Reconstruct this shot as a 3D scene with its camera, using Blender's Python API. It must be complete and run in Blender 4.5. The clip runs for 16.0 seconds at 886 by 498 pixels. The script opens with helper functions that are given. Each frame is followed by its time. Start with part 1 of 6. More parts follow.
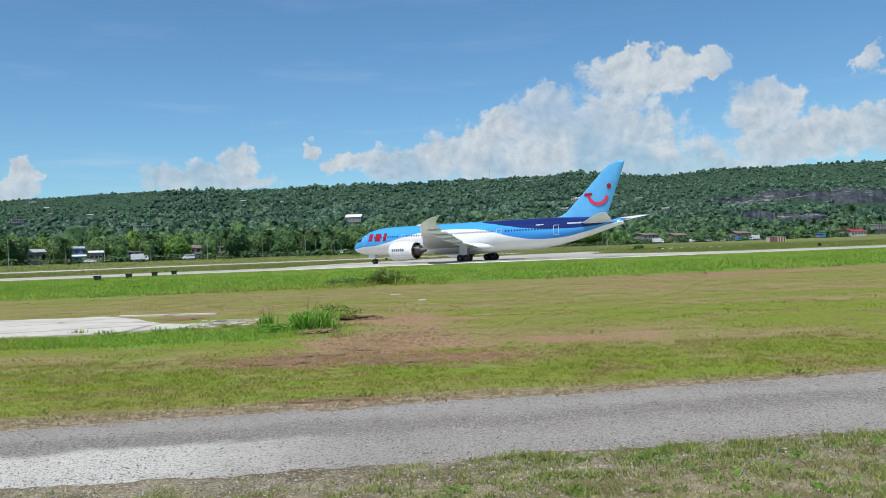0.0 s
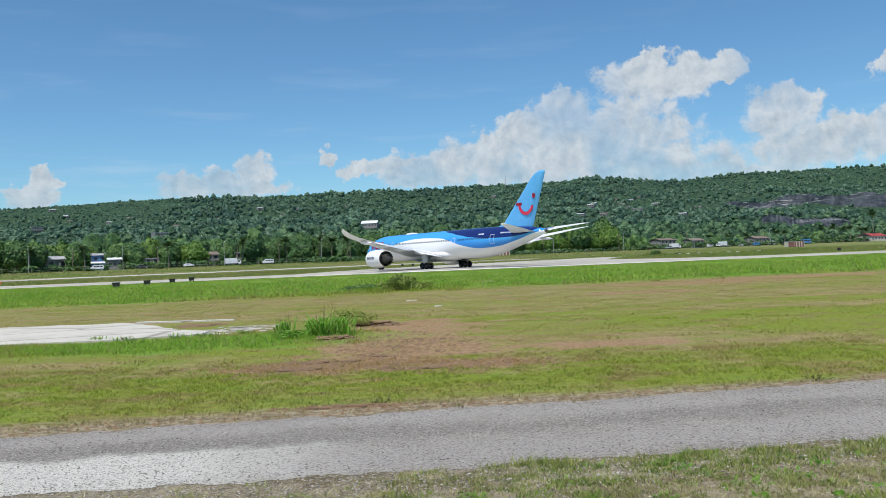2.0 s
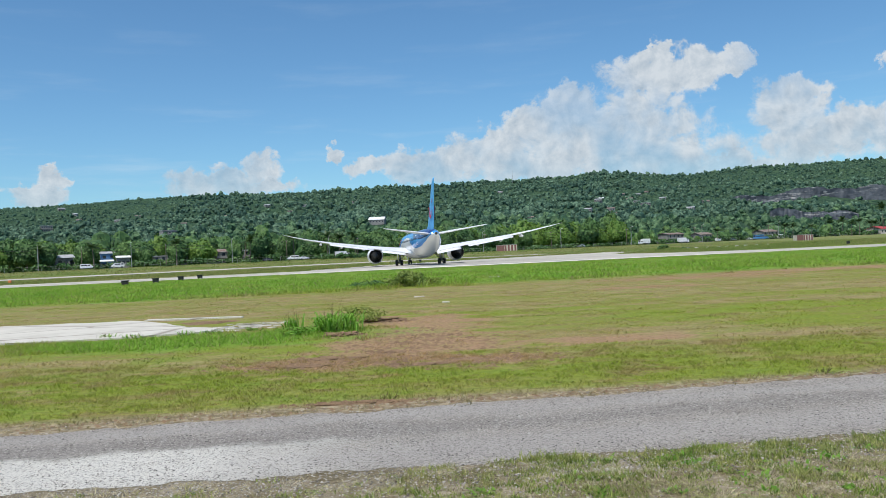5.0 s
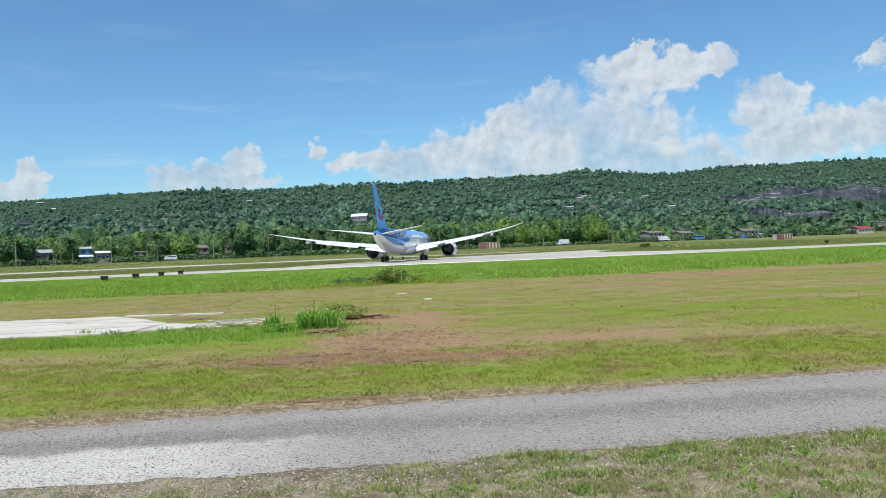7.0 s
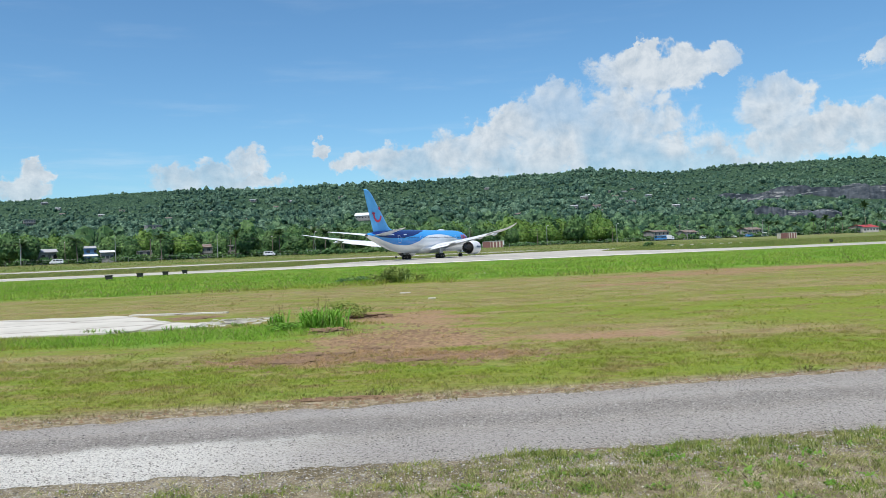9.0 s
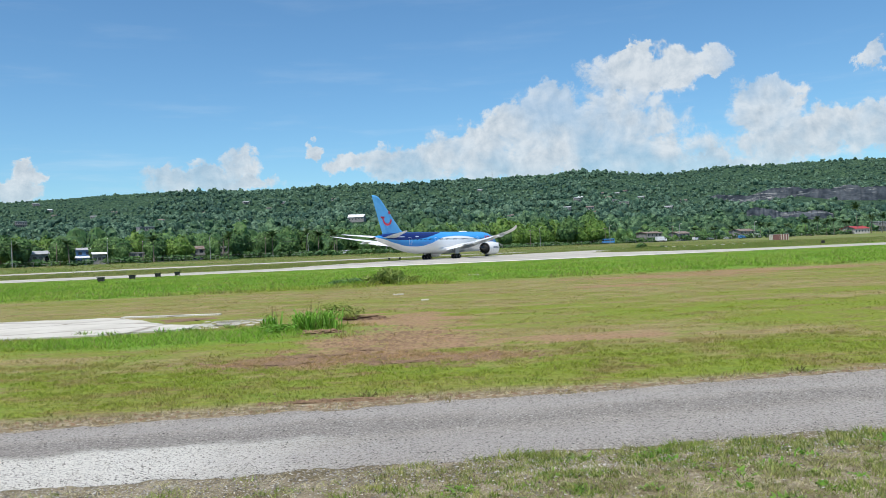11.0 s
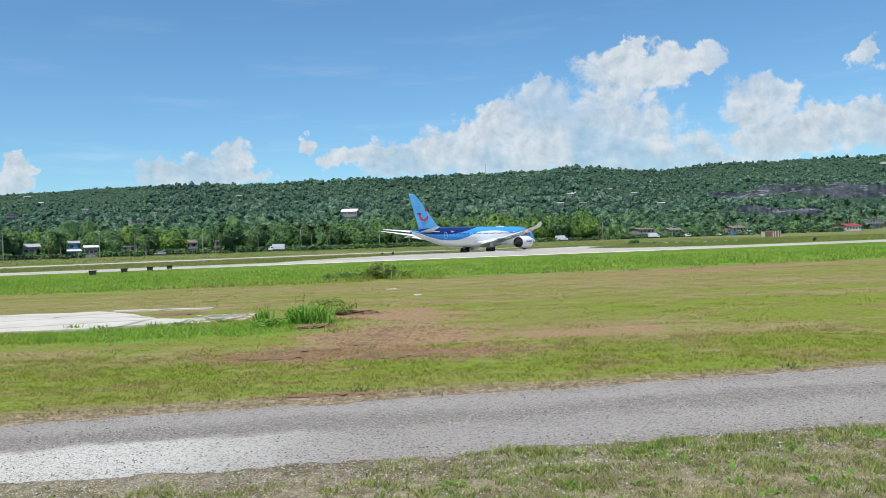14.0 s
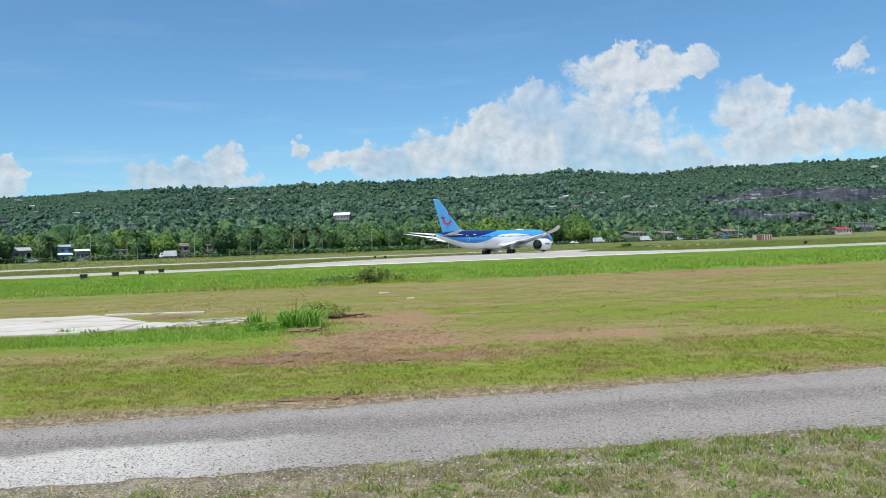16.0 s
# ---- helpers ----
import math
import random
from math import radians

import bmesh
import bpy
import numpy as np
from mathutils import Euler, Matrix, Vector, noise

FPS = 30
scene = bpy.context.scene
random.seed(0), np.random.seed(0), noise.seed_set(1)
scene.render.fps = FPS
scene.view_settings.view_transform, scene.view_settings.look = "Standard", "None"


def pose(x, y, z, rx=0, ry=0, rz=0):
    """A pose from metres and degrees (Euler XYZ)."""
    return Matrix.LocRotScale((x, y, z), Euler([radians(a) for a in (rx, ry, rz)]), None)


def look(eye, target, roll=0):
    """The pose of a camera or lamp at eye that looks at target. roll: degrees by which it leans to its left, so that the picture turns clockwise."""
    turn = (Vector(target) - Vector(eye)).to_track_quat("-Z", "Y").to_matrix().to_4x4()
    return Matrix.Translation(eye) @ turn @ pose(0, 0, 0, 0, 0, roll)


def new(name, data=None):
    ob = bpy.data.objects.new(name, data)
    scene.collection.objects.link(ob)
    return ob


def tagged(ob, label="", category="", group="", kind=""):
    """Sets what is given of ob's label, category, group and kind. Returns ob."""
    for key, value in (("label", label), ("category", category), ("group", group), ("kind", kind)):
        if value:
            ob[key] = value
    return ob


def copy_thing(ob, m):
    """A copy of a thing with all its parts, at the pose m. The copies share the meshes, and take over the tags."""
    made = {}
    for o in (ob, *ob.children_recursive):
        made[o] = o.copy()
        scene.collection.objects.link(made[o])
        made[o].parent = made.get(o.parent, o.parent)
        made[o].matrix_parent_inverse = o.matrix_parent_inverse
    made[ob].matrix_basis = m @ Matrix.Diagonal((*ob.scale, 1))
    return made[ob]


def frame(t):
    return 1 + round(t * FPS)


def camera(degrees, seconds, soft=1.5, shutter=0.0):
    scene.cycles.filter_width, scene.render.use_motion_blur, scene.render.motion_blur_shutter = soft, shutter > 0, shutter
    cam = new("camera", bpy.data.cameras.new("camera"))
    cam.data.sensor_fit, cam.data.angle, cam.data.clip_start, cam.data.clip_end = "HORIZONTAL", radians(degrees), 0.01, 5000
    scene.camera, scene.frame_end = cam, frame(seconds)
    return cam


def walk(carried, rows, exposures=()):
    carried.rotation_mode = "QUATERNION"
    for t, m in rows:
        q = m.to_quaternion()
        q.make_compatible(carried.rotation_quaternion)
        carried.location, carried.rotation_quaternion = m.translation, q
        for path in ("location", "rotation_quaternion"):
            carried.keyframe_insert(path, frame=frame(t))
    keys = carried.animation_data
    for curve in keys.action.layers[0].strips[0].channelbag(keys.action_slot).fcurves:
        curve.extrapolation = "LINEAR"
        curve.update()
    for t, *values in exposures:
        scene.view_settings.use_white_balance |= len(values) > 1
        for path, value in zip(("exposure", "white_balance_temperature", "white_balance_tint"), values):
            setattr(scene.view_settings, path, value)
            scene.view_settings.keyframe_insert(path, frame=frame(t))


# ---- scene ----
H = 1.994


def eye_pose(yaw, pitch, roll):
    """yaw to the right of +y, pitch up, roll to the left, in degrees"""
    return pose(0, 0, H, 90 + pitch, 0, -yaw) @ pose(0, 0, 0, 0, 0, roll)


cam = camera(57.63, 16.0, soft=0.7)
walk(cam, [(t, eye_pose(a, b, c)) for t, a, b, c in (
    (0.0, 0.431, 0.235, -2.187),
    (0.5, 0.746, 0.193, -2.168),
    (1.0, 0.632, 0.336, -2.153),
    (1.5, -0.139, 0.587, -2.247),
    (2.0, -0.677, 0.702, -2.352),
    (2.5, -0.810, 0.703, -2.433),
    (3.0, -0.609, 0.797, -2.564),
    (3.5, -0.700, 0.709, -2.576),
    (4.0, -1.250, 0.587, -2.747),
    (6.5, -0.640, 0.268, -2.580),
    (7.0, 0.015, 0.173, -2.420),
    (7.5, 0.032, 0.144, -2.245),
    (8.0, -0.119, 0.134, -2.245),
    (8.5, -0.282, 0.136, -2.360),
    (9.0, -0.250, 0.120, -2.467),
    (11.5, 0.469, 0.303, -2.468),
    (12.0, 0.750, 0.424, -2.425),
    (12.5, 0.896, 0.392, -2.368),
    (13.0, 0.701, 0.225, -2.349),
    (13.5, 0.554, 0.105, -2.297),
    (14.0, 0.712, -0.156, -2.195),
    (14.5, 1.011, -0.261, -2.118),
    (15.0, 1.238, -0.144, -2.158),
    (15.5, 1.295, 0.015, -2.203),
    (16.0, 1.247, 0.068, -2.232),
)], exposures=[(0.0, -0.12), (4.2, -0.12), (6.3, 0.04), (16.0, 0.04)])

# ---- sun, sky, clouds, exposure ----
SUN_AZ, SUN_EL = -158.0, 63.0     # degrees right of +y, degrees up
sun = new("sun", bpy.data.lights.new("sun", "SUN"))
sun.data.energy, sun.data.angle, sun.data.color = 4.8, radians(0.53), (1.0, 0.96, 0.9)
sun.matrix_world = look((0, 0, 0), [-c for c in (
    math.sin(radians(SUN_AZ)) * math.cos(radians(SUN_EL)), math.cos(radians(SUN_AZ)) * math.cos(radians(SUN_EL)), math.sin(radians(SUN_EL)))])


def node(nt, kind, ins=(), operation="", use_clamp=False, feature="", interpolation_type="", sky_type=""):
    n = nt.nodes.new("ShaderNode" + kind)
    if operation:
        n.operation = operation
    if use_clamp:
        n.use_clamp = True
    if feature:
        n.feature = feature
    if interpolation_type:
        n.interpolation_type = interpolation_type
    if sky_type:
        n.sky_type = sky_type
    for k, v in dict(ins).items():
        if isinstance(v, bpy.types.NodeSocket):
            nt.links.new(v, n.inputs[k])
        else:
            n.inputs[k].default_value = v
    return n


def calc(nt, op, a, b=0.0, c=0.0, clamp=False):
    return node(nt, "Math", {0: a, 1: b, 2: c}, operation=op, use_clamp=clamp).outputs[0]


def mixc(nt, f, a, b, how="MIX"):
    n = nt.nodes.new("ShaderNodeMix")
    n.data_type, n.blend_type = "RGBA", how
    for i, v in ((0, f), (6, a), (7, b)):
        if isinstance(v, bpy.types.NodeSocket):
            nt.links.new(v, n.inputs[i])
        elif i:
            n.inputs[i].default_value = (*v[:3], 1)
        else:
            n.inputs[i].default_value = v
    return n.outputs[2]


def noisef(nt, vec, scale, detail=4.0, rough=0.55, distort=0.0):
    return node(nt, "TexNoise", {"Vector": vec, "Scale": scale, "Detail": detail, "Roughness": rough, "Distortion": distort}).outputs[0]


def remap(nt, v, a, b, c=0.0, d=1.0, smooth=True):
    n = node(nt, "MapRange", {0: v, 1: a, 2: b, 3: c, 4: d})
    n.interpolation_type = "SMOOTHSTEP" if smooth else "LINEAR"
    return n.outputs[0]


def curve_of(nt, v, stops, lo, hi):
    """a smooth height profile: stops of (position, value) with position in lo..hi and value in 0..10"""
    r = node(nt, "ValToRGB", {0: remap(nt, v, lo, hi, smooth=False)})
    e = r.color_ramp
    e.interpolation = "CARDINAL"
    e.elements.remove(e.elements[1])
    e.elements[0].position = 0.0
    e.elements[0].color = (stops[0][1] / 10, stops[0][1] / 10, stops[0][1] / 10, 1)
    for p, c in stops[1:]:
        e.elements.new((p - lo) / (hi - lo)).color = (c / 10, c / 10, c / 10, 1)
    return calc(nt, "MULTIPLY", r.outputs[0], 10.0)


def stretch(nt, vec, sx, sy, sz=1.0):
    return node(nt, "Mapping", {0: vec, 3: (sx, sy, sz)}).outputs[0]


def make_world():
    w = bpy.data.worlds.new("sky")
    w.use_nodes = True
    scene.world = w
    nt = w.node_tree
    nt.nodes.clear()
    sky = node(nt, "TexSky", sky_type="NISHITA")
    sky.sun_disc = False
    sky.sun_elevation, sky.sun_rotation = radians(SUN_EL), radians(SUN_AZ)
    sky.air_density, sky.dust_density, sky.ozone_density = 1.0, 0.3, 2.0
    d = node(nt, "TexCoord").outputs["Generated"]
    xyz = node(nt, "SeparateXYZ", {0: d}).outputs
    az = calc(nt, "MULTIPLY", calc(nt, "ARCTAN2", xyz[0], xyz[1]), 57.2958)
    el = calc(nt, "MULTIPLY", calc(nt, "ARCSINE", xyz[2]), 57.2958)
    p = node(nt, "CombineXYZ", {0: az, 1: el}).outputs[0]
    # cumulus banks: azimuth, elevation, half width, half height, all in degrees
    banks = [(14.9, 11.5, 4.69, 1.93), (14.0, 13.1, 1.32, 0.8), (19.4, 11.8, 1.5, 1.12), (8.4, 9.8, 2.75, 1.81), (5.4, 8.6, 2.47, 1.93), (11.7, 7.9, 6.55, 2.81), (4.2, 7.2, 5.99, 1.93), (-1.9, 6.5, 5.01, 1.37), (9.3, 6.1, 11.73, 1.81), (-8.5, 7.6, 0.71, 0.56), (-6.4, 6.7, 1.59, 0.96), (22.4, 8.7, 2.57, 1.93), (26.7, 7.0, 1.99, 1.81), (24.0, 6.2, 5.02, 1.93), (28.8, 10.9, 1.3, 1.04), (-13.5, 6.7, 1.7, 1.35), (-16.8, 5.8, 3.4, 1.05), (-15.2, 5.3, 5.57, 0.64), (-26.9, 6.0, 0.96, 0.72), (-27.8, 5.0, 1.89, 0.8), (18.0, 5.0, 9.44, 1.2), (28.6, 6.6, 3.0, 1.9)]
    field = None
    wob = node(nt, "VectorMath", {0: node(nt, "TexNoise", {"Vector": p, "Scale": 0.55, "Detail": 7.0, "Roughness": 0.62}).outputs[1], 1: (0.5, 0.5, 0.5)}, operation="SUBTRACT").outputs[0]
    pw = node(nt, "SeparateXYZ", {0: node(nt, "VectorMath", {0: p, 1: node(nt, "VectorMath", {0: wob, 3: 3.4}, operation="SCALE").outputs[0]}).outputs[0]}).outputs
    azw, elw = pw[0], pw[1]
    for a, e, ra, re in banks:
        k = calc(nt, "ADD", calc(nt, "POWER", calc(nt, "MULTIPLY", calc(nt, "SUBTRACT", azw, a), 1 / ra), 2.0),
                 calc(nt, "POWER", calc(nt, "MULTIPLY", calc(nt, "SUBTRACT", elw, e), 1 / re), 2.0))
        k = calc(nt, "SUBTRACT", 1.0, calc(nt, "SQRT", k))
        field = k if field is None else node(nt, "Math", {0: field, 1: k, 2: 0.22}, operation="SMOOTH_MAX").outputs[0]
    # banks that go on round the rest of the horizon
    rest = calc(nt, "SUBTRACT", noisef(nt, stretch(nt, d, 1, 1, 2.5), 2.2, 3.0), 0.56)
    rest = calc(nt, "SUBTRACT", calc(nt, "MULTIPLY", rest, 4.0), remap(nt, calc(nt, "ABSOLUTE", az), 55, 36, 0.0, 4.0))
    field = calc(nt, "MAXIMUM", field, rest)
    lump = noisef(nt, p, 0.46, 10.0, 0.66, 0.25)
    lit = noisef(nt, node(nt, "VectorMath", {0: p, 1: (-0.35, 0.45, 0)}).outputs[0], 0.46, 10.0, 0.66, 0.25)
    puff = node(nt, "TexVoronoi", {"Vector": node(nt, "VectorMath", {0: p, 1: node(nt, "VectorMath", {0: node(nt, "TexNoise", {"Vector": p, "Scale": 1.1, "Detail": 5.0}).outputs[1], 3: 0.9}, operation="SCALE").outputs[0]}).outputs[0], "Scale": 0.85}, feature="SMOOTH_F1").outputs[0]
    field = calc(nt, "MINIMUM", calc(nt, "MULTIPLY", field, 1.35), 0.62)
    dens = calc(nt, "ADD", field, calc(nt, "MULTIPLY", calc(nt, "SUBTRACT", lump, 0.52), 1.5))
    dens = calc(nt, "SUBTRACT", dens, calc(nt, "MULTIPLY", puff, 0.34))
    soft = remap(nt, el, 5.0, 12.0, 0.46, 0.34)
    mask = node(nt, "MapRange", {0: dens, 1: -0.15, 2: calc(nt, "ADD", -0.15, soft), 3: 0.0, 4: 0.93}, interpolation_type="SMOOTHSTEP").outputs[0]
    gap = noisef(nt, p, 0.13, 4.0, 0.6)
    mask = calc(nt, "MULTIPLY", mask, calc(nt, "MULTIPLY", remap(nt, gap, 0.36, 0.58, 0.62, 1.0), remap(nt, el, 4.3, 7.0, 0.85, 1.0)))
    relief = calc(nt, "MULTIPLY", calc(nt, "SUBTRACT", lump, lit), 2.6)
    core = calc(nt, "ADD", remap(nt, dens, 0.05, 0.85, 0.0, 0.40), remap(nt, gap, 0.55, 0.40, 0.0, 0.35))
    shade = calc(nt, "SUBTRACT", calc(nt, "ADD", 0.86, relief), calc(nt, "MULTIPLY", core, remap(nt, el, 11.0, 5.5, 0.45, 1.0)), clamp=True)
    cloud = mixc(nt, shade, (0.36, 0.455, 0.55), (0.71, 0.76, 0.80))
    # thin high veil
    veil = noisef(nt, stretch(nt, p, 0.12, 0.9), 0.6, 5.0, 0.6)
    veil = calc(nt, "MULTIPLY", remap(nt, veil, 0.5, 0.78), remap(nt, el, 15.0, 6.0, 0.07, 0.26))
    base = mixc(nt, 1.0, sky.outputs[0], (0.076, 0.112, 0.132), "MULTIPLY")
    out = mixc(nt, veil, base, (0.72, 0.82, 0.90))
    out = mixc(nt, mask, out, cloud)
    bg = node(nt, "Background", {0: out, 1: 1.0})
    nt.links.new(bg.outputs[0], node(nt, "OutputWorld").inputs[0])


make_world()


# ---- materials ----
def material(name, build=None, rough=0.6, metal=0.0, color=(0.5, 0.5, 0.5), spec=0.5, bump=None, leaf=0.0):
    """build(nt, p) returns the colour socket; p holds the object's coordinates in metres"""
    m = bpy.data.materials.new(name)
    m.use_nodes = True
    nt = m.node_tree
    b = nt.nodes["Principled BSDF"]
    b.inputs["Roughness"].default_value, b.inputs["Metallic"].default_value = rough, metal
    b.inputs["Specular IOR Level"].default_value = spec
    b.inputs["Base Color"].default_value = (*color, 1)
    p = node(nt, "TexCoord").outputs["Object"]
    if build:
        nt.links.new(build(nt, p), b.inputs["Base Color"])
    if leaf:
        tr = node(nt, "BsdfTranslucent", {0: b.inputs["Base Color"].links[0].from_socket})
        mx = node(nt, "MixShader", {0: leaf, 1: b.outputs[0], 2: tr.outputs[0]})
        nt.links.new(mx.outputs[0], nt.nodes["Material Output"].inputs[0])
    if bump:
        scale, height, dist = bump
        h = noisef(nt, p, scale, 6.0, 0.65)
        bp = node(nt, "Bump", {"Strength": height, "Distance": dist, "Height": h})
        nt.links.new(bp.outputs[0], b.inputs["Normal"])
    return m


def mottled(c1, c2, s1=0.5, s2=6.0, c3=None):
    def build(nt, p):
        a = mixc(nt, remap(nt, noisef(nt, p, s1, 5.0), 0.35, 0.65), c1, c2)
        k = remap(nt, noisef(nt, p, s2, 4.0, 0.7), 0.4, 0.75)
        return mixc(nt, calc(nt, "MULTIPLY", k, 0.5), a, c3 or [v * 0.6 for v in c1])
    return build


def band(nt, v, a, b, soft):
    return calc(nt, "MULTIPLY", remap(nt, v, a - soft, a + soft), remap(nt, v, b + soft, b - soft))


def spot(nt, x, y, cx, cy, rx, ry):
    k = calc(nt, "ADD", calc(nt, "POWER", calc(nt, "MULTIPLY", calc(nt, "SUBTRACT", x, cx), 1 / rx), 2.0),
             calc(nt, "POWER", calc(nt, "MULTIPLY", calc(nt, "SUBTRACT", y, cy), 1 / ry), 2.0))
    return calc(nt, "SUBTRACT", 1.0, calc(nt, "SQRT", k))


GREEN, LUSH, OLIVE = (0.205, 0.250, 0.036), (0.155, 0.290, 0.036), (0.250, 0.230, 0.078)
DRY, EARTH = (0.35, 0.275, 0.145), (0.345, 0.220, 0.135)


def meadow(nt, p):
    """turf colour over the airfield: mown, dry, bare and lush stretches"""
    xyz = node(nt, "SeparateXYZ", {0: p}).outputs
    x = xyz[0]
    flat = node(nt, "CombineXYZ", {0: x, 1: xyz[1]}).outputs[0]
    y = calc(nt, "SUBTRACT", xyz[1], calc(nt, "MULTIPLY", x, 0.11))
    big = noisef(nt, stretch(nt, flat, 0.07, 0.16), 1.0, 5.0, 0.6)
    mid = noisef(nt, stretch(nt, flat, 0.5, 1.0), 1.0, 5.0, 0.65)
    fine = noisef(nt, flat, 9.0, 4.0, 0.7)
    yw = calc(nt, "ADD", y, calc(nt, "MULTIPLY", calc(nt, "SUBTRACT", mid, 0.5), 5.0))
    c = mixc(nt, remap(nt, big, 0.43, 0.56), GREEN, OLIVE)
    c = mixc(nt, remap(nt, calc(nt, "ADD", mid, calc(nt, "MULTIPLY", calc(nt, "SUBTRACT", big, 0.5), 0.9)), 0.46, 0.66, 0.0, 0.85), c, DRY)
    # dry belt in the middle of the field
    belt = calc(nt, "MULTIPLY", band(nt, yw, 30.0, 50.0, 3.0), remap(nt, calc(nt, "ADD", big, calc(nt, "MULTIPLY", mid, 0.5)), 0.55, 0.85, 0.45, 1.0))
    c = mixc(nt, calc(nt, "MULTIPLY", belt, 0.85), c, mixc(nt, remap(nt, mid, 0.4, 0.65), OLIVE, DRY))
    # green mown belts
    c = mixc(nt, calc(nt, "MULTIPLY", band(nt, yw, 11.3, 14.2, 0.8), 0.75), c, GREEN)
    c = mixc(nt, calc(nt, "MULTIPLY", band(nt, yw, 20.5, 24.0, 1.5), remap(nt, big, 0.42, 0.6)), c, GREEN)
    # tussocks and thin places at two scales
    clump = noisef(nt, stretch(nt, flat, 0.55, 1.15), 1.0, 7.0, 0.72, 0.4)
    thin = noisef(nt, stretch(nt, flat, 0.14, 0.42), 1.0, 6.0, 0.7, 0.5)
    c = mixc(nt, remap(nt, clump, 0.50, 0.66, 0.0, 0.8), c, (0.190, 0.262, 0.045))
    c = mixc(nt, remap(nt, clump, 0.49, 0.38, 0.0, 0.8), c, (0.245, 0.185, 0.088))
    c = mixc(nt, remap(nt, thin, 0.55, 0.68, 0.0, 0.75), c, (0.315, 0.225, 0.125))
    # reddish bare earth and turned soil
    bare = None
    for cx, cy, rx, ry in ((-1.2, 18.5, 2.6, 4.6), (-2.6, 15.6, 2.2, 1.3), (0.3, 15.2, 1.5, 0.8), (-1.2, 24.0, 2.2, 4.5), (3.0, 17.6, 3.0, 0.9), (14.0, 47.5, 8.0, 3.0), (21.0, 51.0, 9.0, 3.0), (9.0, 39.0, 3.4, 1.6)):
        s = spot(nt, x, xyz[1], cx, cy, rx, ry)
        bare = s if bare is None else calc(nt, "MAXIMUM", bare, s)
    bare = calc(nt, "ADD", bare, calc(nt, "MULTIPLY", calc(nt, "SUBTRACT", mid, 0.5), 2.6))
    bare = calc(nt, "MULTIPLY", remap(nt, bare, 0.0, 0.5), remap(nt, noisef(nt, flat, 2.5, 5.0, 0.7), 0.3, 0.55, 0.5, 0.95))
    c = mixc(nt, bare, c, EARTH)
    # lush growth round the slab and before the runway
    lush = spot(nt, x, xyz[1], -7.0, 21.5, 6.5, 2.8)
    lush = remap(nt, calc(nt, "ADD", lush, calc(nt, "MULTIPLY", calc(nt, "SUBTRACT", mid, 0.5), 1.6)), 0.0, 0.5)
    c = mixc(nt, calc(nt, "MULTIPLY", lush, 0.85), c, LUSH)
    far = remap(nt, calc(nt, "ADD", yw, calc(nt, "MULTIPLY", calc(nt, "SUBTRACT", big, 0.5), 16.0)), 50.0, 56.0)
    rank = mixc(nt, remap(nt, noisef(nt, stretch(nt, flat, 0.22, 0.12), 1.0, 5.0, 0.65), 0.42, 0.62), LUSH, (0.215, 0.305, 0.052))
    c = mixc(nt, calc(nt, "MULTIPLY", far, remap(nt, y, 210, 150, 0.25, 0.95)), c, rank)
    # dry fringe along the service road, trodden verge near it
    c = mixc(nt, calc(nt, "MULTIPLY", band(nt, calc(nt, "ADD", y, calc(nt, "MULTIPLY", mid, 1.0)), 10.6, 11.9, 0.35), 0.9), c, mixc(nt, remap(nt, noisef(nt, flat, 5.0, 5.0, 0.8), 0.42, 0.58), (0.38, 0.31, 0.22), (0.20, 0.15, 0.10)))
    verge = remap(nt, y, 8.4, 7.6)
    # verge soil; its darker tone partly paints in shadowed gaps between tufts
    c = mixc(nt, verge, c, mixc(nt, remap(nt, noisef(nt, flat, 1.3, 5.0, 0.7), 0.4, 0.6), (0.33, 0.28, 0.195), (0.17, 0.14, 0.08)))
    # straw and grey-green beyond the runway, dark green by height up the wooded hill
    c = mixc(nt, remap(nt, yw, 150.0, 172.0, 0.0, 0.9), c, mixc(nt, remap(nt, noisef(nt, stretch(nt, flat, 0.02, 0.07), 1.0, 5.0, 0.65), 0.38, 0.62), (0.135, 0.190, 0.050), (0.225, 0.220, 0.095)))
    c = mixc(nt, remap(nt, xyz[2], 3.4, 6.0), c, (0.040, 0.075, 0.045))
    grit = noisef(nt, flat, 2.6, 6.0, 0.8)
    c = mixc(nt, remap(nt, grit, 0.5, 0.75, 0.0, 0.6), c, mixc(nt, 1.0, c, (1.35, 1.2, 1.2), "MULTIPLY"))
    crumb = noisef(nt, flat, 30.0, 5.0, 0.8)
    c = mixc(nt, calc(nt, "MULTIPLY", verge, remap(nt, crumb, 0.50, 0.40, 0.0, 0.75)), c, (0.13, 0.10, 0.065))
    c = mixc(nt, calc(nt, "MULTIPLY", verge, remap(nt, crumb, 0.56, 0.64, 0.0, 0.8)), c, (0.52, 0.48, 0.41))
    return mixc(nt, remap(nt, fine, 0.38, 0.68, 0.0, 0.75), c, mixc(nt, 1.0, c, (0.45, 0.45, 0.4), "MULTIPLY"))


def blade_colour(nt, p):
    c = meadow(nt, p)
    r = node(nt, "NewGeometry").outputs["Random Per Island"]
    c = mixc(nt, remap(nt, r, 0.0, 1.0, 0.0, 0.28, False), mixc(nt, 1.0, c, (1.75, 1.75, 1.55), "MULTIPLY"), (0.32, 0.36, 0.09))
    return mixc(nt, remap(nt, r, 0.86, 0.93, 0.0, 0.8), c, (0.36, 0.29, 0.15))


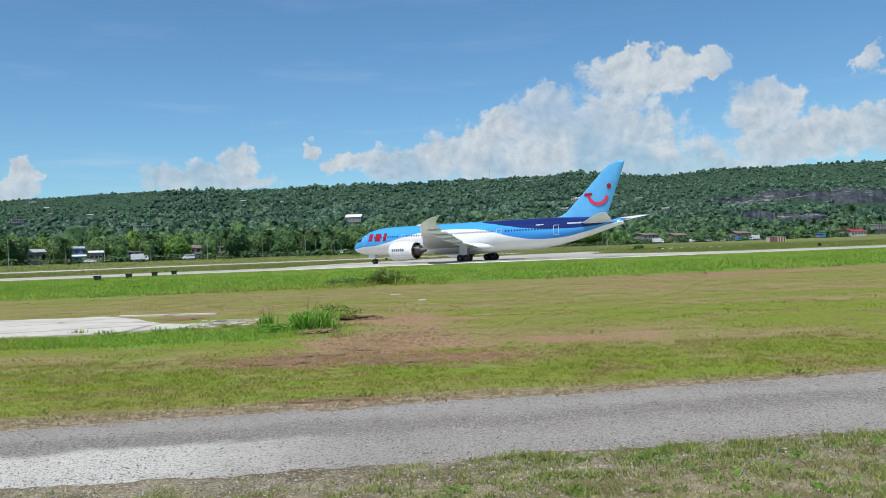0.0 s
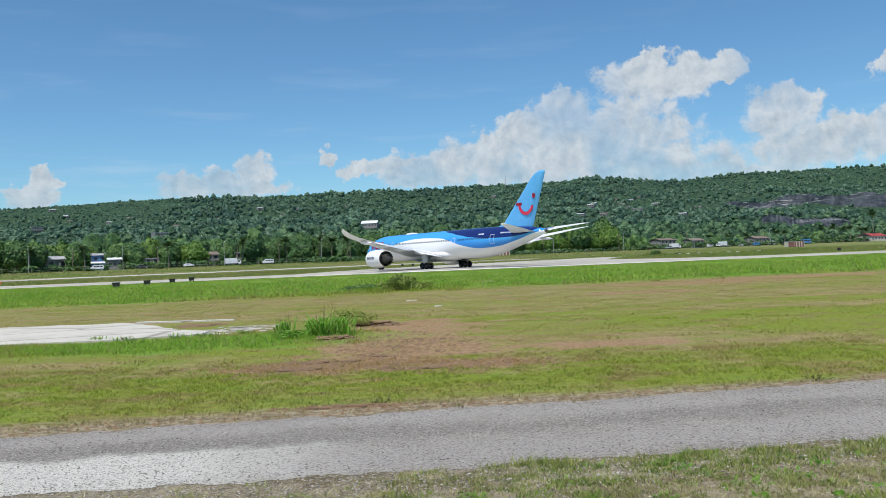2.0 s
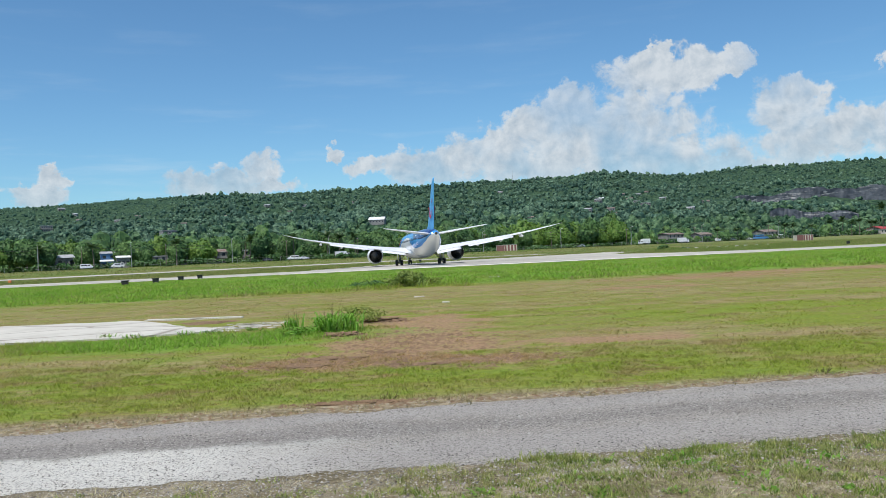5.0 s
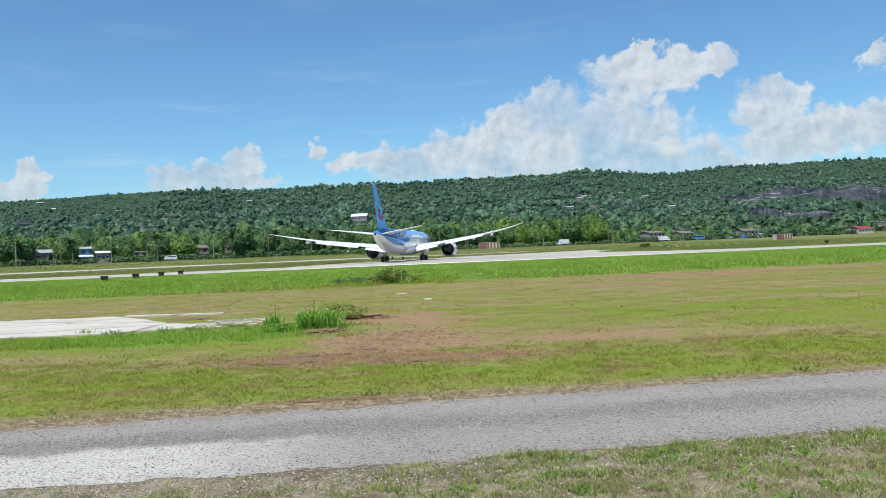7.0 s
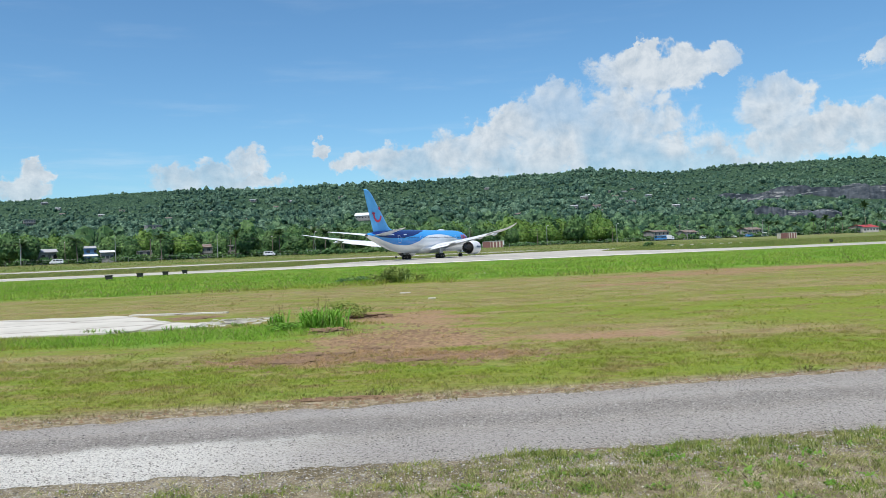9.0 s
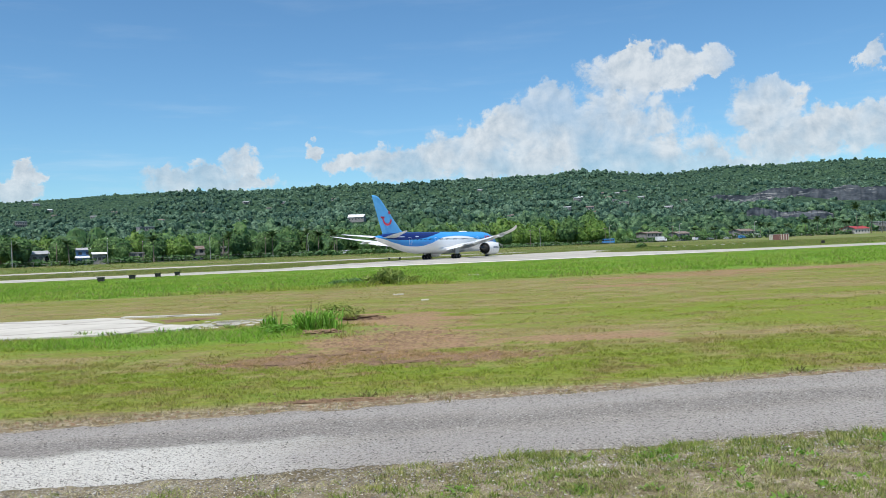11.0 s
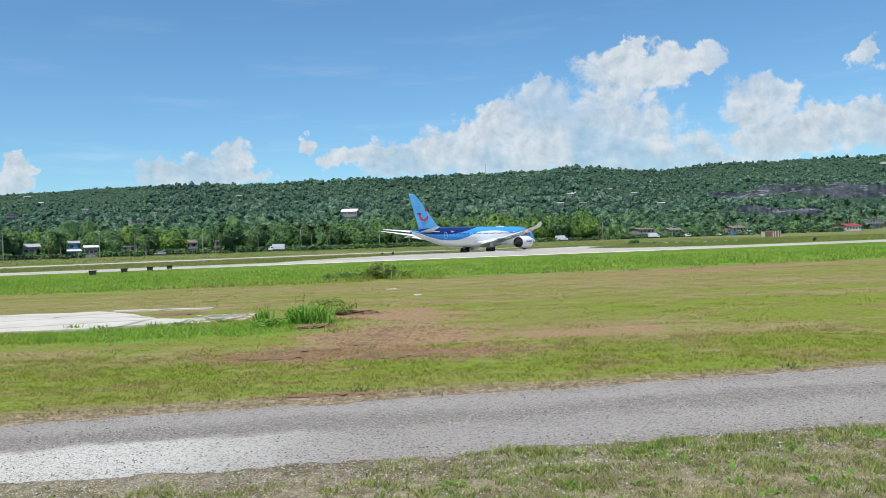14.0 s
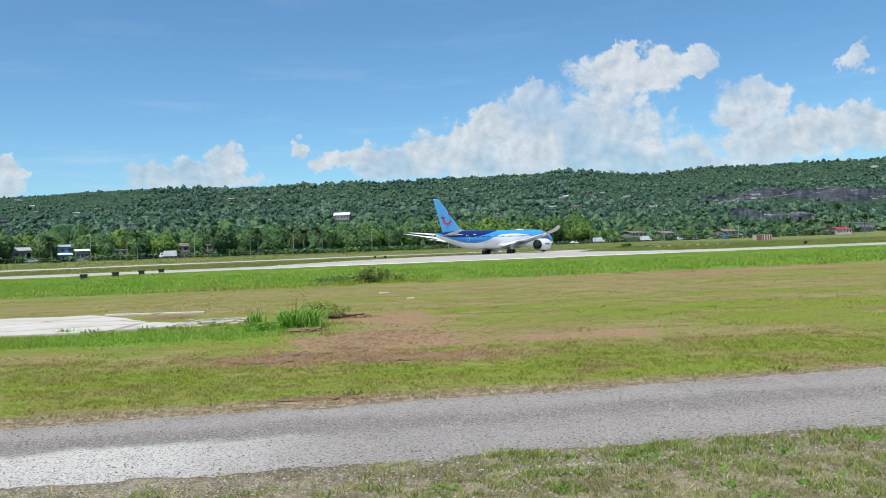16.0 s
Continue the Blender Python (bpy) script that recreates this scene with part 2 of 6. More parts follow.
def gravel(nt, p):
    xyz = node(nt, "SeparateXYZ", {0: p}).outputs
    v = calc(nt, "SUBTRACT", xyz[1], calc(nt, "MULTIPLY", xyz[0], 0.125))
    n = noisef(nt, p, 1.2, 6.0, 0.7)
    fine = noisef(nt, p, 30.0, 6.0, 0.9)
    c = mixc(nt, remap(nt, n, 0.35, 0.65), (0.285, 0.255, 0.222), (0.37, 0.335, 0.295))
    # smooth pale wheel tracks, a dark stony crown between them
    vw = calc(nt, "ADD", v, calc(nt, "MULTIPLY", calc(nt, "SUBTRACT", noisef(nt, stretch(nt, p, 0.35, 0.8), 1.0, 4.0), 0.5), 1.0))
    c = mixc(nt, calc(nt, "MULTIPLY", band(nt, vw, 9.1, 9.8, 0.22), 0.75), c, (0.235, 0.215, 0.195))
    worn = calc(nt, "ADD", band(nt, vw, 7.9, 8.8, 0.25), band(nt, vw, 10.0, 10.5, 0.18))
    c = mixc(nt, calc(nt, "MULTIPLY", worn, 0.7, clamp=True), c, (0.405, 0.375, 0.350))
    # pale limestone worn through along the near side, to one end
    pale = calc(nt, "MULTIPLY", band(nt, calc(nt, "ADD", v, calc(nt, "MULTIPLY", calc(nt, "SUBTRACT", n, 0.5), 0.9)), 7.2, 9.15, 0.16), remap(nt, calc(nt, "ADD", xyz[0], calc(nt, "MULTIPLY", n, 3.0)), 1.2, -2.0))
    c = mixc(nt, calc(nt, "MULTIPLY", pale, 0.95), c, (0.70, 0.675, 0.61))
    c = mixc(nt, remap(nt, fine, 0.53, 0.59, 0.0, calc(nt, "SUBTRACT", 0.8, calc(nt, "MULTIPLY", worn, 0.5))), c, (0.56, 0.54, 0.50))
    return mixc(nt, remap(nt, fine, 0.475, 0.42, 0.0, 0.85), c, (0.085, 0.08, 0.075))


def concrete(nt, p):
    c = mixc(nt, remap(nt, noisef(nt, stretch(nt, p, 0.03, 0.12), 1.0, 5.0), 0.35, 0.65), (0.49, 0.46, 0.40), (0.34, 0.32, 0.275))
    c = mixc(nt, remap(nt, noisef(nt, p, 0.6, 5.0, 0.7), 0.45, 0.75, 0.0, 0.5), c, (0.39, 0.365, 0.32))
    return mixc(nt, remap(nt, noisef(nt, stretch(nt, p, 0.05, 0.5), 1.0, 4.0), 0.58, 0.72, 0.0, 0.45), c, (0.29, 0.27, 0.24))


def slab_white(nt, p):
    c = mixc(nt, remap(nt, noisef(nt, p, 0.5, 6.0, 0.7), 0.4, 0.7), (0.55, 0.52, 0.455), (0.44, 0.41, 0.35))
    crack = node(nt, "TexVoronoi", {"Vector": stretch(nt, p, 0.16, 0.32), "Scale": 1.0}, feature="DISTANCE_TO_EDGE").outputs[0]
    c = mixc(nt, remap(nt, crack, 0.03, 0.0, 0.0, 0.75), c, (0.17, 0.14, 0.10))
    return mixc(nt, remap(nt, noisef(nt, p, 0.9, 6.0, 0.75), 0.62, 0.75, 0.0, 0.7), c, (0.28, 0.22, 0.15))


def leafy(c1, c2, c3, s=0.06, vary=0.6):
    def build(nt, p):
        g = node(nt, "NewGeometry").outputs
        w = g["Position"]
        c = mixc(nt, remap(nt, noisef(nt, w, s, 4.0, 0.75), 0.40, 0.61), c1, c2)
        c = mixc(nt, remap(nt, noisef(nt, w, s * 0.13, 3.0), 0.45, 0.7, 0.0, 0.6), c, c3)
        return mixc(nt, calc(nt, "MULTIPLY", g["Random Per Island"], vary), c, mixc(nt, 1.0, c, (0.35, 0.4, 0.35), "MULTIPLY"))
    return build


def rock(nt, p):
    w = node(nt, "NewGeometry").outputs["Position"]
    c = mixc(nt, remap(nt, noisef(nt, stretch(nt, w, 0.05, 0.05, 0.16), 1.0, 6.0, 0.7), 0.35, 0.65), (0.050, 0.060, 0.075), (0.115, 0.128, 0.145))
    return mixc(nt, remap(nt, noisef(nt, stretch(nt, w, 0.014, 0.014, 0.16), 1.0, 7.0, 0.75), 0.53, 0.60, 0.0, 0.9), c, (0.42, 0.415, 0.40))


SKY_BLUE, MID_BLUE, NAVY, WHITE_PAINT = (0.060, 0.34, 0.74), (0.03, 0.22, 0.66), (0.012, 0.024, 0.13), (0.80, 0.81, 0.82)


def livery(nt, p):
    xyz = node(nt, "SeparateXYZ", {0: p}).outputs
    s, z = calc(nt, "SUBTRACT", 32.06, xyz[1]), xyz[2]
    belly = curve_of(nt, s, ((0, 3.3), (4, 3.65), (9, 4.0), (13.5, 4.9), (18, 5.8), (23, 6.35), (30, 6.35), (35.5, 5.9), (39.5, 4.9), (44, 4.0), (49, 3.75), (54, 4.3), (58.5, 5.4), (63, 6.4)), 0, 63)
    top = curve_of(nt, s, ((0, 9.5), (30, 8.4), (34, 7.5), (38, 6.85), (42, 6.2), (46, 5.75), (51, 5.5), (56, 5.6), (59.5, 6.1), (63, 7.3)), 0, 63)
    low = curve_of(nt, s, ((0, 9.5), (28, 8.2), (34, 7.0), (39, 6.0), (44, 5.05), (50, 4.7), (56, 5.1), (60, 5.9), (63, 6.8)), 0, 63)
    c = mixc(nt, remap(nt, calc(nt, "SUBTRACT", z, belly), -0.05, 0.05), WHITE_PAINT, SKY_BLUE)
    under = calc(nt, "MULTIPLY", remap(nt, calc(nt, "SUBTRACT", low, z), -0.7, 0.5), remap(nt, calc(nt, "SUBTRACT", z, belly), -0.05, 0.05))
    under = calc(nt, "MULTIPLY", under, remap(nt, s, 34, 42))
    c = mixc(nt, calc(nt, "MULTIPLY", under, 0.75), c, MID_BLUE)
    c = mixc(nt, remap(nt, calc(nt, "SUBTRACT", z, top), -0.06, 0.06), c, NAVY)
    grime = remap(nt, noisef(nt, stretch(nt, p, 1.0, 0.12, 1.0), 1.5, 4.0), 0.5, 0.8, 0.0, 0.16)
    return mixc(nt, grime, c, mixc(nt, 1.0, c, (0.6, 0.6, 0.6), "MULTIPLY"))


MAT = {}


def make_materials():
    M = MAT
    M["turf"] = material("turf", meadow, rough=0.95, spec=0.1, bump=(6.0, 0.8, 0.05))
    M["blade"] = material("grass_blade", blade_colour, rough=0.7, spec=0.2, leaf=0.5)
    M["gravel"] = material("gravel", gravel, rough=0.95, spec=0.15, bump=(45.0, 1.0, 0.03))
    M["stone"] = material("limestone_chips", lambda nt, p: mixc(nt, node(nt, "NewGeometry").outputs["Random Per Island"], (0.055, 0.052, 0.048), (0.50, 0.47, 0.42)), rough=0.9, spec=0.2)
    M["concrete"] = material("worn_concrete", concrete, rough=0.95, spec=0.15, bump=(3.0, 0.2, 0.01))
    M["pale_concrete"] = material("pale_concrete", mottled((0.78, 0.75, 0.68), (0.68, 0.65, 0.58), 0.08, 0.8, (0.55, 0.53, 0.48)), rough=0.95, spec=0.15)
    M["slab"] = material("white_limestone_slab", slab_white, rough=0.9, bump=(8.0, 0.4, 0.02))
    M["asphalt"] = material("grey_asphalt", mottled((0.16, 0.155, 0.15), (0.21, 0.205, 0.195), 0.05, 1.0), rough=0.9)
    # hill and slope leaves: pale bluish tones put distance haze into the colour
    M["hazed_far_leaf"] = material("hazed_hill_foliage", leafy((0.038, 0.098, 0.068), (0.190, 0.30, 0.195), (0.036, 0.092, 0.076), 0.10, 0.6), rough=0.75, spec=0.2, leaf=0.15, bump=(0.9, 1.0, 0.8))
    M["hazed_slope_leaf"] = material("hazed_slope_foliage", leafy((0.036, 0.098, 0.050), (0.178, 0.29, 0.142), (0.034, 0.088, 0.060), 0.11, 0.6), rough=0.7, spec=0.2, leaf=0.15, bump=(1.2, 1.0, 0.6))
    # scrub kept darker, with shade under the crowns put into its colour
    M["shaded_scrub_leaf"] = material("shaded_scrub_foliage", leafy((0.032, 0.078, 0.048), (0.125, 0.205, 0.110), (0.040, 0.094, 0.066), 0.22, 0.9), rough=0.8, spec=0.1, bump=(0.45, 1.0, 3.0))
    M["leaf"] = material("broad_leaves", leafy((0.062, 0.150, 0.048), (0.165, 0.285, 0.085), (0.045, 0.11, 0.042), 0.12, 0.75), rough=0.65, spec=0.3, leaf=0.2)
    # brighter leaf tone, partly the front-lit look of crowns put into the colour
    M["bright_leaf"] = material("bright_leaves", leafy((0.11, 0.225, 0.04), (0.20, 0.32, 0.065), (0.09, 0.17, 0.035), 0.3), rough=0.6, spec=0.3, leaf=0.28)
    M["reed"] = material("weed_leaves", leafy((0.15, 0.37, 0.03), (0.26, 0.45, 0.07), (0.28, 0.33, 0.09), 1.5), rough=0.6, spec=0.3, leaf=0.45)
    M["olive_leaf"] = material("olive_leaves", leafy((0.27, 0.34, 0.065), (0.42, 0.48, 0.11), (0.33, 0.31, 0.12), 1.2), rough=0.6, spec=0.3, leaf=0.45)
    M["thicket_leaf"] = material("thicket_leaves", leafy((0.19, 0.29, 0.055), (0.36, 0.44, 0.11), (0.22, 0.20, 0.08), 1.4), rough=0.6, spec=0.3, leaf=0.35)
    M["verge_blade"] = material("verge_grass", leafy((0.22, 0.33, 0.055), (0.44, 0.45, 0.14), (0.48, 0.38, 0.21), 5.0, 0.9), rough=0.7, spec=0.2, leaf=0.22)
    M["straw"] = material("straw_litter", leafy((0.64, 0.55, 0.36), (0.42, 0.41, 0.15), (0.70, 0.63, 0.47), 6.0, 0.85), rough=0.8, spec=0.2, leaf=0.15)
    M["dry_stem"] = material("dry_stems", leafy((0.15, 0.10, 0.05), (0.24, 0.18, 0.09), (0.1, 0.07, 0.04), 2.0), rough=0.9, leaf=0.3)
    M["palm_leaf"] = material("palm_fronds", leafy((0.045, 0.105, 0.032), (0.12, 0.20, 0.065), (0.04, 0.09, 0.03), 0.3), rough=0.5, spec=0.4, leaf=0.35)
    M["bark"] = material("grey_bark", mottled((0.16, 0.13, 0.10), (0.24, 0.20, 0.16), 1.0, 8.0), rough=0.95, bump=(8.0, 0.6, 0.03))
    M["rock"] = material("quarry_rock", rock, rough=0.95, spec=0.1)
    M["soil"] = material("bare_soil", mottled((0.28, 0.185, 0.115), (0.19, 0.125, 0.08), 2.0, 12.0), rough=1.0, spec=0.1, bump=(14.0, 1.0, 0.05))
    # aircraft
    M["livery"] = material("airliner_paint", livery, rough=0.17, spec=0.35)
    M["white"] = material("white_paint", mottled((0.78, 0.79, 0.80), (0.72, 0.73, 0.74), 0.4, 2.0, (0.55, 0.55, 0.55)), rough=0.35)
    M["wing_grey"] = material("wing_paint", mottled((0.74, 0.75, 0.76), (0.68, 0.69, 0.70), 0.3, 2.0, (0.55, 0.55, 0.55)), rough=0.4)
    M["fin_blue"] = material("fin_paint", mottled((0.125, 0.42, 0.77), (0.11, 0.39, 0.74), 0.3, 1.2, (0.09, 0.34, 0.66)), rough=0.42, spec=0.25)
    M["navy"] = material("navy_paint", mottled(NAVY, (0.014, 0.03, 0.16), 0.3, 2.0), rough=0.3)
    M["red"] = material("red_marking", mottled((0.70, 0.03, 0.075), (0.62, 0.025, 0.07), 0.5, 2.0), rough=0.35)
    M["mark"] = material("grey_marking", color=(0.10, 0.13, 0.2), rough=0.4)
    M["pale_mark"] = material("pale_marking", color=(0.65, 0.72, 0.82), rough=0.4)
    M["glass_dark"] = material("dark_window", mottled((0.015, 0.02, 0.03), (0.03, 0.035, 0.05), 2.0, 5.0), rough=0.08)
    M["metal"] = material("bare_metal", mottled((0.55, 0.55, 0.56), (0.42, 0.42, 0.43), 1.0, 5.0), rough=0.35, metal=0.9)
    M["dark_metal"] = material("burnt_metal", mottled((0.06, 0.055, 0.055), (0.10, 0.095, 0.09), 1.0, 4.0), rough=0.45, metal=0.6)
    M["rubber"] = material("black_rubber", mottled((0.018, 0.018, 0.019), (0.03, 0.03, 0.03), 1.0, 6.0), rough=0.85)
    glow = material("strobe", color=(0.9, 0.95, 1.0))
    b = glow.node_tree.nodes["Principled BSDF"]
    b.inputs["Emission Color"].default_value, b.inputs["Emission Strength"].default_value = (0.8, 0.95, 1, 1), 8.0
    M["strobe"] = glow
    # town
    M["black"] = material("black_enamel", mottled((0.012, 0.012, 0.013), (0.025, 0.025, 0.025), 2.0, 9.0), rough=0.6)
    M["pole"] = material("galvanised_steel", mottled((0.38, 0.385, 0.39), (0.30, 0.30, 0.30), 0.5, 4.0), rough=0.5, metal=0.3)
    M["timber"] = material("weathered_timber", mottled((0.20, 0.16, 0.12), (0.13, 0.105, 0.085), 0.8, 5.0), rough=0.9)
    M["cream"] = material("cream_render", mottled((0.62, 0.57, 0.48), (0.52, 0.47, 0.40), 0.4, 2.5), rough=0.9)
    M["grey_wall"] = material("grey_blockwork", mottled((0.29, 0.285, 0.28), (0.21, 0.205, 0.20), 0.5, 2.5), rough=0.95)
    M["blue_wall"] = material("blue_render", mottled((0.10, 0.22, 0.42), (0.14, 0.27, 0.46), 0.5, 2.5), rough=0.8)
    M["orange_wall"] = material("orange_render", mottled((0.50, 0.22, 0.09), (0.42, 0.19, 0.09), 0.5, 2.5), rough=0.9)
    M["white_roof"] = material("white_sheet_roof", mottled((0.74, 0.75, 0.76), (0.64, 0.65, 0.66), 0.3, 2.0), rough=0.5)
    M["red_roof"] = material("red_sheet_roof", mottled((0.42, 0.05, 0.045), (0.34, 0.05, 0.045), 0.3, 2.0), rough=0.6)
    M["rust_roof"] = material("rusted_sheet_roof", mottled((0.16, 0.095, 0.07), (0.23, 0.20, 0.18), 0.4, 2.0), rough=0.85)
    M["grey_roof"] = material("zinc_roof", mottled((0.42, 0.43, 0.44), (0.33, 0.33, 0.34), 0.4, 2.0), rough=0.6)
    M["car_white"] = material("white_car_paint", mottled((0.76, 0.77, 0.78), (0.7, 0.71, 0.72), 0.5, 2.0, (0.6, 0.6, 0.6)), rough=0.25)
    M["car_silver"] = material("silver_car_paint", mottled((0.45, 0.46, 0.48), (0.4, 0.41, 0.43), 0.5, 2.0), rough=0.3, metal=0.5)
    M["car_dark"] = material("dark_car_paint", mottled((0.03, 0.035, 0.045), (0.05, 0.05, 0.06), 0.5, 2.0), rough=0.25)
    M["car_blue"] = material("blue_car_paint", mottled((0.05, 0.25, 0.55), (0.06, 0.22, 0.48), 0.5, 2.0), rough=0.3)
    M["stripe_red"] = material("faded_red_paint", mottled((0.22, 0.095, 0.085), (0.18, 0.09, 0.08), 0.5, 3.0), rough=0.7)
    M["orange"] = material("orange_paint", mottled((0.72, 0.20, 0.05), (0.62, 0.17, 0.05), 1.0, 4.0), rough=0.6)


make_materials()


# ---- mesh helpers ----
def part(name, bm, mat, parent=None, label="", smooth=False):
    """one mesh object under a thing or a part"""
    me = bpy.data.meshes.new(name)
    if smooth:
        for f in bm.faces:
            f.smooth = True
    bm.to_mesh(me)
    bm.free()
    for m in (mat if isinstance(mat, (list, tuple)) else [mat]):
        me.materials.append(MAT[m])
    ob = new(name, me)
    ob.parent = parent
    return tagged(ob, label)


def again(ob, parent, m):
    """the same mesh once more, under parent at the pose m"""
    o = new(ob.name.split(".")[0], ob.data)
    o.parent = parent
    o.matrix_basis = m
    return o


def thing(name, label, category, m=None, group=""):
    e = new(name)
    e.empty_display_size = 0.2
    if m is not None:
        e.matrix_basis = m
    return tagged(e, label, category, group)


def soup(name, verts, faces, mat, parent=None, label=""):
    me = bpy.data.meshes.new(name)
    verts = np.asarray(verts, dtype=np.float32)
    faces = np.asarray(faces, dtype=np.int32)
    k = faces.shape[1]
    me.vertices.add(len(verts))
    me.vertices.foreach_set("co", verts.ravel())
    me.loops.add(faces.size)
    me.loops.foreach_set("vertex_index", faces.ravel())
    me.polygons.add(len(faces))
    me.polygons.foreach_set("loop_start", np.arange(0, faces.size, k, dtype=np.int32))
    me.update(calc_edges=True)
    me.validate()
    me.materials.append(MAT[mat])
    ob = new(name, me)
    ob.parent = parent
    return tagged(ob, label)


def box(bm, x0, y0, z0, x1, y1, z1, bevel=0.0, m=None, index=0):
    g = bmesh.ops.create_cube(bm, size=1.0, matrix=(m or Matrix()) @ Matrix.Translation(((x0 + x1) / 2, (y0 + y1) / 2, (z0 + z1) / 2)) @ Matrix.Diagonal((x1 - x0, y1 - y0, z1 - z0, 1)))
    vs = g["verts"]
    fs = {f for v in vs for f in v.link_faces}
    for f in fs:
        f.material_index = index
    if bevel:
        bmesh.ops.bevel(bm, geom=list({e for v in vs for e in v.link_edges}), offset=bevel, segments=2, affect="EDGES", profile=0.6)
    return bm


def tube(bm, a, b, r0, r1=None, n=8, cap=True, index=0):
    a, b = Vector(a), Vector(b)
    d = b - a
    m = Matrix.Translation((a + b) / 2) @ d.to_track_quat("Z", "Y").to_matrix().to_4x4()
    g = bmesh.ops.create_cone(bm, cap_ends=cap, segments=n, radius1=r0, radius2=r0 if r1 is None else r1, depth=d.length, matrix=m)
    for f in {f for v in g["verts"] for f in v.link_faces}:
        f.material_index = index
    return bm


def loft(bm, rings, close=True, caps=True):
    """rings: lists of points, all of one length"""
    rows = [[bm.verts.new(p) for p in r] for r in rings]
    n = len(rows[0])
    for a, b in zip(rows, rows[1:]):
        for i in range(n if close else n - 1):
            j = (i + 1) % n
            bm.faces.new((a[i], a[j], b[j], b[i]))
    if caps:
        bm.faces.new(rows[0][::-1])
        bm.faces.new(rows[-1])
    bmesh.ops.recalc_face_normals(bm, faces=bm.faces[:])
    return bm


def B():
    return bmesh.new()


# ---- the land ----
ROAD_Y0, ROAD_K = 386.5, 0.525                 # the town road: y = ROAD_Y0 + ROAD_K * x
ROAD_DX, ROAD_DY = 0.8854, 0.4648
SKY_AZ = np.array([-180, -60, -28.3, -25, -21.7, -18, -14.5, -10.7, -6.7, -2.8, 1.3, 5.3, 9.2, 11.6, 13.5, 15, 18.7, 24, 29.4, 60, 180.0])
SKY_EL = np.array([4.0, 4.0, 4.46, 4.70, 4.98, 5.03, 5.02, 5.02, 5.22, 5.2, 5.26, 5.25, 5.37, 5.24, 4.95, 4.80, 5.03, 4.9, 4.7, 4.4, 4.0]) - 0.42


def road_side(x, y):
    """metres on the airfield's side of the town road"""
    return (ROAD_Y0 + ROAD_K * x - y) * 0.8854


def lattice(x, y, k, seed):
    """smooth value noise, -1..1"""
    g = np.random.RandomState(seed).uniform(-1, 1, (64, 64))
    fx, fy = x / k, y / k
    ix, iy = np.floor(fx).astype(int), np.floor(fy).astype(int)
    u, v = fx - ix, fy - iy
    u, v = u * u * (3 - 2 * u), v * v * (3 - 2 * v)
    at = lambda a, b: g[a % 64, b % 64]
    return (at(ix, iy) * (1 - u) + at(ix + 1, iy) * u) * (1 - v) + (at(ix, iy + 1) * (1 - u) + at(ix + 1, iy + 1) * u) * v


def hill(x, y):
    x, y = np.asarray(x, float), np.asarray(y, float)
    u = road_side(x, y)
    zr = np.clip(2.9 - 0.0025 * (x + 100), 2.0, 3.3)
    s = np.clip(1 - u / 80, 0, 1)
    near = zr * s * s * (3 - 2 * s)
    r, az = np.hypot(x, y), np.degrees(np.arctan2(x, y))
    ridge = np.minimum(r, 1800) * np.tan(np.radians(np.interp(az, SKY_AZ, SKY_EL))) + H + 3 + 4 * np.clip((az - 8) / 15, 0, 1)
    ca = np.radians(np.clip(az, -55, 38))
    r0 = ROAD_Y0 / (np.cos(ca) - ROAD_K * np.sin(ca)) + 35
    v = np.clip((r - r0) / (1600 - r0), 0, None)
    g = np.where(v < 1, v ** 1.15, 1 - 0.25 * (v - 1))
    far = zr + (ridge - zr) * np.clip(g, 0, 1)
    far = far + np.clip(v * 2.6, 0, 1) * (1 - np.clip(v - 0.8, 0, 0.2) * 4) * (11 * lattice(x, y, 170, 3) + 5 * lattice(x, y, 70, 4))
    return np.where(u > 0, near, far) * np.where((y > 60) & (np.abs(az) < 110), 1.0, 0.0)


# quarry benches: azimuth, elevation of the foot and of the brink along each, in degrees
BENCHES = (
    ((18.71, 2.85, 2.92), (19.29, 2.67, 3.04), (21.19, 2.23, 2.8), (21.89, 2.33, 3.02), (22.76, 2.52, 3.22), (23.94, 2.62, 3.21), (25.26, 2.42, 2.97), (26.56, 2.19, 2.98), (27.51, 2.12, 3.01), (28.69, 2.05, 2.85), (30.27, 2.15, 2.73), (31.15, 2.35, 2.49)),
    ((20.97, 1.58, 1.81), (21.51, 1.29, 2.04), (22.36, 1.18, 1.84), (23.2, 1.08, 1.6), (25.53, 1.0, 1.57), (26.17, 1.14, 1.35)))


def brink(az, foot):
    rr = np.arange(560.0, 1500, 4.0)
    a = math.radians(az)
    e = np.degrees(np.arctan2(hill(rr * math.sin(a), rr * math.cos(a)) - H, rr))
    k = np.argmax(e > foot)
    return rr[k]


def bench(rows):
    R = np.array(rows)
    az = np.linspace(R[0, 0], R[-1, 0], 90)
    foot, top = np.interp(az, R[:, 0], R[:, 1]), np.interp(az, R[:, 0], R[:, 2])
    top = foot + (top - foot) * (1 + 0.14 * lattice(az, az * 0, 0.5, 36) + 0.07 * lattice(az, az * 0, 0.16, 37))
    c = np.array([brink(a, f) for a, f in zip(az, foot)])
    c = np.convolve(np.pad(c, 4, mode="edge"), np.ones(9) / 9, "valid")
    return az, c, foot, top


BRINK = [bench(b) for b in BENCHES]


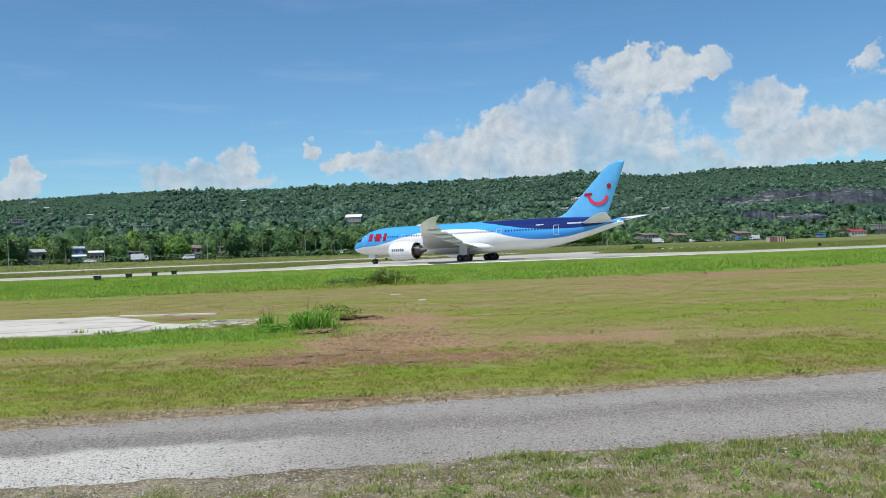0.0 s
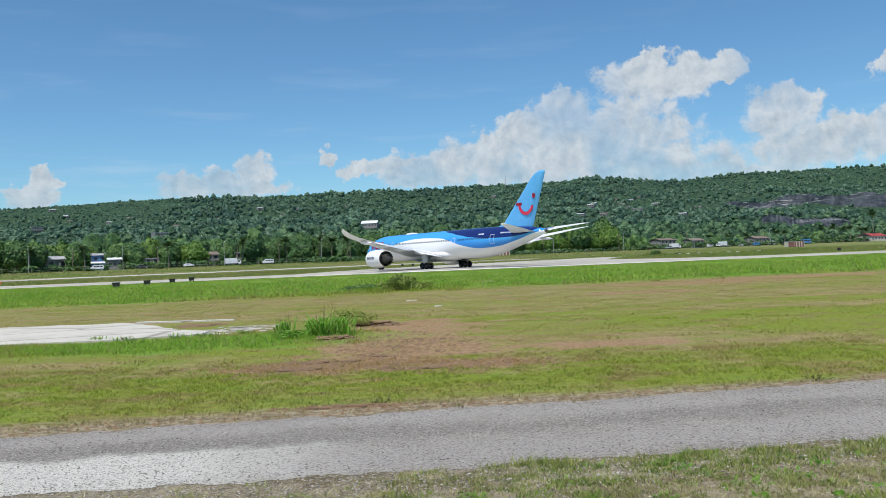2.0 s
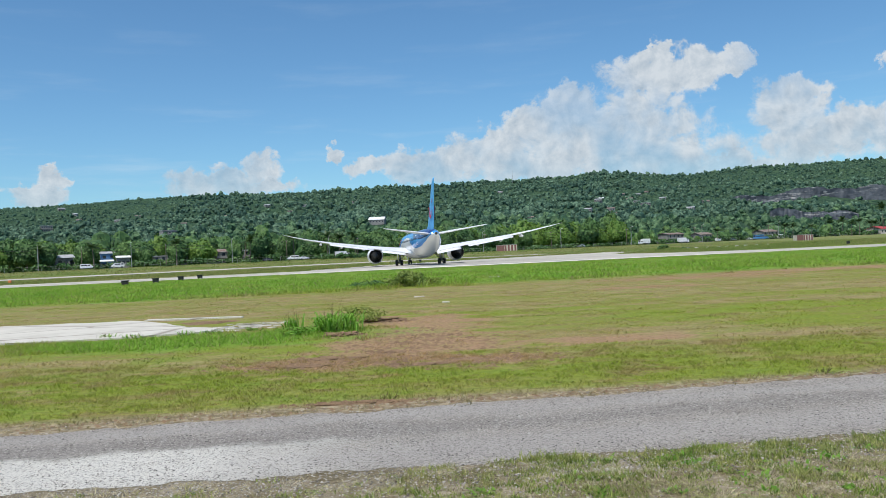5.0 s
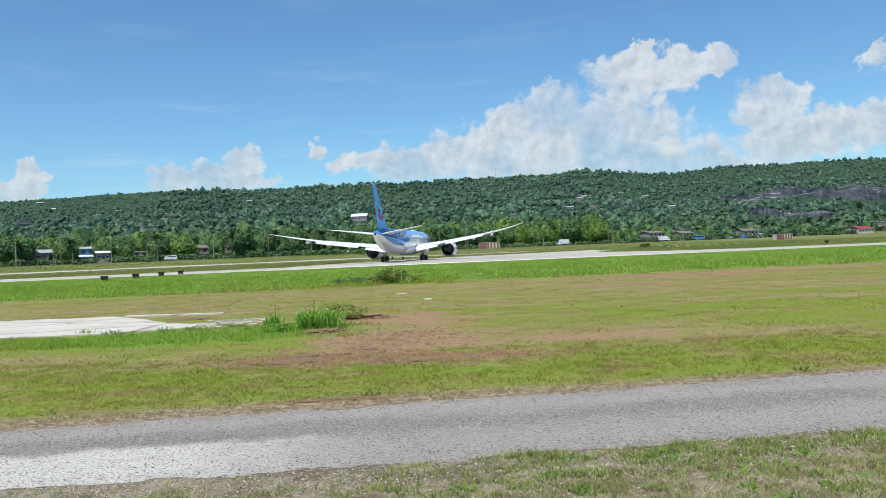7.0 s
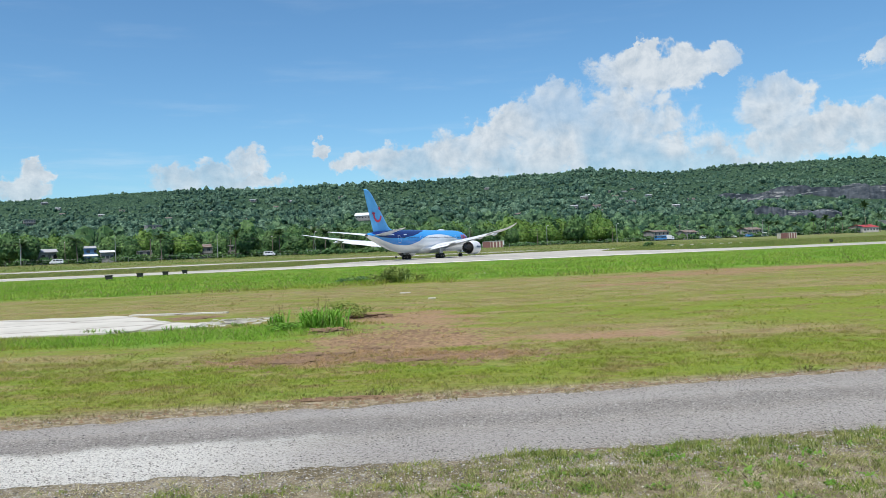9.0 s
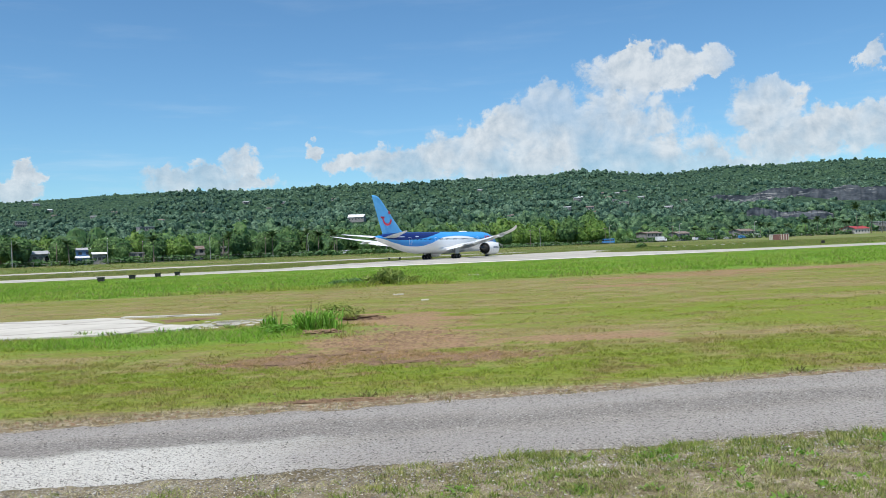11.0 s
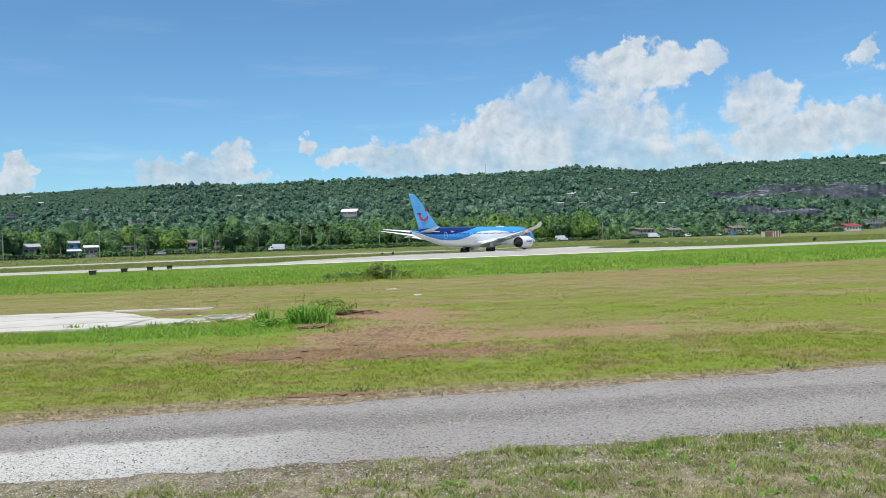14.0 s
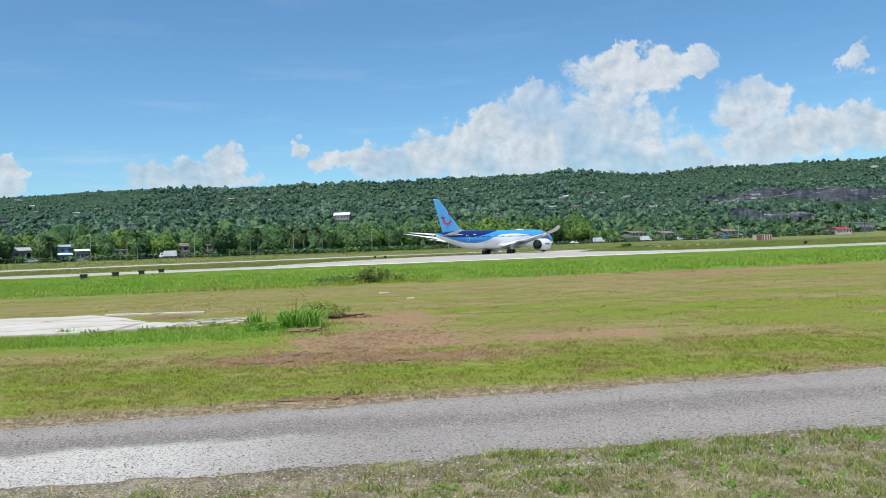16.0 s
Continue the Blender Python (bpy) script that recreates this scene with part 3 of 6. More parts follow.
def land(x, y):
    z = hill(x, y)
    r, az = np.hypot(x, y), np.degrees(np.arctan2(x, y))
    for aa, rc, f, t in BRINK:
        inside = (az > aa[0]) & (az < aa[-1])
        c = np.interp(az, aa, rc)
        top = H + c * np.tan(np.radians(np.interp(az, aa, t)))
        z = np.where(inside & (r > c + 12), np.maximum(z, top), z)
    return z


def make_ground():
    az = np.unique(np.concatenate([np.arange(-40, 40.01, 0.4), np.arange(-180, 181, 10.0)]))
    rr = np.concatenate([np.geomspace(2.5, 150, 52), np.arange(156, 480, 6), np.arange(480, 1700, 9), np.geomspace(1720, 4600, 14)])
    A, R = np.meshgrid(np.radians(az), rr)
    X, Y = R * np.sin(A), R * np.cos(A)
    Z = land(X, Y)
    Z = np.where(R > 2600, Z * 0.35, Z)
    n = len(az)
    verts = np.stack([X, Y, Z], -1).reshape(-1, 3)
    i, j = np.meshgrid(np.arange(len(rr) - 1), np.arange(n - 1), indexing="ij")
    q = (i * n + j).ravel()
    faces = np.stack([q, q + 1, q + n + 1, q + n], -1)
    c = len(verts)
    verts = np.vstack([verts, [[0, 0, 0]]])
    fan = np.array([[c, k + 1, k, k] for k in range(n - 1)])
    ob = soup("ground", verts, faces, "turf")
    cap = soup("ground", np.array([[math.sin(a) * 2.55, math.cos(a) * 2.55, -0.002] for a in np.linspace(0, 2 * math.pi, 24, endpoint=False)]), np.arange(24).reshape(1, 24)[:, ::-1], "turf", ob)
    cap.name = "trodden_turf"
    for f in ob.data.polygons:
        f.use_smooth = True
    tagged(ob, "mown airfield turf with dry patches rising to a green hill", "ground", kind="structure")


make_ground()


def ribbon(name, label, pts_a, pts_b, mat, lift, steps=1, kind="structure", category="pavement", ragged=0.0, cross=1, seed=5):
    """a sheet between two polylines, laid on the land"""
    def dense(pts):
        pts = np.array(pts, float)
        return np.array([np.interp(np.linspace(0, len(pts) - 1, (len(pts) - 1) * steps + 1), range(len(pts)), pts[:, k]) for k in (0, 1)]).T
    a, b = dense(pts_a), dense(pts_b)
    if ragged:
        for e, sd in ((a, seed), (b, seed + 1)):
            e[:, 1] += ragged * (lattice(e[:, 0], e[:, 0] * 0, 1.1, sd) + 0.7 * lattice(e[:, 0], e[:, 0] * 0, 0.33, sd + 7) + 0.4 * lattice(e[:, 0], e[:, 0] * 0, 0.12, sd + 9))
    rows = [a + (b - a) * k / cross for k in range(cross + 1)]
    P = np.stack(rows, 1).reshape(-1, 2)
    z = land(P[:, 0], P[:, 1]) + lift
    n, w = len(a), cross + 1
    i, j = np.meshgrid(np.arange(n - 1), np.arange(cross), indexing="ij")
    q = (i * w + j).ravel()
    ob = soup(name, np.column_stack([P, z]), np.stack([q, q + w, q + w + 1, q + 1], -1), mat)
    return tagged(ob, label, category, kind=kind)


ribbon("service_road", "grey gravel service road with pale worn limestone patches", [(-60, 1.2), (-4.0, 7.25), (0, 7.72), (4.5, 8.2), (60, 14.4)],
       [(-60, 2.0), (-5.4, 10.0), (0.1, 10.75), (6.5, 11.65), (60, 19.0)], "gravel", 0.004, steps=420, category="road", ragged=0.09)
ribbon("runway", "pale worn concrete runway", [(-500, 129.5), (-60, 131), (70, 132), (140, 134), (500, 150)], [(-500, 176), (-60, 166), (-30, 164), (140, 163), (500, 172)], "concrete", 0.03, steps=8, category="runway")
ribbon("turning_pad", "broad pale concrete turning pad beside the runway", [(-33, 163.5), (-24, 205), (-10, 238), (14, 268), (45, 300), (76, 330)], [(62, 163.5), (50, 182), (42, 222), (52, 255), (67, 292), (80, 326)], "concrete", 0.034, steps=6)
ribbon("runway_shoulder", "bright pale concrete shoulder along the runway edge", [(-36, 131.6), (0, 131.9), (44, 132.4)], [(-30, 134.5), (0, 139.5), (44, 137)], "pale_concrete", 0.05, steps=10)
ribbon("pad_edge_line", "pale line along the far edge of the turning pad", [(-32, 170), (-24, 205), (-10, 238), (14, 268), (45, 300), (75, 329)], [(-31, 168), (-22.5, 204), (-8.5, 236), (16, 266), (47, 297.5), (77, 326)], "pale_concrete", 0.055, steps=8)
U = lambda s, u: (s * ROAD_DX + u * ROAD_DY, ROAD_Y0 + s * ROAD_DY - u * ROAD_DX)
ribbon("perimeter_track", "pale dusty track along the foot of the bank", [U(-420, 60), U(-60, 60), U(10, 66)], [U(-420, 53), U(-60, 53), U(10, 58)], "concrete", 0.07, steps=60, cross=4)
ribbon("town_road", "grey asphalt road on the bank behind the airfield", [U(-520, 4), U(520, 4)], [U(-520, -8), U(520, -8)], "asphalt", 0.12, steps=60, category="road", cross=2)


def make_slab():
    g = np.random.RandomState(8)
    plates = [([(-46, 24.0), (-20, 23.2), (-14, 23.0), (-10.2, 23.05), (-8.4, 23.7), (-7.6, 24.3)], [(-46, 32), (-20, 31.2), (-16.5, 30.7), (-12.6, 30.5), (-10.8, 28.6), (-9.2, 26.4), (-7.7, 25.0)]),
              ([(-12.2, 30.55), (-10.2, 30.25), (-8.3, 30.1)], [(-12.2, 31.0), (-10.2, 30.75), (-8.3, 30.35)])]
    for _ in range(44):
        x, y = -7.9 + 2.4 * g.uniform() ** 1.4, g.uniform(24.3, 27.0)
        w, d = g.uniform(0.06, 0.30), g.uniform(0.06, 0.2)
        plates.append(([(x - w, y - d), (x, y - d * 1.2), (x + w, y - d * 0.6)], [(x - w, y + d * 0.7), (x, y + d), (x + w, y + d * 0.8)]))
    for k, (lo, hi) in enumerate(plates):
        slab_plate(g, lo, hi, k)


def slab_plate(g, lo, hi, k):
    pts = []
    small = k > 1
    for line in (lo, hi[::-1]):
        P = np.array(line)
        t = np.linspace(0, len(P) - 1, 8 if small else 90)
        q = np.column_stack([np.interp(t, range(len(P)), P[:, 0]), np.interp(t, range(len(P)), P[:, 1])])
        q[:, 1] += (0.0 if small else 0.16 if k == 0 else 0.06) * (lattice(q[:, 0], q[:, 1], 0.8, 21) + g.uniform(-0.4, 0.4, len(q)))
        pts += q.tolist()
    bm = B()
    f = bm.faces.new([bm.verts.new((x, y, 0.018 if small else 0.05)) for x, y in pts])
    e = bmesh.ops.extrude_face_region(bm, geom=[f])
    bmesh.ops.translate(bm, vec=(0, 0, -0.08), verts=[v for v in e["geom"] if isinstance(v, bmesh.types.BMVert)])
    bmesh.ops.recalc_face_normals(bm, faces=bm.faces[:])
    bmesh.ops.triangulate(bm, faces=bm.faces[:])
    ob = part("limestone_slab" if not small else "limestone_fragment", bm, "slab")
    if small:
        tagged(ob, "broken fragment of white limestone slab", "stone", group="fragments of the broken slab")
    else:
        tagged(ob, "cracked white limestone slab in the grass", "pavement", kind="structure")


make_slab()


def make_quarry():
    for aa, rc, f, t in BRINK:
        az = np.linspace(aa[0], aa[-1], 260)
        c = np.interp(az, aa, rc)
        c = c - 1.0 - 3 * np.abs(lattice(az, az * 0, 0.6, 31)) - 1.2 * lattice(az, az * 0, 0.12, 32)
        foot = hill(c * np.sin(np.radians(az)), c * np.cos(np.radians(az))) - 2
        top = H + np.interp(az, aa, rc) * np.tan(np.radians(np.interp(az, aa, t))) + 0.6
        rows = []
        for k in range(9):
            w = k / 8
            rk = c + w * 4 - 1 + 1.0 * lattice(az * 9, az * 0 + k * 1.3, 1.0, 33)
            rows.append(np.stack([rk * np.sin(np.radians(az)), rk * np.cos(np.radians(az)), foot + (top - foot) * w], -1))
        V = np.stack(rows, 1).reshape(-1, 3)
        i, j = np.meshgrid(np.arange(len(az) - 1), np.arange(8), indexing="ij")
        q = (i * 9 + j).ravel()
        ob = soup("quarry_face", V, np.stack([q, q + 9, q + 10, q + 1], -1), "rock")
        tagged(ob, "grey weathered rock face of an old hillside quarry", "cliff", kind="structure")


make_quarry()


# ---- woods ----
def crown_quads(g, n, lobes, leaf, flat=0.75):
    """n leaf clumps on a crown of several lobes, radius about 1, foot at z = 0"""
    C = np.column_stack([g.uniform(-0.55, 0.55, lobes), g.uniform(-0.55, 0.55, lobes), g.uniform(0.5, 1.25, lobes)])
    Rr = g.uniform(0.38, 0.68, lobes)
    k = g.randint(0, lobes, n)
    d = g.normal(size=(n, 3))
    d /= np.linalg.norm(d, axis=1)[:, None]
    d[:, 2] = np.where(d[:, 2] < -0.35, -d[:, 2], d[:, 2])
    P = C[k] + d * (Rr[k] * g.uniform(0.72, 1.06, n))[:, None] * [1, 1, flat]
    nrm = d + g.normal(size=(n, 3)) * 0.55
    nrm /= np.linalg.norm(nrm, axis=1)[:, None]
    t = np.cross(nrm, g.normal(size=(n, 3)))
    t /= np.linalg.norm(t, axis=1)[:, None]
    b = np.cross(nrm, t)
    s = (leaf * g.uniform(0.6, 1.4, n))[:, None]
    q = np.stack([P - t * s - b * s * 0.5, P + t * s * 0.3 - b * s, P + t * s + b * s * 0.5, P - t * s * 0.3 + b * s], 1)
    return q                                        # n, 4, 3


def dome_crown(g, n, lobes, leaf, nu=10, nv=4):
    """a domed crown, radius about 1: a broken surface of nu by nv clumps over several rounded lobes, and n loose leaf clumps on it"""
    a = np.arange(lobes) * 2.4 + g.uniform(-0.5, 0.5, lobes)
    e = np.radians(g.uniform(0, 85, lobes))
    L = np.column_stack([np.cos(a) * np.cos(e), np.sin(a) * np.cos(e), np.sin(e)]) * g.uniform(0.40, 0.66, (lobes, 1))
    Rr = g.uniform(0.28, 0.50, lobes)

    def reach(d):
        dl = d @ L.T
        disc = dl ** 2 - (L ** 2).sum(1)[None] + Rr[None] ** 2
        return np.maximum(np.where(disc > 0, dl + np.sqrt(np.maximum(disc, 0)), 0).max(axis=1), 0.46)

    U_, V_ = np.meshgrid(np.arange(nu) * 2 * math.pi / nu, np.radians(np.linspace(-28, 84, nv + 1)), indexing="ij")
    U_, V_ = U_ + g.uniform(-0.3, 0.3, U_.shape) * 2 * math.pi / nu, V_ + g.uniform(-0.3, 0.3, V_.shape) * 1.9 / nv
    d = np.stack([np.cos(U_) * np.cos(V_), np.sin(U_) * np.cos(V_), np.sin(V_)], -1).reshape(-1, 3)
    S = (d * (reach(d) * g.uniform(0.88, 1.1, len(d)))[:, None] + [0, 0, 0.5]).reshape(nu, nv + 1, 3)
    W = np.roll(S, -1, axis=0)
    q = np.stack([S[:, :-1], W[:, :-1], W[:, 1:], S[:, 1:]], 2).reshape(-1, 4, 3)
    cap = np.stack([S[k % nu, -1] for k in range(0, nu, max(1, nu // 4))][:4])[None]
    d = g.normal(size=(n, 3))
    d[:, 2] = np.abs(d[:, 2]) - 0.35
    d /= np.linalg.norm(d, axis=1)[:, None]
    P = d * (reach(d) * g.uniform(0.98, 1.14, n))[:, None] + [0, 0, 0.5]
    nrm = d + g.normal(size=(n, 3)) * 0.5
    nrm /= np.linalg.norm(nrm, axis=1)[:, None]
    t = np.cross(nrm, g.normal(size=(n, 3)))
    t /= np.linalg.norm(t, axis=1)[:, None]
    b = np.cross(nrm, t)
    s = (leaf * g.uniform(0.6, 1.45, n))[:, None]
    loose = np.stack([P - t * s - b * s * 0.6, P + t * s * 0.7 - b * s, P + t * s + b * s * 0.5, P - t * s * 0.5 + b * s], 1)
    return np.concatenate([q, cap, loose])


def hill_spot(a, e):
    rr = np.arange(480.0, 1700, 5)
    x, y = rr * math.sin(radians(a)), rr * math.cos(radians(a))
    k = int(np.argmax(np.degrees(np.arctan2(land(x, y) - H, rr)) > e))
    return x[k], y[k]


def plant_woods():
    """the continuous wood over the hill"""
    g = np.random.RandomState(11)
    kinds = ([dome_crown(g, 8, 6, 0.15, 8, 4) for _ in range(12)], [dome_crown(g, 20, 8, 0.12, 10, 5) for _ in range(9)], [dome_crown(g, 44, 11, 0.09, 12, 7) for _ in range(7)])
    n = 13600
    az = g.uniform(-33, 33, n)
    r = np.sqrt(g.uniform(390 ** 2, 1720 ** 2, n))
    az, r = np.concatenate([az, g.uniform(-33, 33, 1500)]), np.concatenate([r, g.uniform(410, 700, 1500)])
    x, y = r * np.sin(np.radians(az)), r * np.cos(np.radians(az))
    u = road_side(x, y)
    keep = (u < -34)
    # small openings round the hillside houses
    keep &= ~((lattice(x, y, 45, 17) > 0.78) & (u < -150) & (u > -900) & (az < 16))
    hx, hy = hill_spot(-5.77, 2.3)
    keep &= ~((np.abs(az + 5.77) < 0.75) & (np.abs(r - np.hypot(hx, hy) + 22) < 32))
    for aa, rc, f, t in BRINK:
        c = np.interp(az, aa, rc)
        keep &= ~((az > aa[0]) & (az < aa[-1]) & (r > c - 46) & (r < c + 5)) | ((r < c - 6) & (g.uniform(size=len(r)) < 0.3))
    x, y, r, az, u = x[keep], y[keep], r[keep], az[keep], u[keep]
    z = land(x, y)
    m = len(x)
    size = g.uniform(3.0, 6.6, m) * np.where(az > 16, 0.74, 1.0) * (1 - 0.25 * np.clip((r - 850) / 650, 0, 1)) * np.where(g.uniform(size=m) < 0.12, 1.4, 1.0)
    size *= 1 - 0.35 * np.clip((-az - 14) / 6, 0, 1) * np.clip((r - 1050) / 300, 0, 1)
    size *= 1 + 0.32 * lattice(x, y, 75, 19)
    tall = size * g.uniform(0.85, 1.4, m)
    turn = g.uniform(0, 6.28, m)
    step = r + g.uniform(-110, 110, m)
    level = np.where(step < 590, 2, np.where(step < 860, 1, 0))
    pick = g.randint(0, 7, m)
    # leaf material turns bluer with distance, the haze being in its colour
    sheets = [("hillside_wood", "dense green tropical wood covering the upper hillside", "hazed_far_leaf"), ("slope_wood", "dense green wood on the lower slope", "hazed_slope_leaf"), ("foothill_wood", "dark green broad-leaved wood at the foot of the hill", "leaf")]
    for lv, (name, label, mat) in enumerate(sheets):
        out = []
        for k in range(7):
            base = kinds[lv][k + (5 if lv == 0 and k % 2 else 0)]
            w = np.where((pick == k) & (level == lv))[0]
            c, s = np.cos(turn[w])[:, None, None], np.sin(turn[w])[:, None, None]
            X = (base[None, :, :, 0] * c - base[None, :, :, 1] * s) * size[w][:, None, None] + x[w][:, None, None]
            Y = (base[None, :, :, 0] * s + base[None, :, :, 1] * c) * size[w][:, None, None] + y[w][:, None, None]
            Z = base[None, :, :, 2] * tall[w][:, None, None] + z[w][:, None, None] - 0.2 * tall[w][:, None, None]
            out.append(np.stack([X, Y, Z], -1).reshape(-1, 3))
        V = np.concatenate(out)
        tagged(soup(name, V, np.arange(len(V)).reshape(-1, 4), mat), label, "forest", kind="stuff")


plant_woods()


def make_understory():
    """low scrub that fills the gaps under the trees of the hill"""
    g = np.random.RandomState(13)
    az, rr = np.arange(-33, 33.01, 0.24), np.concatenate([np.arange(430, 900, 4.2), np.arange(900, 1690, 5.5)])
    A, R = np.meshgrid(np.radians(az), rr)
    A = A + np.radians(g.uniform(-0.1, 0.1, A.shape))
    R = R + g.uniform(-1.8, 1.8, A.shape)
    X, Y = R * np.sin(A), R * np.cos(A)
    lump = lattice(X, Y, 7.0, 51) + 0.7 * lattice(X, Y, 15.0, 52) + g.uniform(-0.7, 0.7, X.shape)
    Z = land(X, Y) + 0.3 + 1.0 * np.clip(lump + 0.5, -0.4, 2.2)
    open_ = road_side(X, Y) > -44
    for aa, rc, f, t in BRINK:
        c, d = np.interp(np.degrees(A), aa, rc), np.degrees(A)
        open_ |= (d > aa[0]) & (d < aa[-1]) & (R > c - 14) & (R < c + 14)
    n = len(az)
    i, j = np.meshgrid(np.arange(len(rr) - 1), np.arange(n - 1), indexing="ij")
    ok = ~(open_[:-1, :-1] | open_[1:, :-1] | open_[:-1, 1:] | open_[1:, 1:])
    q = (i * n + j)[ok]
    ob = soup("hillside_scrub", np.stack([X, Y, Z], -1).reshape(-1, 3), np.stack([q, q + 1, q + n + 1, q + n], -1), "shaded_scrub_leaf")
    tagged(ob, "low green scrub under the trees of the hill", "scrub", kind="stuff")


make_understory()


def make_tree(g, mat, n=560, lobes=13, leaf=0.066):
    t = thing("tree", "broad-leaved green tree beside the town road", "tree", group="trees along the town road")
    bm = B()
    lean = Vector((g.uniform(-0.08, 0.08), g.uniform(-0.08, 0.08), 0.62))
    tube(bm, (0, 0, -0.05), lean, 0.05, 0.032, 7)
    for k in range(5):
        a = k * 1.26 + g.uniform(0, 0.6)
        st = lean * g.uniform(0.6, 0.98)
        tube(bm, st, st + Vector((math.cos(a) * 0.42, math.sin(a) * 0.42, g.uniform(0.2, 0.5))), 0.025, 0.008, 5)
    part("trunk", bm, "bark", t)
    q = dome_crown(g, n, lobes, leaf, 20, 10).reshape(-1, 3) * [0.95, 0.95, 1.12] + [0, 0, 0.12]
    soup("crown", q, np.arange(len(q)).reshape(-1, 4), mat, t)
    return t


def make_palm(g):
    t = thing("palm_tree", "tall coconut palm with drooping green fronds", "palm tree", group="palms beside the airfield")
    bm = B()
    p = Vector((0, 0, -0.2))
    bend = Vector((g.uniform(-0.5, 0.5), g.uniform(-0.5, 0.5), 0))
    for k in range(6):
        w = (k + 1) / 6
        q = bend * w * w + Vector((0, 0, 8.0 * w))
        tube(bm, p, q, 0.22 - 0.02 * k, 0.2 - 0.02 * k, 8)
        p = q
    part("trunk", bm, "bark", t)
    fm = None
    for k in range(20):
        a = k * 2.4 + g.uniform(-0.2, 0.2)
        up = g.uniform(-25, 55)
        pose_f = Matrix.Translation(p) @ pose(0, 0, 0, 0, 0, math.degrees(a)) @ pose(0, 0, 0, 0, -up)
        if fm is None:
            bm = B()
            spine = [Vector((3.4 * w, 0, 0.5 * math.sin(w * 2.2) - 1.5 * w * w * w)) for w in np.linspace(0, 1, 8)]
            for i in range(7):
                tube(bm, spine[i], spine[i + 1], 0.035, 0.03, 4, False)
                for sgn in (-1, 1):
                    for h in (0.0, 0.33, 0.66):
                        b0 = spine[i].lerp(spine[i + 1], h)
                        ln = 0.85 * math.sin(math.pi * min(0.96, (i + h) / 7 * 0.85 + 0.14))
                        tip = b0 + Vector((0.45 * ln, sgn * ln, -0.42 * ln))
                        bm.faces.new([bm.verts.new(v) for v in (b0 + Vector((-0.13, 0, 0)), b0 + Vector((0.16, 0, 0)), tip)])
            fm = part("frond", bm, "palm_leaf", t)
            fm.matrix_basis = pose_f
        else:
            again(fm, t, pose_f)
    return t


def at_road(s, u):
    x, y = U(s, u)
    return float(x), float(y), float(land(np.array([x]), np.array([y]))[0])


def spread(kinds, m):
    """place a stock thing: the first use takes the stock itself, later ones copies"""
    ob = kinds[0]
    if len(kinds) == 1:
        kinds.append(True)
        ob.matrix_basis = m
        return ob
    return copy_thing(ob, m @ Matrix.Diagonal((*[1 / c for c in ob.scale], 1)))


def scaled(x, y, z, turn, sx, sz):
    return pose(x, y, z, 0, 0, turn) @ Matrix.Diagonal((sx, sx, sz, 1))


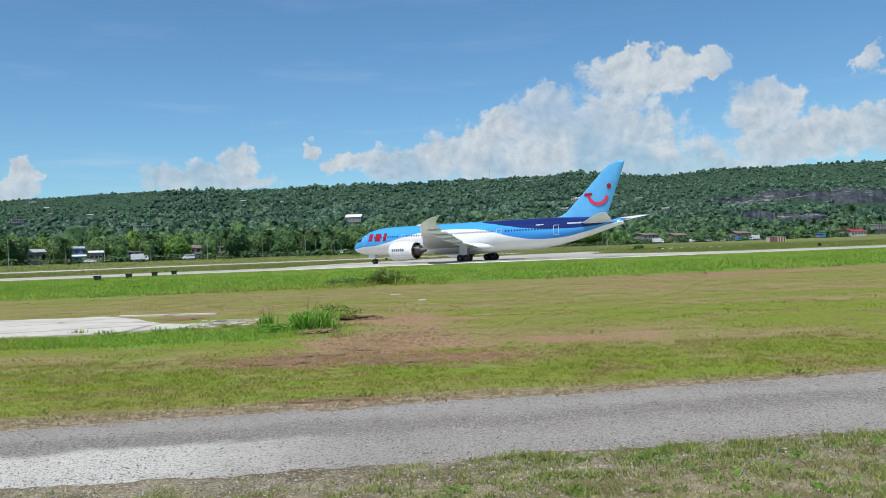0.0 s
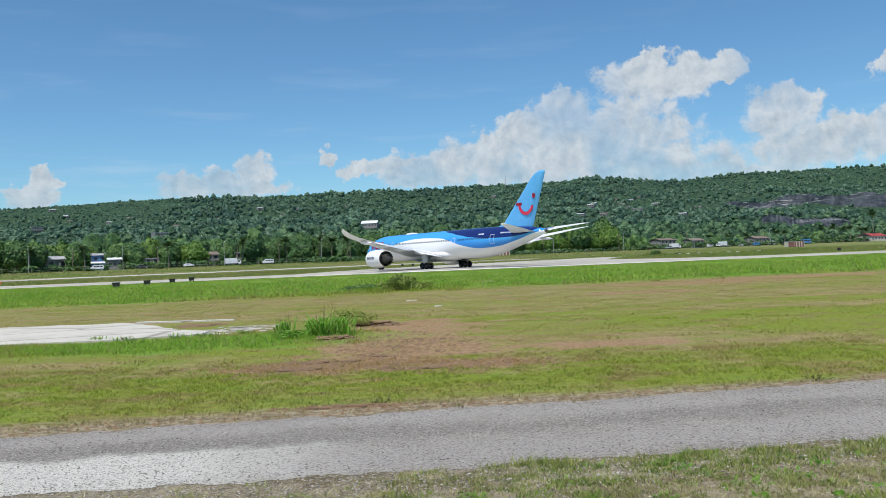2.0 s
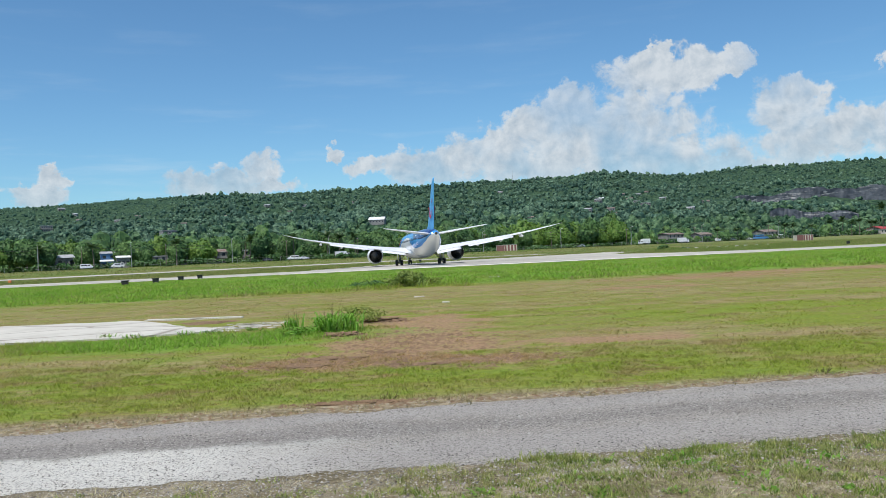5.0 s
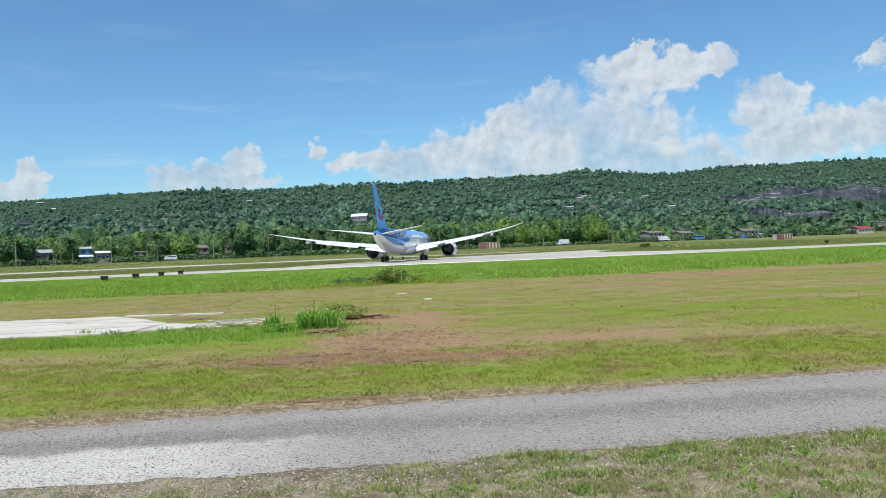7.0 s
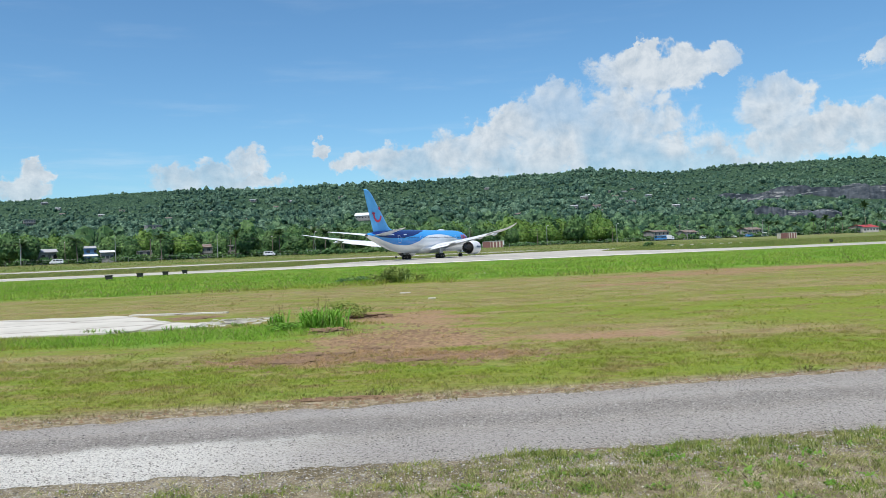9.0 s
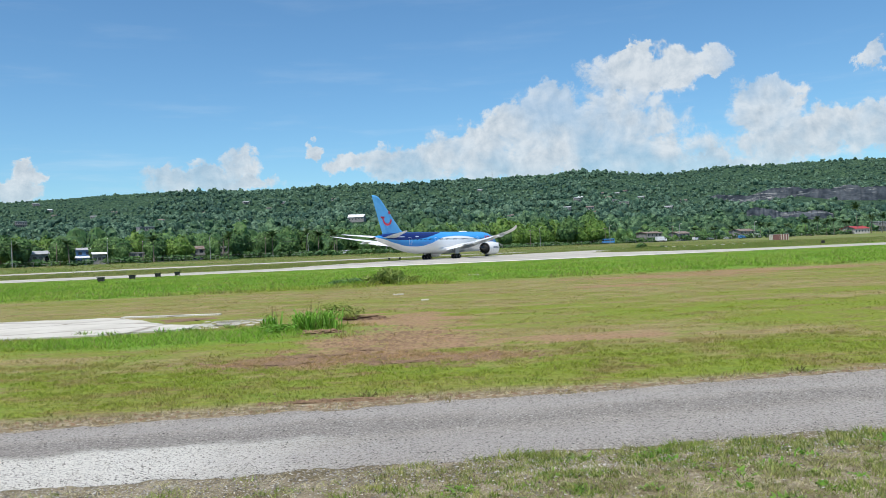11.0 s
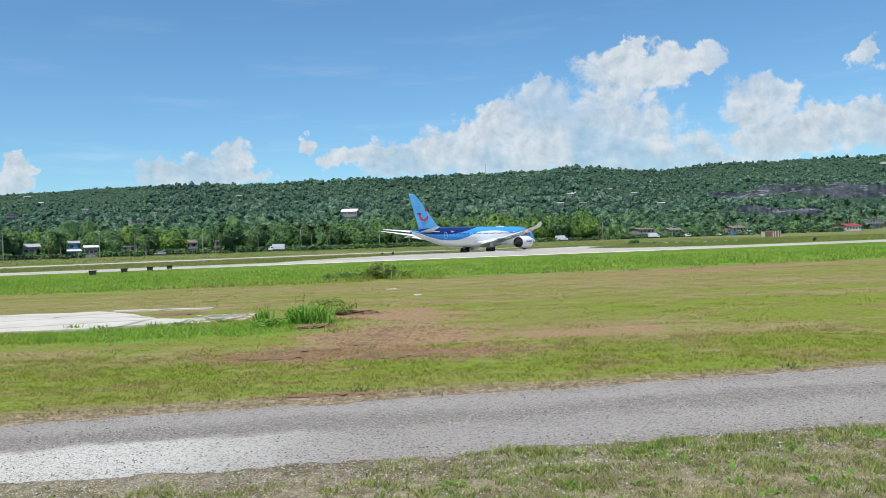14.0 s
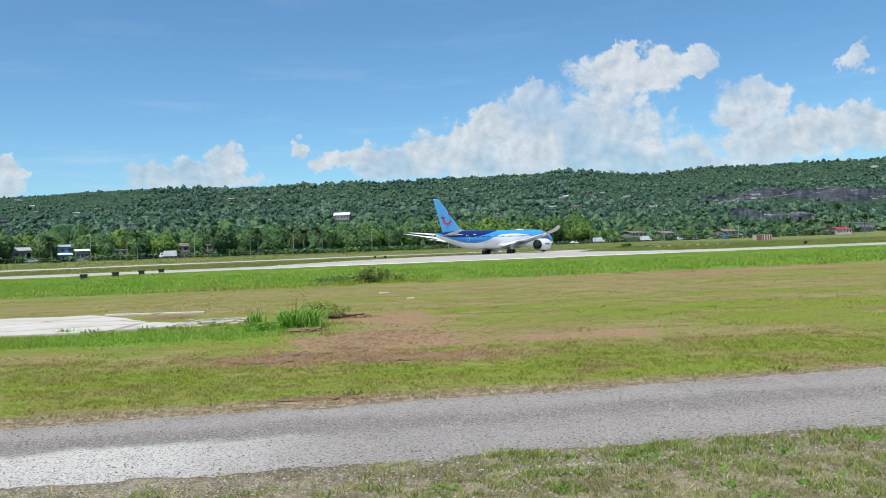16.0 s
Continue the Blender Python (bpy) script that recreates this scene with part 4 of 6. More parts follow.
def plant_roadside():
    g = np.random.RandomState(23)
    stock = [[make_tree(g, "leaf")] for _ in range(4)] + [[make_tree(g, "bright_leaf", 560, 12)]]
    for k in range(118):
        s = -250 + 470 * k / 117 + g.uniform(-2.5, 2.5)
        left = s < 124
        row = k % 3
        u = -(16, 25, 35)[row] - g.uniform(0, 7)
        x, y, z = at_road(s, u)
        if any(abs(s - c) < w and row == 0 for c, w in ((-186, 3), (-159, 3), (-131, 2), (-112, 2))):
            continue
        sz = (g.uniform(4.6, 7.6) * (1.22 if s > 55 else 1.0) if left else g.uniform(1.4, 2.4)) * (0.85, 1.0, 1.1)[row]
        # more bright trees along this stretch, standing for crowns in full sun
        i = 4 if g.uniform() < (0.7 if 55 < s < 126 else 0.16) else g.randint(0, 4)
        spread(stock[i], scaled(x, y, z, g.uniform(0, 360), sz * g.uniform(0.75, 1.1), sz))
    palms = [[make_palm(g)], [make_palm(g)]]
    spots = [(-181, -11, 1.0), (-161, -10, 1.1), (-129, -10, 1.15), (-98, -11, 1.2), (-78, -12, 1.2), (-62, -13, 1.3), (-56, -14, 1.2), (-48, -14, 1.2)]
    for a, e in ((27.49, 1.75), (28.27, 1.1), (28.89, 1.1), (26.82, 0.85), (26.17, 0.95), (25.19, 1.1), (24.52, 0.95), (22.3, 0.9), (21.78, 0.9), (20.01, 0.8), (18.93, 0.75), (25.7, 0.9), (27.0, 0.8), (23.4, 0.8), (17.6, 0.8)):
        ta = math.tan(radians(a))
        y = (ROAD_Y0 + 12) / (1 - ROAD_K * ta)
        d = y / math.cos(radians(a))
        spots.append((a, None, (H + d * math.tan(radians(e)) - 2.2) / 8.6, y))
    for k, sp in enumerate(spots):
        if sp[1] is None:
            x, y = sp[3] * math.tan(radians(sp[0])), sp[3]
            z = float(land(np.array([x]), np.array([y]))[0])
        else:
            x, y, z = at_road(sp[0], sp[1])
        spread(palms[k % 2], scaled(x, y, z, 67 * k, 1.15, sp[2]))
    # hedge of scrub on the bank
    out = []
    for k in range(150):
        s = -72 + 150 * g.uniform() ** 1.3
        x, y, z = at_road(s, g.uniform(6, 16) if s < -5 else g.uniform(-9, 3))
        w = g.uniform(1.2, 2.6)
        out.append(crown_quads(g, 44, 4, 0.2).reshape(-1, 3) * [w, w, w * 0.8] + [x, y, z - 0.3 * w])
    V = np.concatenate(out)
    tagged(soup("scrub_hedge", V, np.arange(len(V)).reshape(-1, 4), "leaf"), "low green scrub growing along the bank", "hedge", kind="stuff")
    out = []
    for k in range(620):
        s = g.uniform(-300, 330)
        x, y, z = at_road(s, -g.uniform(9.5, 16))
        w = g.uniform(1.4, 3.4) if s < -50 else g.uniform(1.6, 3.4) if s > 126 else g.uniform(0.9, 2.6)
        out.append(crown_quads(g, 48, 5, 0.17).reshape(-1, 3) * [w, w, w * 0.8] + [x, y, z - 0.3 * w])
    V = np.concatenate(out)
    tagged(soup("roadside_undergrowth", V, np.arange(len(V)).reshape(-1, 4), "leaf"), "green undergrowth along the far side of the town road", "undergrowth", kind="stuff")


plant_roadside()


# ---- the airliner: origin on the ground between the main gears, nose along +y ----
NOSE = 32.06
STATIONS = np.array([  # metres aft of the nose, centre height, half width, half height
    (0.0, 3.60, 0.04, 0.04), (0.12, 3.61, 0.33, 0.32), (0.45, 3.65, 0.68, 0.66), (1.1, 3.74, 1.12, 1.10), (2.2, 3.93, 1.68, 1.66), (3.6, 4.18, 2.18, 2.20),
    (5.2, 4.42, 2.55, 2.58), (7.2, 4.62, 2.78, 2.84), (9.5, 4.72, 2.87, 2.95), (12, 4.75, 2.885, 2.97), (44, 4.75, 2.885, 2.97), (47, 4.86, 2.82, 2.84),
    (50, 5.06, 2.62, 2.58), (53, 5.34, 2.27, 2.20), (56, 5.66, 1.82, 1.74), (59, 5.96, 1.27, 1.20), (61.2, 6.14, 0.78, 0.74), (62.5, 6.22, 0.42, 0.42), (62.8, 6.24, 0.2, 0.24)])


def hull(s):
    return [float(np.interp(s, STATIONS[:, 0], STATIONS[:, k])) for k in (1, 2, 3)]


def skin(s, z, side, out=0.0):
    """a point on the hull, s metres aft of the nose"""
    c, w, h = hull(s)
    k = max(-0.999, min(0.999, (z - c) / h))
    return Vector((side * (w * math.sqrt(1 - k * k) + out), NOSE - s, z))


def patch(bm, side, outline, out=0.02, steps=6):
    """a marking laid on the hull: outline of two edges, lists of (s, z) from aft to fore, joined across"""
    (lo, hi) = outline
    rows = []
    for k in range(steps + 1):
        w = k / steps
        rows.append([bm.verts.new(skin(a[0] + (b[0] - a[0]) * w, a[1] + (b[1] - a[1]) * w, side, out)) for a, b in zip(lo, hi)])
    for a, b in zip(rows, rows[1:]):
        for i in range(len(a) - 1):
            bm.faces.new((a[i], a[i + 1], b[i + 1], b[i]))
    bmesh.ops.solidify(bm, geom=bm.faces[:], thickness=0.012)
    return bm


def bar(side, s0, z0, s1, z1, lean=0.0, out=0.02):
    bm = B()
    n = 5
    lo = [(s0 + (s1 - s0) * k / n, z0) for k in range(n + 1)]
    return patch(bm, side, (lo, [(s + lean, z1) for s, _ in lo]), out)


def foil(x, s_le, s_te, z, thick, n=9, twist=0.0):
    """one wing section across: a closed ring of points"""
    ch = s_te - s_le
    prof = []
    for k in range(n + 1):
        w = k / n
        c = 0.5 * (1 - math.cos(math.pi * w))
        h = thick * 0.5 * (2.97 * math.sqrt(c) - 1.26 * c - 3.516 * c * c + 2.843 * c ** 3 - 1.036 * c ** 4)
        prof.append((c, h))
    ring = [(x, NOSE - (s_le + c * ch), z + h + 0.18 * thick * math.sin(math.pi * c) - twist * c) for c, h in prof]
    ring += [(x, NOSE - (s_le + c * ch), z - h * 0.8 + 0.18 * thick * math.sin(math.pi * c) - twist * c) for c, h in prof[-2:0:-1]]
    return ring


WING = [(2.2, 20.2, 33.6, 3.15, 1.75, 0.5), (3.4, 21.0, 33.7, 3.3, 1.6, 0.45), (6.0, 23.0, 33.95, 3.62, 1.3, 0.3), (9.9, 25.8, 34.3, 4.15, 1.0, 0.2), (15, 29.3, 36.1, 4.85, 0.78, 0.1), (20, 32.8, 37.9, 5.6, 0.55, 0.05),
        (25, 36.3, 39.85, 6.5, 0.38, 0), (27, 38.1, 41.0, 6.95, 0.28, 0), (28.6, 40.3, 42.4, 7.35, 0.18, 0), (29.7, 42.2, 43.5, 7.65, 0.10, 0), (30.35, 43.7, 44.3, 7.83, 0.04, 0)]


def wing_at(x):
    W = np.array(WING)
    return [float(np.interp(x, W[:, 0], W[:, k])) for k in range(1, 5)]


def make_wheel(r, w):
    """tyre and hub round the x axis"""
    bm = B()
    prof = [(-w / 2, r * 0.55), (-w / 2, r * 0.86), (-w * 0.36, r * 0.97), (0, r), (w * 0.36, r * 0.97), (w / 2, r * 0.86), (w / 2, r * 0.55), (w * 0.3, r * 0.5), (w * 0.22, 0.05), (-w * 0.22, 0.05), (-w * 0.3, r * 0.5)]
    n = 20
    rows = [[bm.verts.new((x, q * math.cos(2 * math.pi * k / n), q * math.sin(2 * math.pi * k / n))) for x, q in prof] for k in range(n)]
    for k in range(n):
        a, b = rows[k], rows[(k + 1) % n]
        for i in range(len(prof)):
            j = (i + 1) % len(prof)
            f = bm.faces.new((a[i], a[j], b[j], b[i]))
            f.material_index = 0 if i < 6 else 1
            f.smooth = True
    bmesh.ops.recalc_face_normals(bm, faces=bm.faces[:])
    return bm


WHEELS = []          # wheel, hub pose, radius


def add_wheel(stock, parent, hub, r, w):
    if stock:
        o = again(stock[0], parent, pose(*hub))
    else:
        o = part("wheel", make_wheel(r, w), ["rubber", "dark_metal"], parent, "black tyre on a dark metal hub")
        o.matrix_basis = pose(*hub)
        stock.append(o)
    WHEELS.append((o, hub, r))


def make_airliner():
    A = thing("airliner", "blue and white twin-engined airliner with a navy tail band", "airliner")
    bm = B()
    n = 40
    loft(bm, [[(w * math.sin(2 * math.pi * k / n), NOSE - s, c + h * math.cos(2 * math.pi * k / n)) for k in range(n)] for s, c, w, h in
              [(float(s), *hull(s)) for s in np.unique(np.concatenate([STATIONS[:, 0], np.arange(1, 12, 0.5), np.arange(12, 63, 1.0)]))]])
    body = part("fuselage", bm, "livery", A, "blue upper hull with a white belly sweep", True)
    # belly fairing
    bm = B()
    loft(bm, [[(w * math.sin(2 * math.pi * k / 24), NOSE - s, 2.75 + h * math.cos(2 * math.pi * k / 24)) for k in range(24)] for s, w, h in
              ((18.5, 0.6, 0.5), (20, 1.8, 0.95), (22.5, 2.75, 1.2), (26, 3.1, 1.32), (31, 3.15, 1.35), (35, 2.9, 1.25), (37.5, 2.0, 1.0), (39.5, 0.7, 0.5))])
    part("belly_fairing", bm, "white", A, "white belly fairing", True)
    # dorsal fillet and fin
    bm = B()
    loft(bm, [[(w, NOSE - (le + (te - le) * c), z) if False else (w * sgn, NOSE - (le + (te - le) * c), z) for c, w, sgn in
               ((0, 0.02, 1), (0.08, th * 0.6, 1), (0.3, th, 1), (0.6, th * 0.8, 1), (1, 0.03, 1), (1, 0.03, -1), (0.6, th * 0.8, -1), (0.3, th, -1), (0.08, th * 0.6, -1), (0, 0.02, -1))]
              for z, le, te, th in ((6.6, 48.2, 59.4, 0.5), (7.55, 49.3, 59.55, 0.45), (7.9, 50.6, 59.7, 0.42), (8.4, 51.6, 59.9, 0.40), (12.5, 55.9, 61.55, 0.28), (15.8, 59.3, 62.85, 0.17), (16.6, 60.5, 63.1, 0.12), (17.0, 61.7, 63.25, 0.05))])
    fin = part("fin", bm, "fin_blue", A, "sky-blue tail fin", True)
    for side in (-1, 1):
        # curved marking, its short bar and its dot on the fin
        def fx(c, z):
            return side * (float(np.interp(z, (8.4, 12.5, 15.8), (0.40, 0.28, 0.17))) + 0.05)
        bm = B()
        pts = []
        for k in range(15):
            a = math.pi * (1.0 + 0.93 * k / 14)
            pts.append([(58.1 + q * 2.0 * math.cos(a) if side < 0 else 57.6 - q * 2.0 * math.cos(a), 11.35 + q * 1.95 * math.sin(a)) for q in (0.75, 1.04)])
        for p, q in zip(pts, pts[1:]):
            bm.faces.new([bm.verts.new((fx(0.5, z), NOSE - s, z)) for s, z in (p[0], p[1], q[1], q[0])])
        bmesh.ops.remove_doubles(bm, verts=bm.verts[:], dist=0.001)
        bmesh.ops.solidify(bm, geom=bm.faces[:], thickness=0.02)
        part("curved_marking", bm, "red", fin, "red curved marking")
        bm = B()
        bm.faces.new([bm.verts.new((fx(0.3, z) + side * 0.02, NOSE - s, z)) for s, z in (((55.4, 11.2), (57.0, 11.2), (57.0, 11.65), (55.5, 11.65)) if side < 0 else ((58.7, 11.2), (60.3, 11.2), (60.35, 11.65), (58.7, 11.65)))])
        bmesh.ops.solidify(bm, geom=bm.faces[:], thickness=0.02)
        part("short_marking", bm, "red", fin, "red bar marking")
        bm = B()
        bm.faces.new([bm.verts.new((fx(0.6, 12.65), NOSE - ((60.25 if side < 0 else 56.5) + 0.45 * math.cos(k * math.pi / 8)), 12.7 + 0.45 * math.sin(k * math.pi / 8))) for k in range(16)])
        bmesh.ops.solidify(bm, geom=bm.faces[:], thickness=0.02)
        part("dot_marking", bm, "red", fin, "red dot marking")
        # tailplane
        bm = B()
        loft(bm, [foil(side * x, a, b, z, t) for x, a, b, z, t in ((0.6, 54.3, 60.9, 6.15, 0.62), (1.7, 55.4, 61.2, 6.3, 0.55), (6, 58.9, 62.5, 6.95, 0.34), (9.4, 61.7, 63.5, 7.42, 0.2), (10.06, 62.5, 63.7, 7.52, 0.08))])
        part("tailplane", bm, "white", A, "white tailplane", True)
        # wing
        bm = B()
        loft(bm, [foil(side * x, a, b, z, t, 9, tw) for x, a, b, z, t, tw in WING])
        wing = part("wing", bm, "wing_grey", A, "pale grey swept wing with a raked tip", True)
        # flaps a little down, as separate panels behind the trailing edge
        for x0, x1 in ((3.6, 9.0), (10.8, 20.5)):
            bm = B()
            rings = []
            for k in range(5):
                x = x0 + (x1 - x0) * k / 4
                le, te, z, t = wing_at(x)
                ch = 2.2 if x0 < 5 else 1.5
                tw = float(np.interp(x, np.array(WING)[:, 0], np.array(WING)[:, 5]))
                rings.append(foil(side * x, te - 0.35, te - 0.35 + ch, z - tw - 0.06, 0.2, 6, 0.55 if x0 < 5 else 0.38))
            loft(bm, rings)
            part("flap", bm, "white", wing, "white trailing-edge flap", True)
        for x in (7.2, 13.0, 18.0, 22.5):
            le, te, z, t = wing_at(x)
            bm = B()
            loft(bm, [[(side * x + w * math.cos(a), NOSE - s, zz + 1.2 * w * math.sin(a)) for a in np.linspace(0, 2 * math.pi, 10, endpoint=False)] for s, w, zz in
                      ((te - 3.2, 0.03, z - 0.25), (te - 2.2, 0.24, z - 0.42), (te - 0.6, 0.3, z - 0.55), (te + 0.6, 0.2, z - 0.62), (te + 1.5, 0.03, z - 0.6))])
            part("flap_fairing", bm, "white", wing, "", True)
        # navigation lamp in the tip
        bm = B()
        bmesh.ops.create_icosphere(bm, subdivisions=1, radius=0.1, matrix=Matrix.Translation((side * 30.1, NOSE - 43.3, 7.76)))
        part("tip_lamp", bm, "glass_dark", wing)
        # engine
        ex, ez = side * 9.86, 2.5
        ring = lambda s, r, m=32: [(ex + r * math.cos(2 * math.pi * k / m), NOSE - s, ez + r * math.sin(2 * math.pi * k / m)) for k in range(m)]
        bm = B()
        loft(bm, [ring(s, r) for s, r in ((19.6, 1.42), (18.9, 1.46), (18.62, 1.52), (18.5, 1.62), (18.6, 1.72), (19.0, 1.82), (20.0, 1.90), (21.5, 1.90), (23.0, 1.78), (24.1, 1.60))], caps=False)
        # saw-toothed nozzle rim
        m = 32
        rim = [bm.verts.new((ex + (1.55 if k % 2 else 1.60) * math.cos(2 * math.pi * k / m), NOSE - (24.75 if k % 2 else 24.1), ez + (1.5 if k % 2 else 1.60) * math.sin(2 * math.pi * k / m))) for k in range(m)]
        inn = [bm.verts.new((ex + 1.47 * math.cos(2 * math.pi * k / m), NOSE - 23.6, ez + 1.47 * math.sin(2 * math.pi * k / m))) for k in range(m)]
        out_e = [bm.verts.new((ex + 1.605 * math.cos(2 * math.pi * k / m), NOSE - 24.05, ez + 1.605 * math.sin(2 * math.pi * k / m))) for k in range(m)]
        for k in range(m):
            j = (k + 1) % m
            for tri in ((out_e[k], out_e[j], rim[j], rim[k]), (rim[k], rim[j], inn[j], inn[k])):
                f = bm.faces.new(tri)
                f.material_index = 1
        eng = part("engine", bm, ["white", "dark_metal"], A, "white engine nacelle with a saw-toothed nozzle", True)
        bm = B()
        loft(bm, [ring(s, r, 24) for s, r in ((22.8, 1.45), (23.6, 1.12), (24.9, 1.0), (25.3, 0.8))], caps=False)
        loft(bm, [ring(s, r, 20) for s, r in ((24.0, 0.7), (25.4, 0.62), (26.3, 0.3), (26.76, 0.03))], caps=False)
        part("exhaust_cone", bm, "dark_metal", eng, "dark exhaust core and cone", True)
        bm = B()
        loft(bm, [ring(s, r, 24) for s, r in ((19.55, 1.42), (19.6, 0.45))], caps=False)
        loft(bm, [ring(s, r, 16) for s, r in ((19.62, 0.46), (19.2, 0.34), (18.9, 0.03))], caps=False)
        part("fan", bm, "dark_metal", eng, "dark fan and spinner", True)
        bm = B()
        loft(bm, [[(ex + w, NOSE - s, z) for s, w, z in ((sa, 0.22, z), (sa, -0.22, z), (sb, -0.16, z), (sb, 0.16, z))] for z, sa, sb in ((4.05, 20.6, 27.4), (4.45, 22.4, 29.5), (4.75, 24.6, 30.5))])
        part("pylon", bm, "white", eng)
        # blocks of writing on the cowling
        bm = B()
        for k in range(6):
            s0 = 19.6 + 0.5 * k
            box(bm, -0.02, NOSE - s0 - 0.36, 2.45, 0.0, NOSE - s0, 2.98 - 0.08 * (k % 2), m=Matrix.Translation((ex + side * 1.9, 0, 0)))
        part("cowling_marking", bm, "mark", eng, "dark blue marking bars")
        # red marking of three upright shapes on the forward hull
        for k, (s0, s1, z0, z1) in enumerate(((6.1, 7.3, 4.85, 6.4), (8.0, 9.6, 4.75, 6.4), (10.3, 11.1, 4.75, 6.4))):
            part("hull_marking", bar(side, s0, z0, s1, z1, 0.12), "red", body, "red hull marking")
        # doors
        for s in (4.9, 15.6, 38.6, 50.6):
            z0, z1 = (4.1, 6.05) if s < 40 else (4.35, 6.2)
            for a in ((s - 0.55, z0, s - 0.46, z1), (s + 0.46, z0, s + 0.55, z1), (s - 0.46, z1 - 0.09, s + 0.46, z1), (s - 0.46, z0, s + 0.46, z0 + 0.09)):
                part("door_outline", bar(side, *a), "pale_mark", body)
        for s0, w in ((46.4, 1.6), (52.6, 2.8)):
            part("hull_marking", bar(side, s0, 6.25, s0 + w, 6.5), "pale_mark", body, "pale marking bar")
        # cockpit glazing
        for s0, s1, z0, z1 in ((1.75, 2.5, 4.75, 5.35), (2.65, 3.4, 4.85, 5.55)):
            bm = B()
            patch(bm, side, ([(s0 + (s1 - s0) * k / 4, z0) for k in range(5)], [(s0 + 0.35 + (s1 - s0) * k / 4, z1) for k in range(5)]))
            part("cockpit_window", bm, "glass_dark", body, "dark cockpit window")
        # cabin windows
        stock = None
        for k in range(72):
            s = 7.9 + k * 0.62
            if any(abs(s - d) < 0.95 for d in (15.6, 38.6, 50.6)) or s > 49.5:
                continue
            p, q = skin(s, 5.35, side, 0.005), skin(s, 5.82, side, 0.005)
            tilt = math.degrees(math.atan2(p.x - q.x, q.z - p.z))
            m = pose(*((p + q) / 2), 0, -tilt, 0)
            if stock is None:
                bm = B()
                box(bm, -0.012, -0.15, -0.24, 0.012, 0.15, 0.24)
                bmesh.ops.bevel(bm, geom=[e for e in bm.edges if abs(e.verts[0].co.x - e.verts[1].co.x) > 0.01], offset=0.1, segments=2, affect="EDGES")
                stock = part("cabin_window", bm, "glass_dark", body, "dark cabin window")
                stock.matrix_basis = m
            else:
                again(stock, body, m)
    # tail lamp and dark exhaust of the tail cone
    bm = B()
    bmesh.ops.create_icosphere(bm, subdivisions=2, radius=0.09, matrix=Matrix.Translation((-0.66, NOSE - 61.9, 6.35)))
    part("tail_lamp", bm, "strobe", A, "lit white tail lamp")
    bm = B()
    tube(bm, (0, NOSE - 62.6, 6.24), (0, NOSE - 63.0, 6.26), 0.3, 0.26, 14)
    part("tail_exhaust", bm, "dark_metal", A, "dark exhaust outlet", True)
    bm = B()
    loft(bm, [[(w * math.cos(a), NOSE - s, 7.66 + h * max(0, math.sin(a))) for a in np.linspace(0, math.pi, 9)] for s, w, h in ((17, 0.1, 0.02), (18, 0.5, 0.3), (20, 0.6, 0.36), (22, 0.3, 0.1))], close=False, caps=False)
    part("antenna_hump", bm, "white", A, "white antenna housing", True)
    # undercarriage
    main, nosew = [], []
    for side in (-1, 1):
        x = side * 4.93
        bm = B()
        tube(bm, (x, 0, 0.75), (x - side * 0.5, 0.5, 3.3), 0.24, 0.3, 12)
        tube(bm, (x, 0.2, 1.2), (x - side * 2.0, 1.0, 2.9), 0.1, 0.1, 8)
        tube(bm, (x, -0.1, 1.0), (x - side * 0.6, -1.5, 2.9), 0.09, 0.09, 8)
        tube(bm, (x, -0.85, 0.68), (x, 0.85, 0.68), 0.16, 0.16, 10)
        for y in (-0.74, 0.74):
            tube(bm, (x - 0.7, y, 0.68), (x + 0.7, y, 0.68), 0.09, 0.09, 8)
        gear = part("main_gear", bm, "metal", A, "steel main landing gear leg", True)
        bm = B()
        box(bm, x + side * 0.35, -0.85, 1.25, x + side * 0.43, 0.95, 3.35, 0.03)
        part("gear_door", bm, "white", gear, "white gear door")
        for y in (-0.74, 0.74):
            for dx in (-0.55, 0.55):
                add_wheel(main, gear, (x + dx, y, 0.685), 0.685, 0.5)
    ny = NOSE - 5.69
    bm = B()
    tube(bm, (0, ny, 0.52), (0, ny - 0.15, 2.6), 0.13, 0.17, 12)
    tube(bm, (0, ny, 1.1), (0, ny + 1.1, 2.4), 0.07, 0.07, 8)
    tube(bm, (-0.42, ny, 0.52), (0.42, ny, 0.52), 0.07, 0.07, 8)
    box(bm, -0.25, ny + 0.1, 1.3, 0.25, ny + 0.3, 1.6, 0.03)
    gear = part("nose_gear", bm, "metal", A, "steel nose landing gear leg", True)
    bm = B()
    for side in (-1, 1):
        box(bm, side * 0.62 - 0.03, ny - 0.6, 1.3, side * 0.62 + 0.03, ny + 1.3, 2.35)
    part("gear_door", bm, "white", gear, "white nose gear doors")
    for dx in (-0.32, 0.32):
        add_wheel(nosew, gear, (dx, ny, 0.525), 0.525, 0.36)
    return A


AIRLINER = make_airliner()


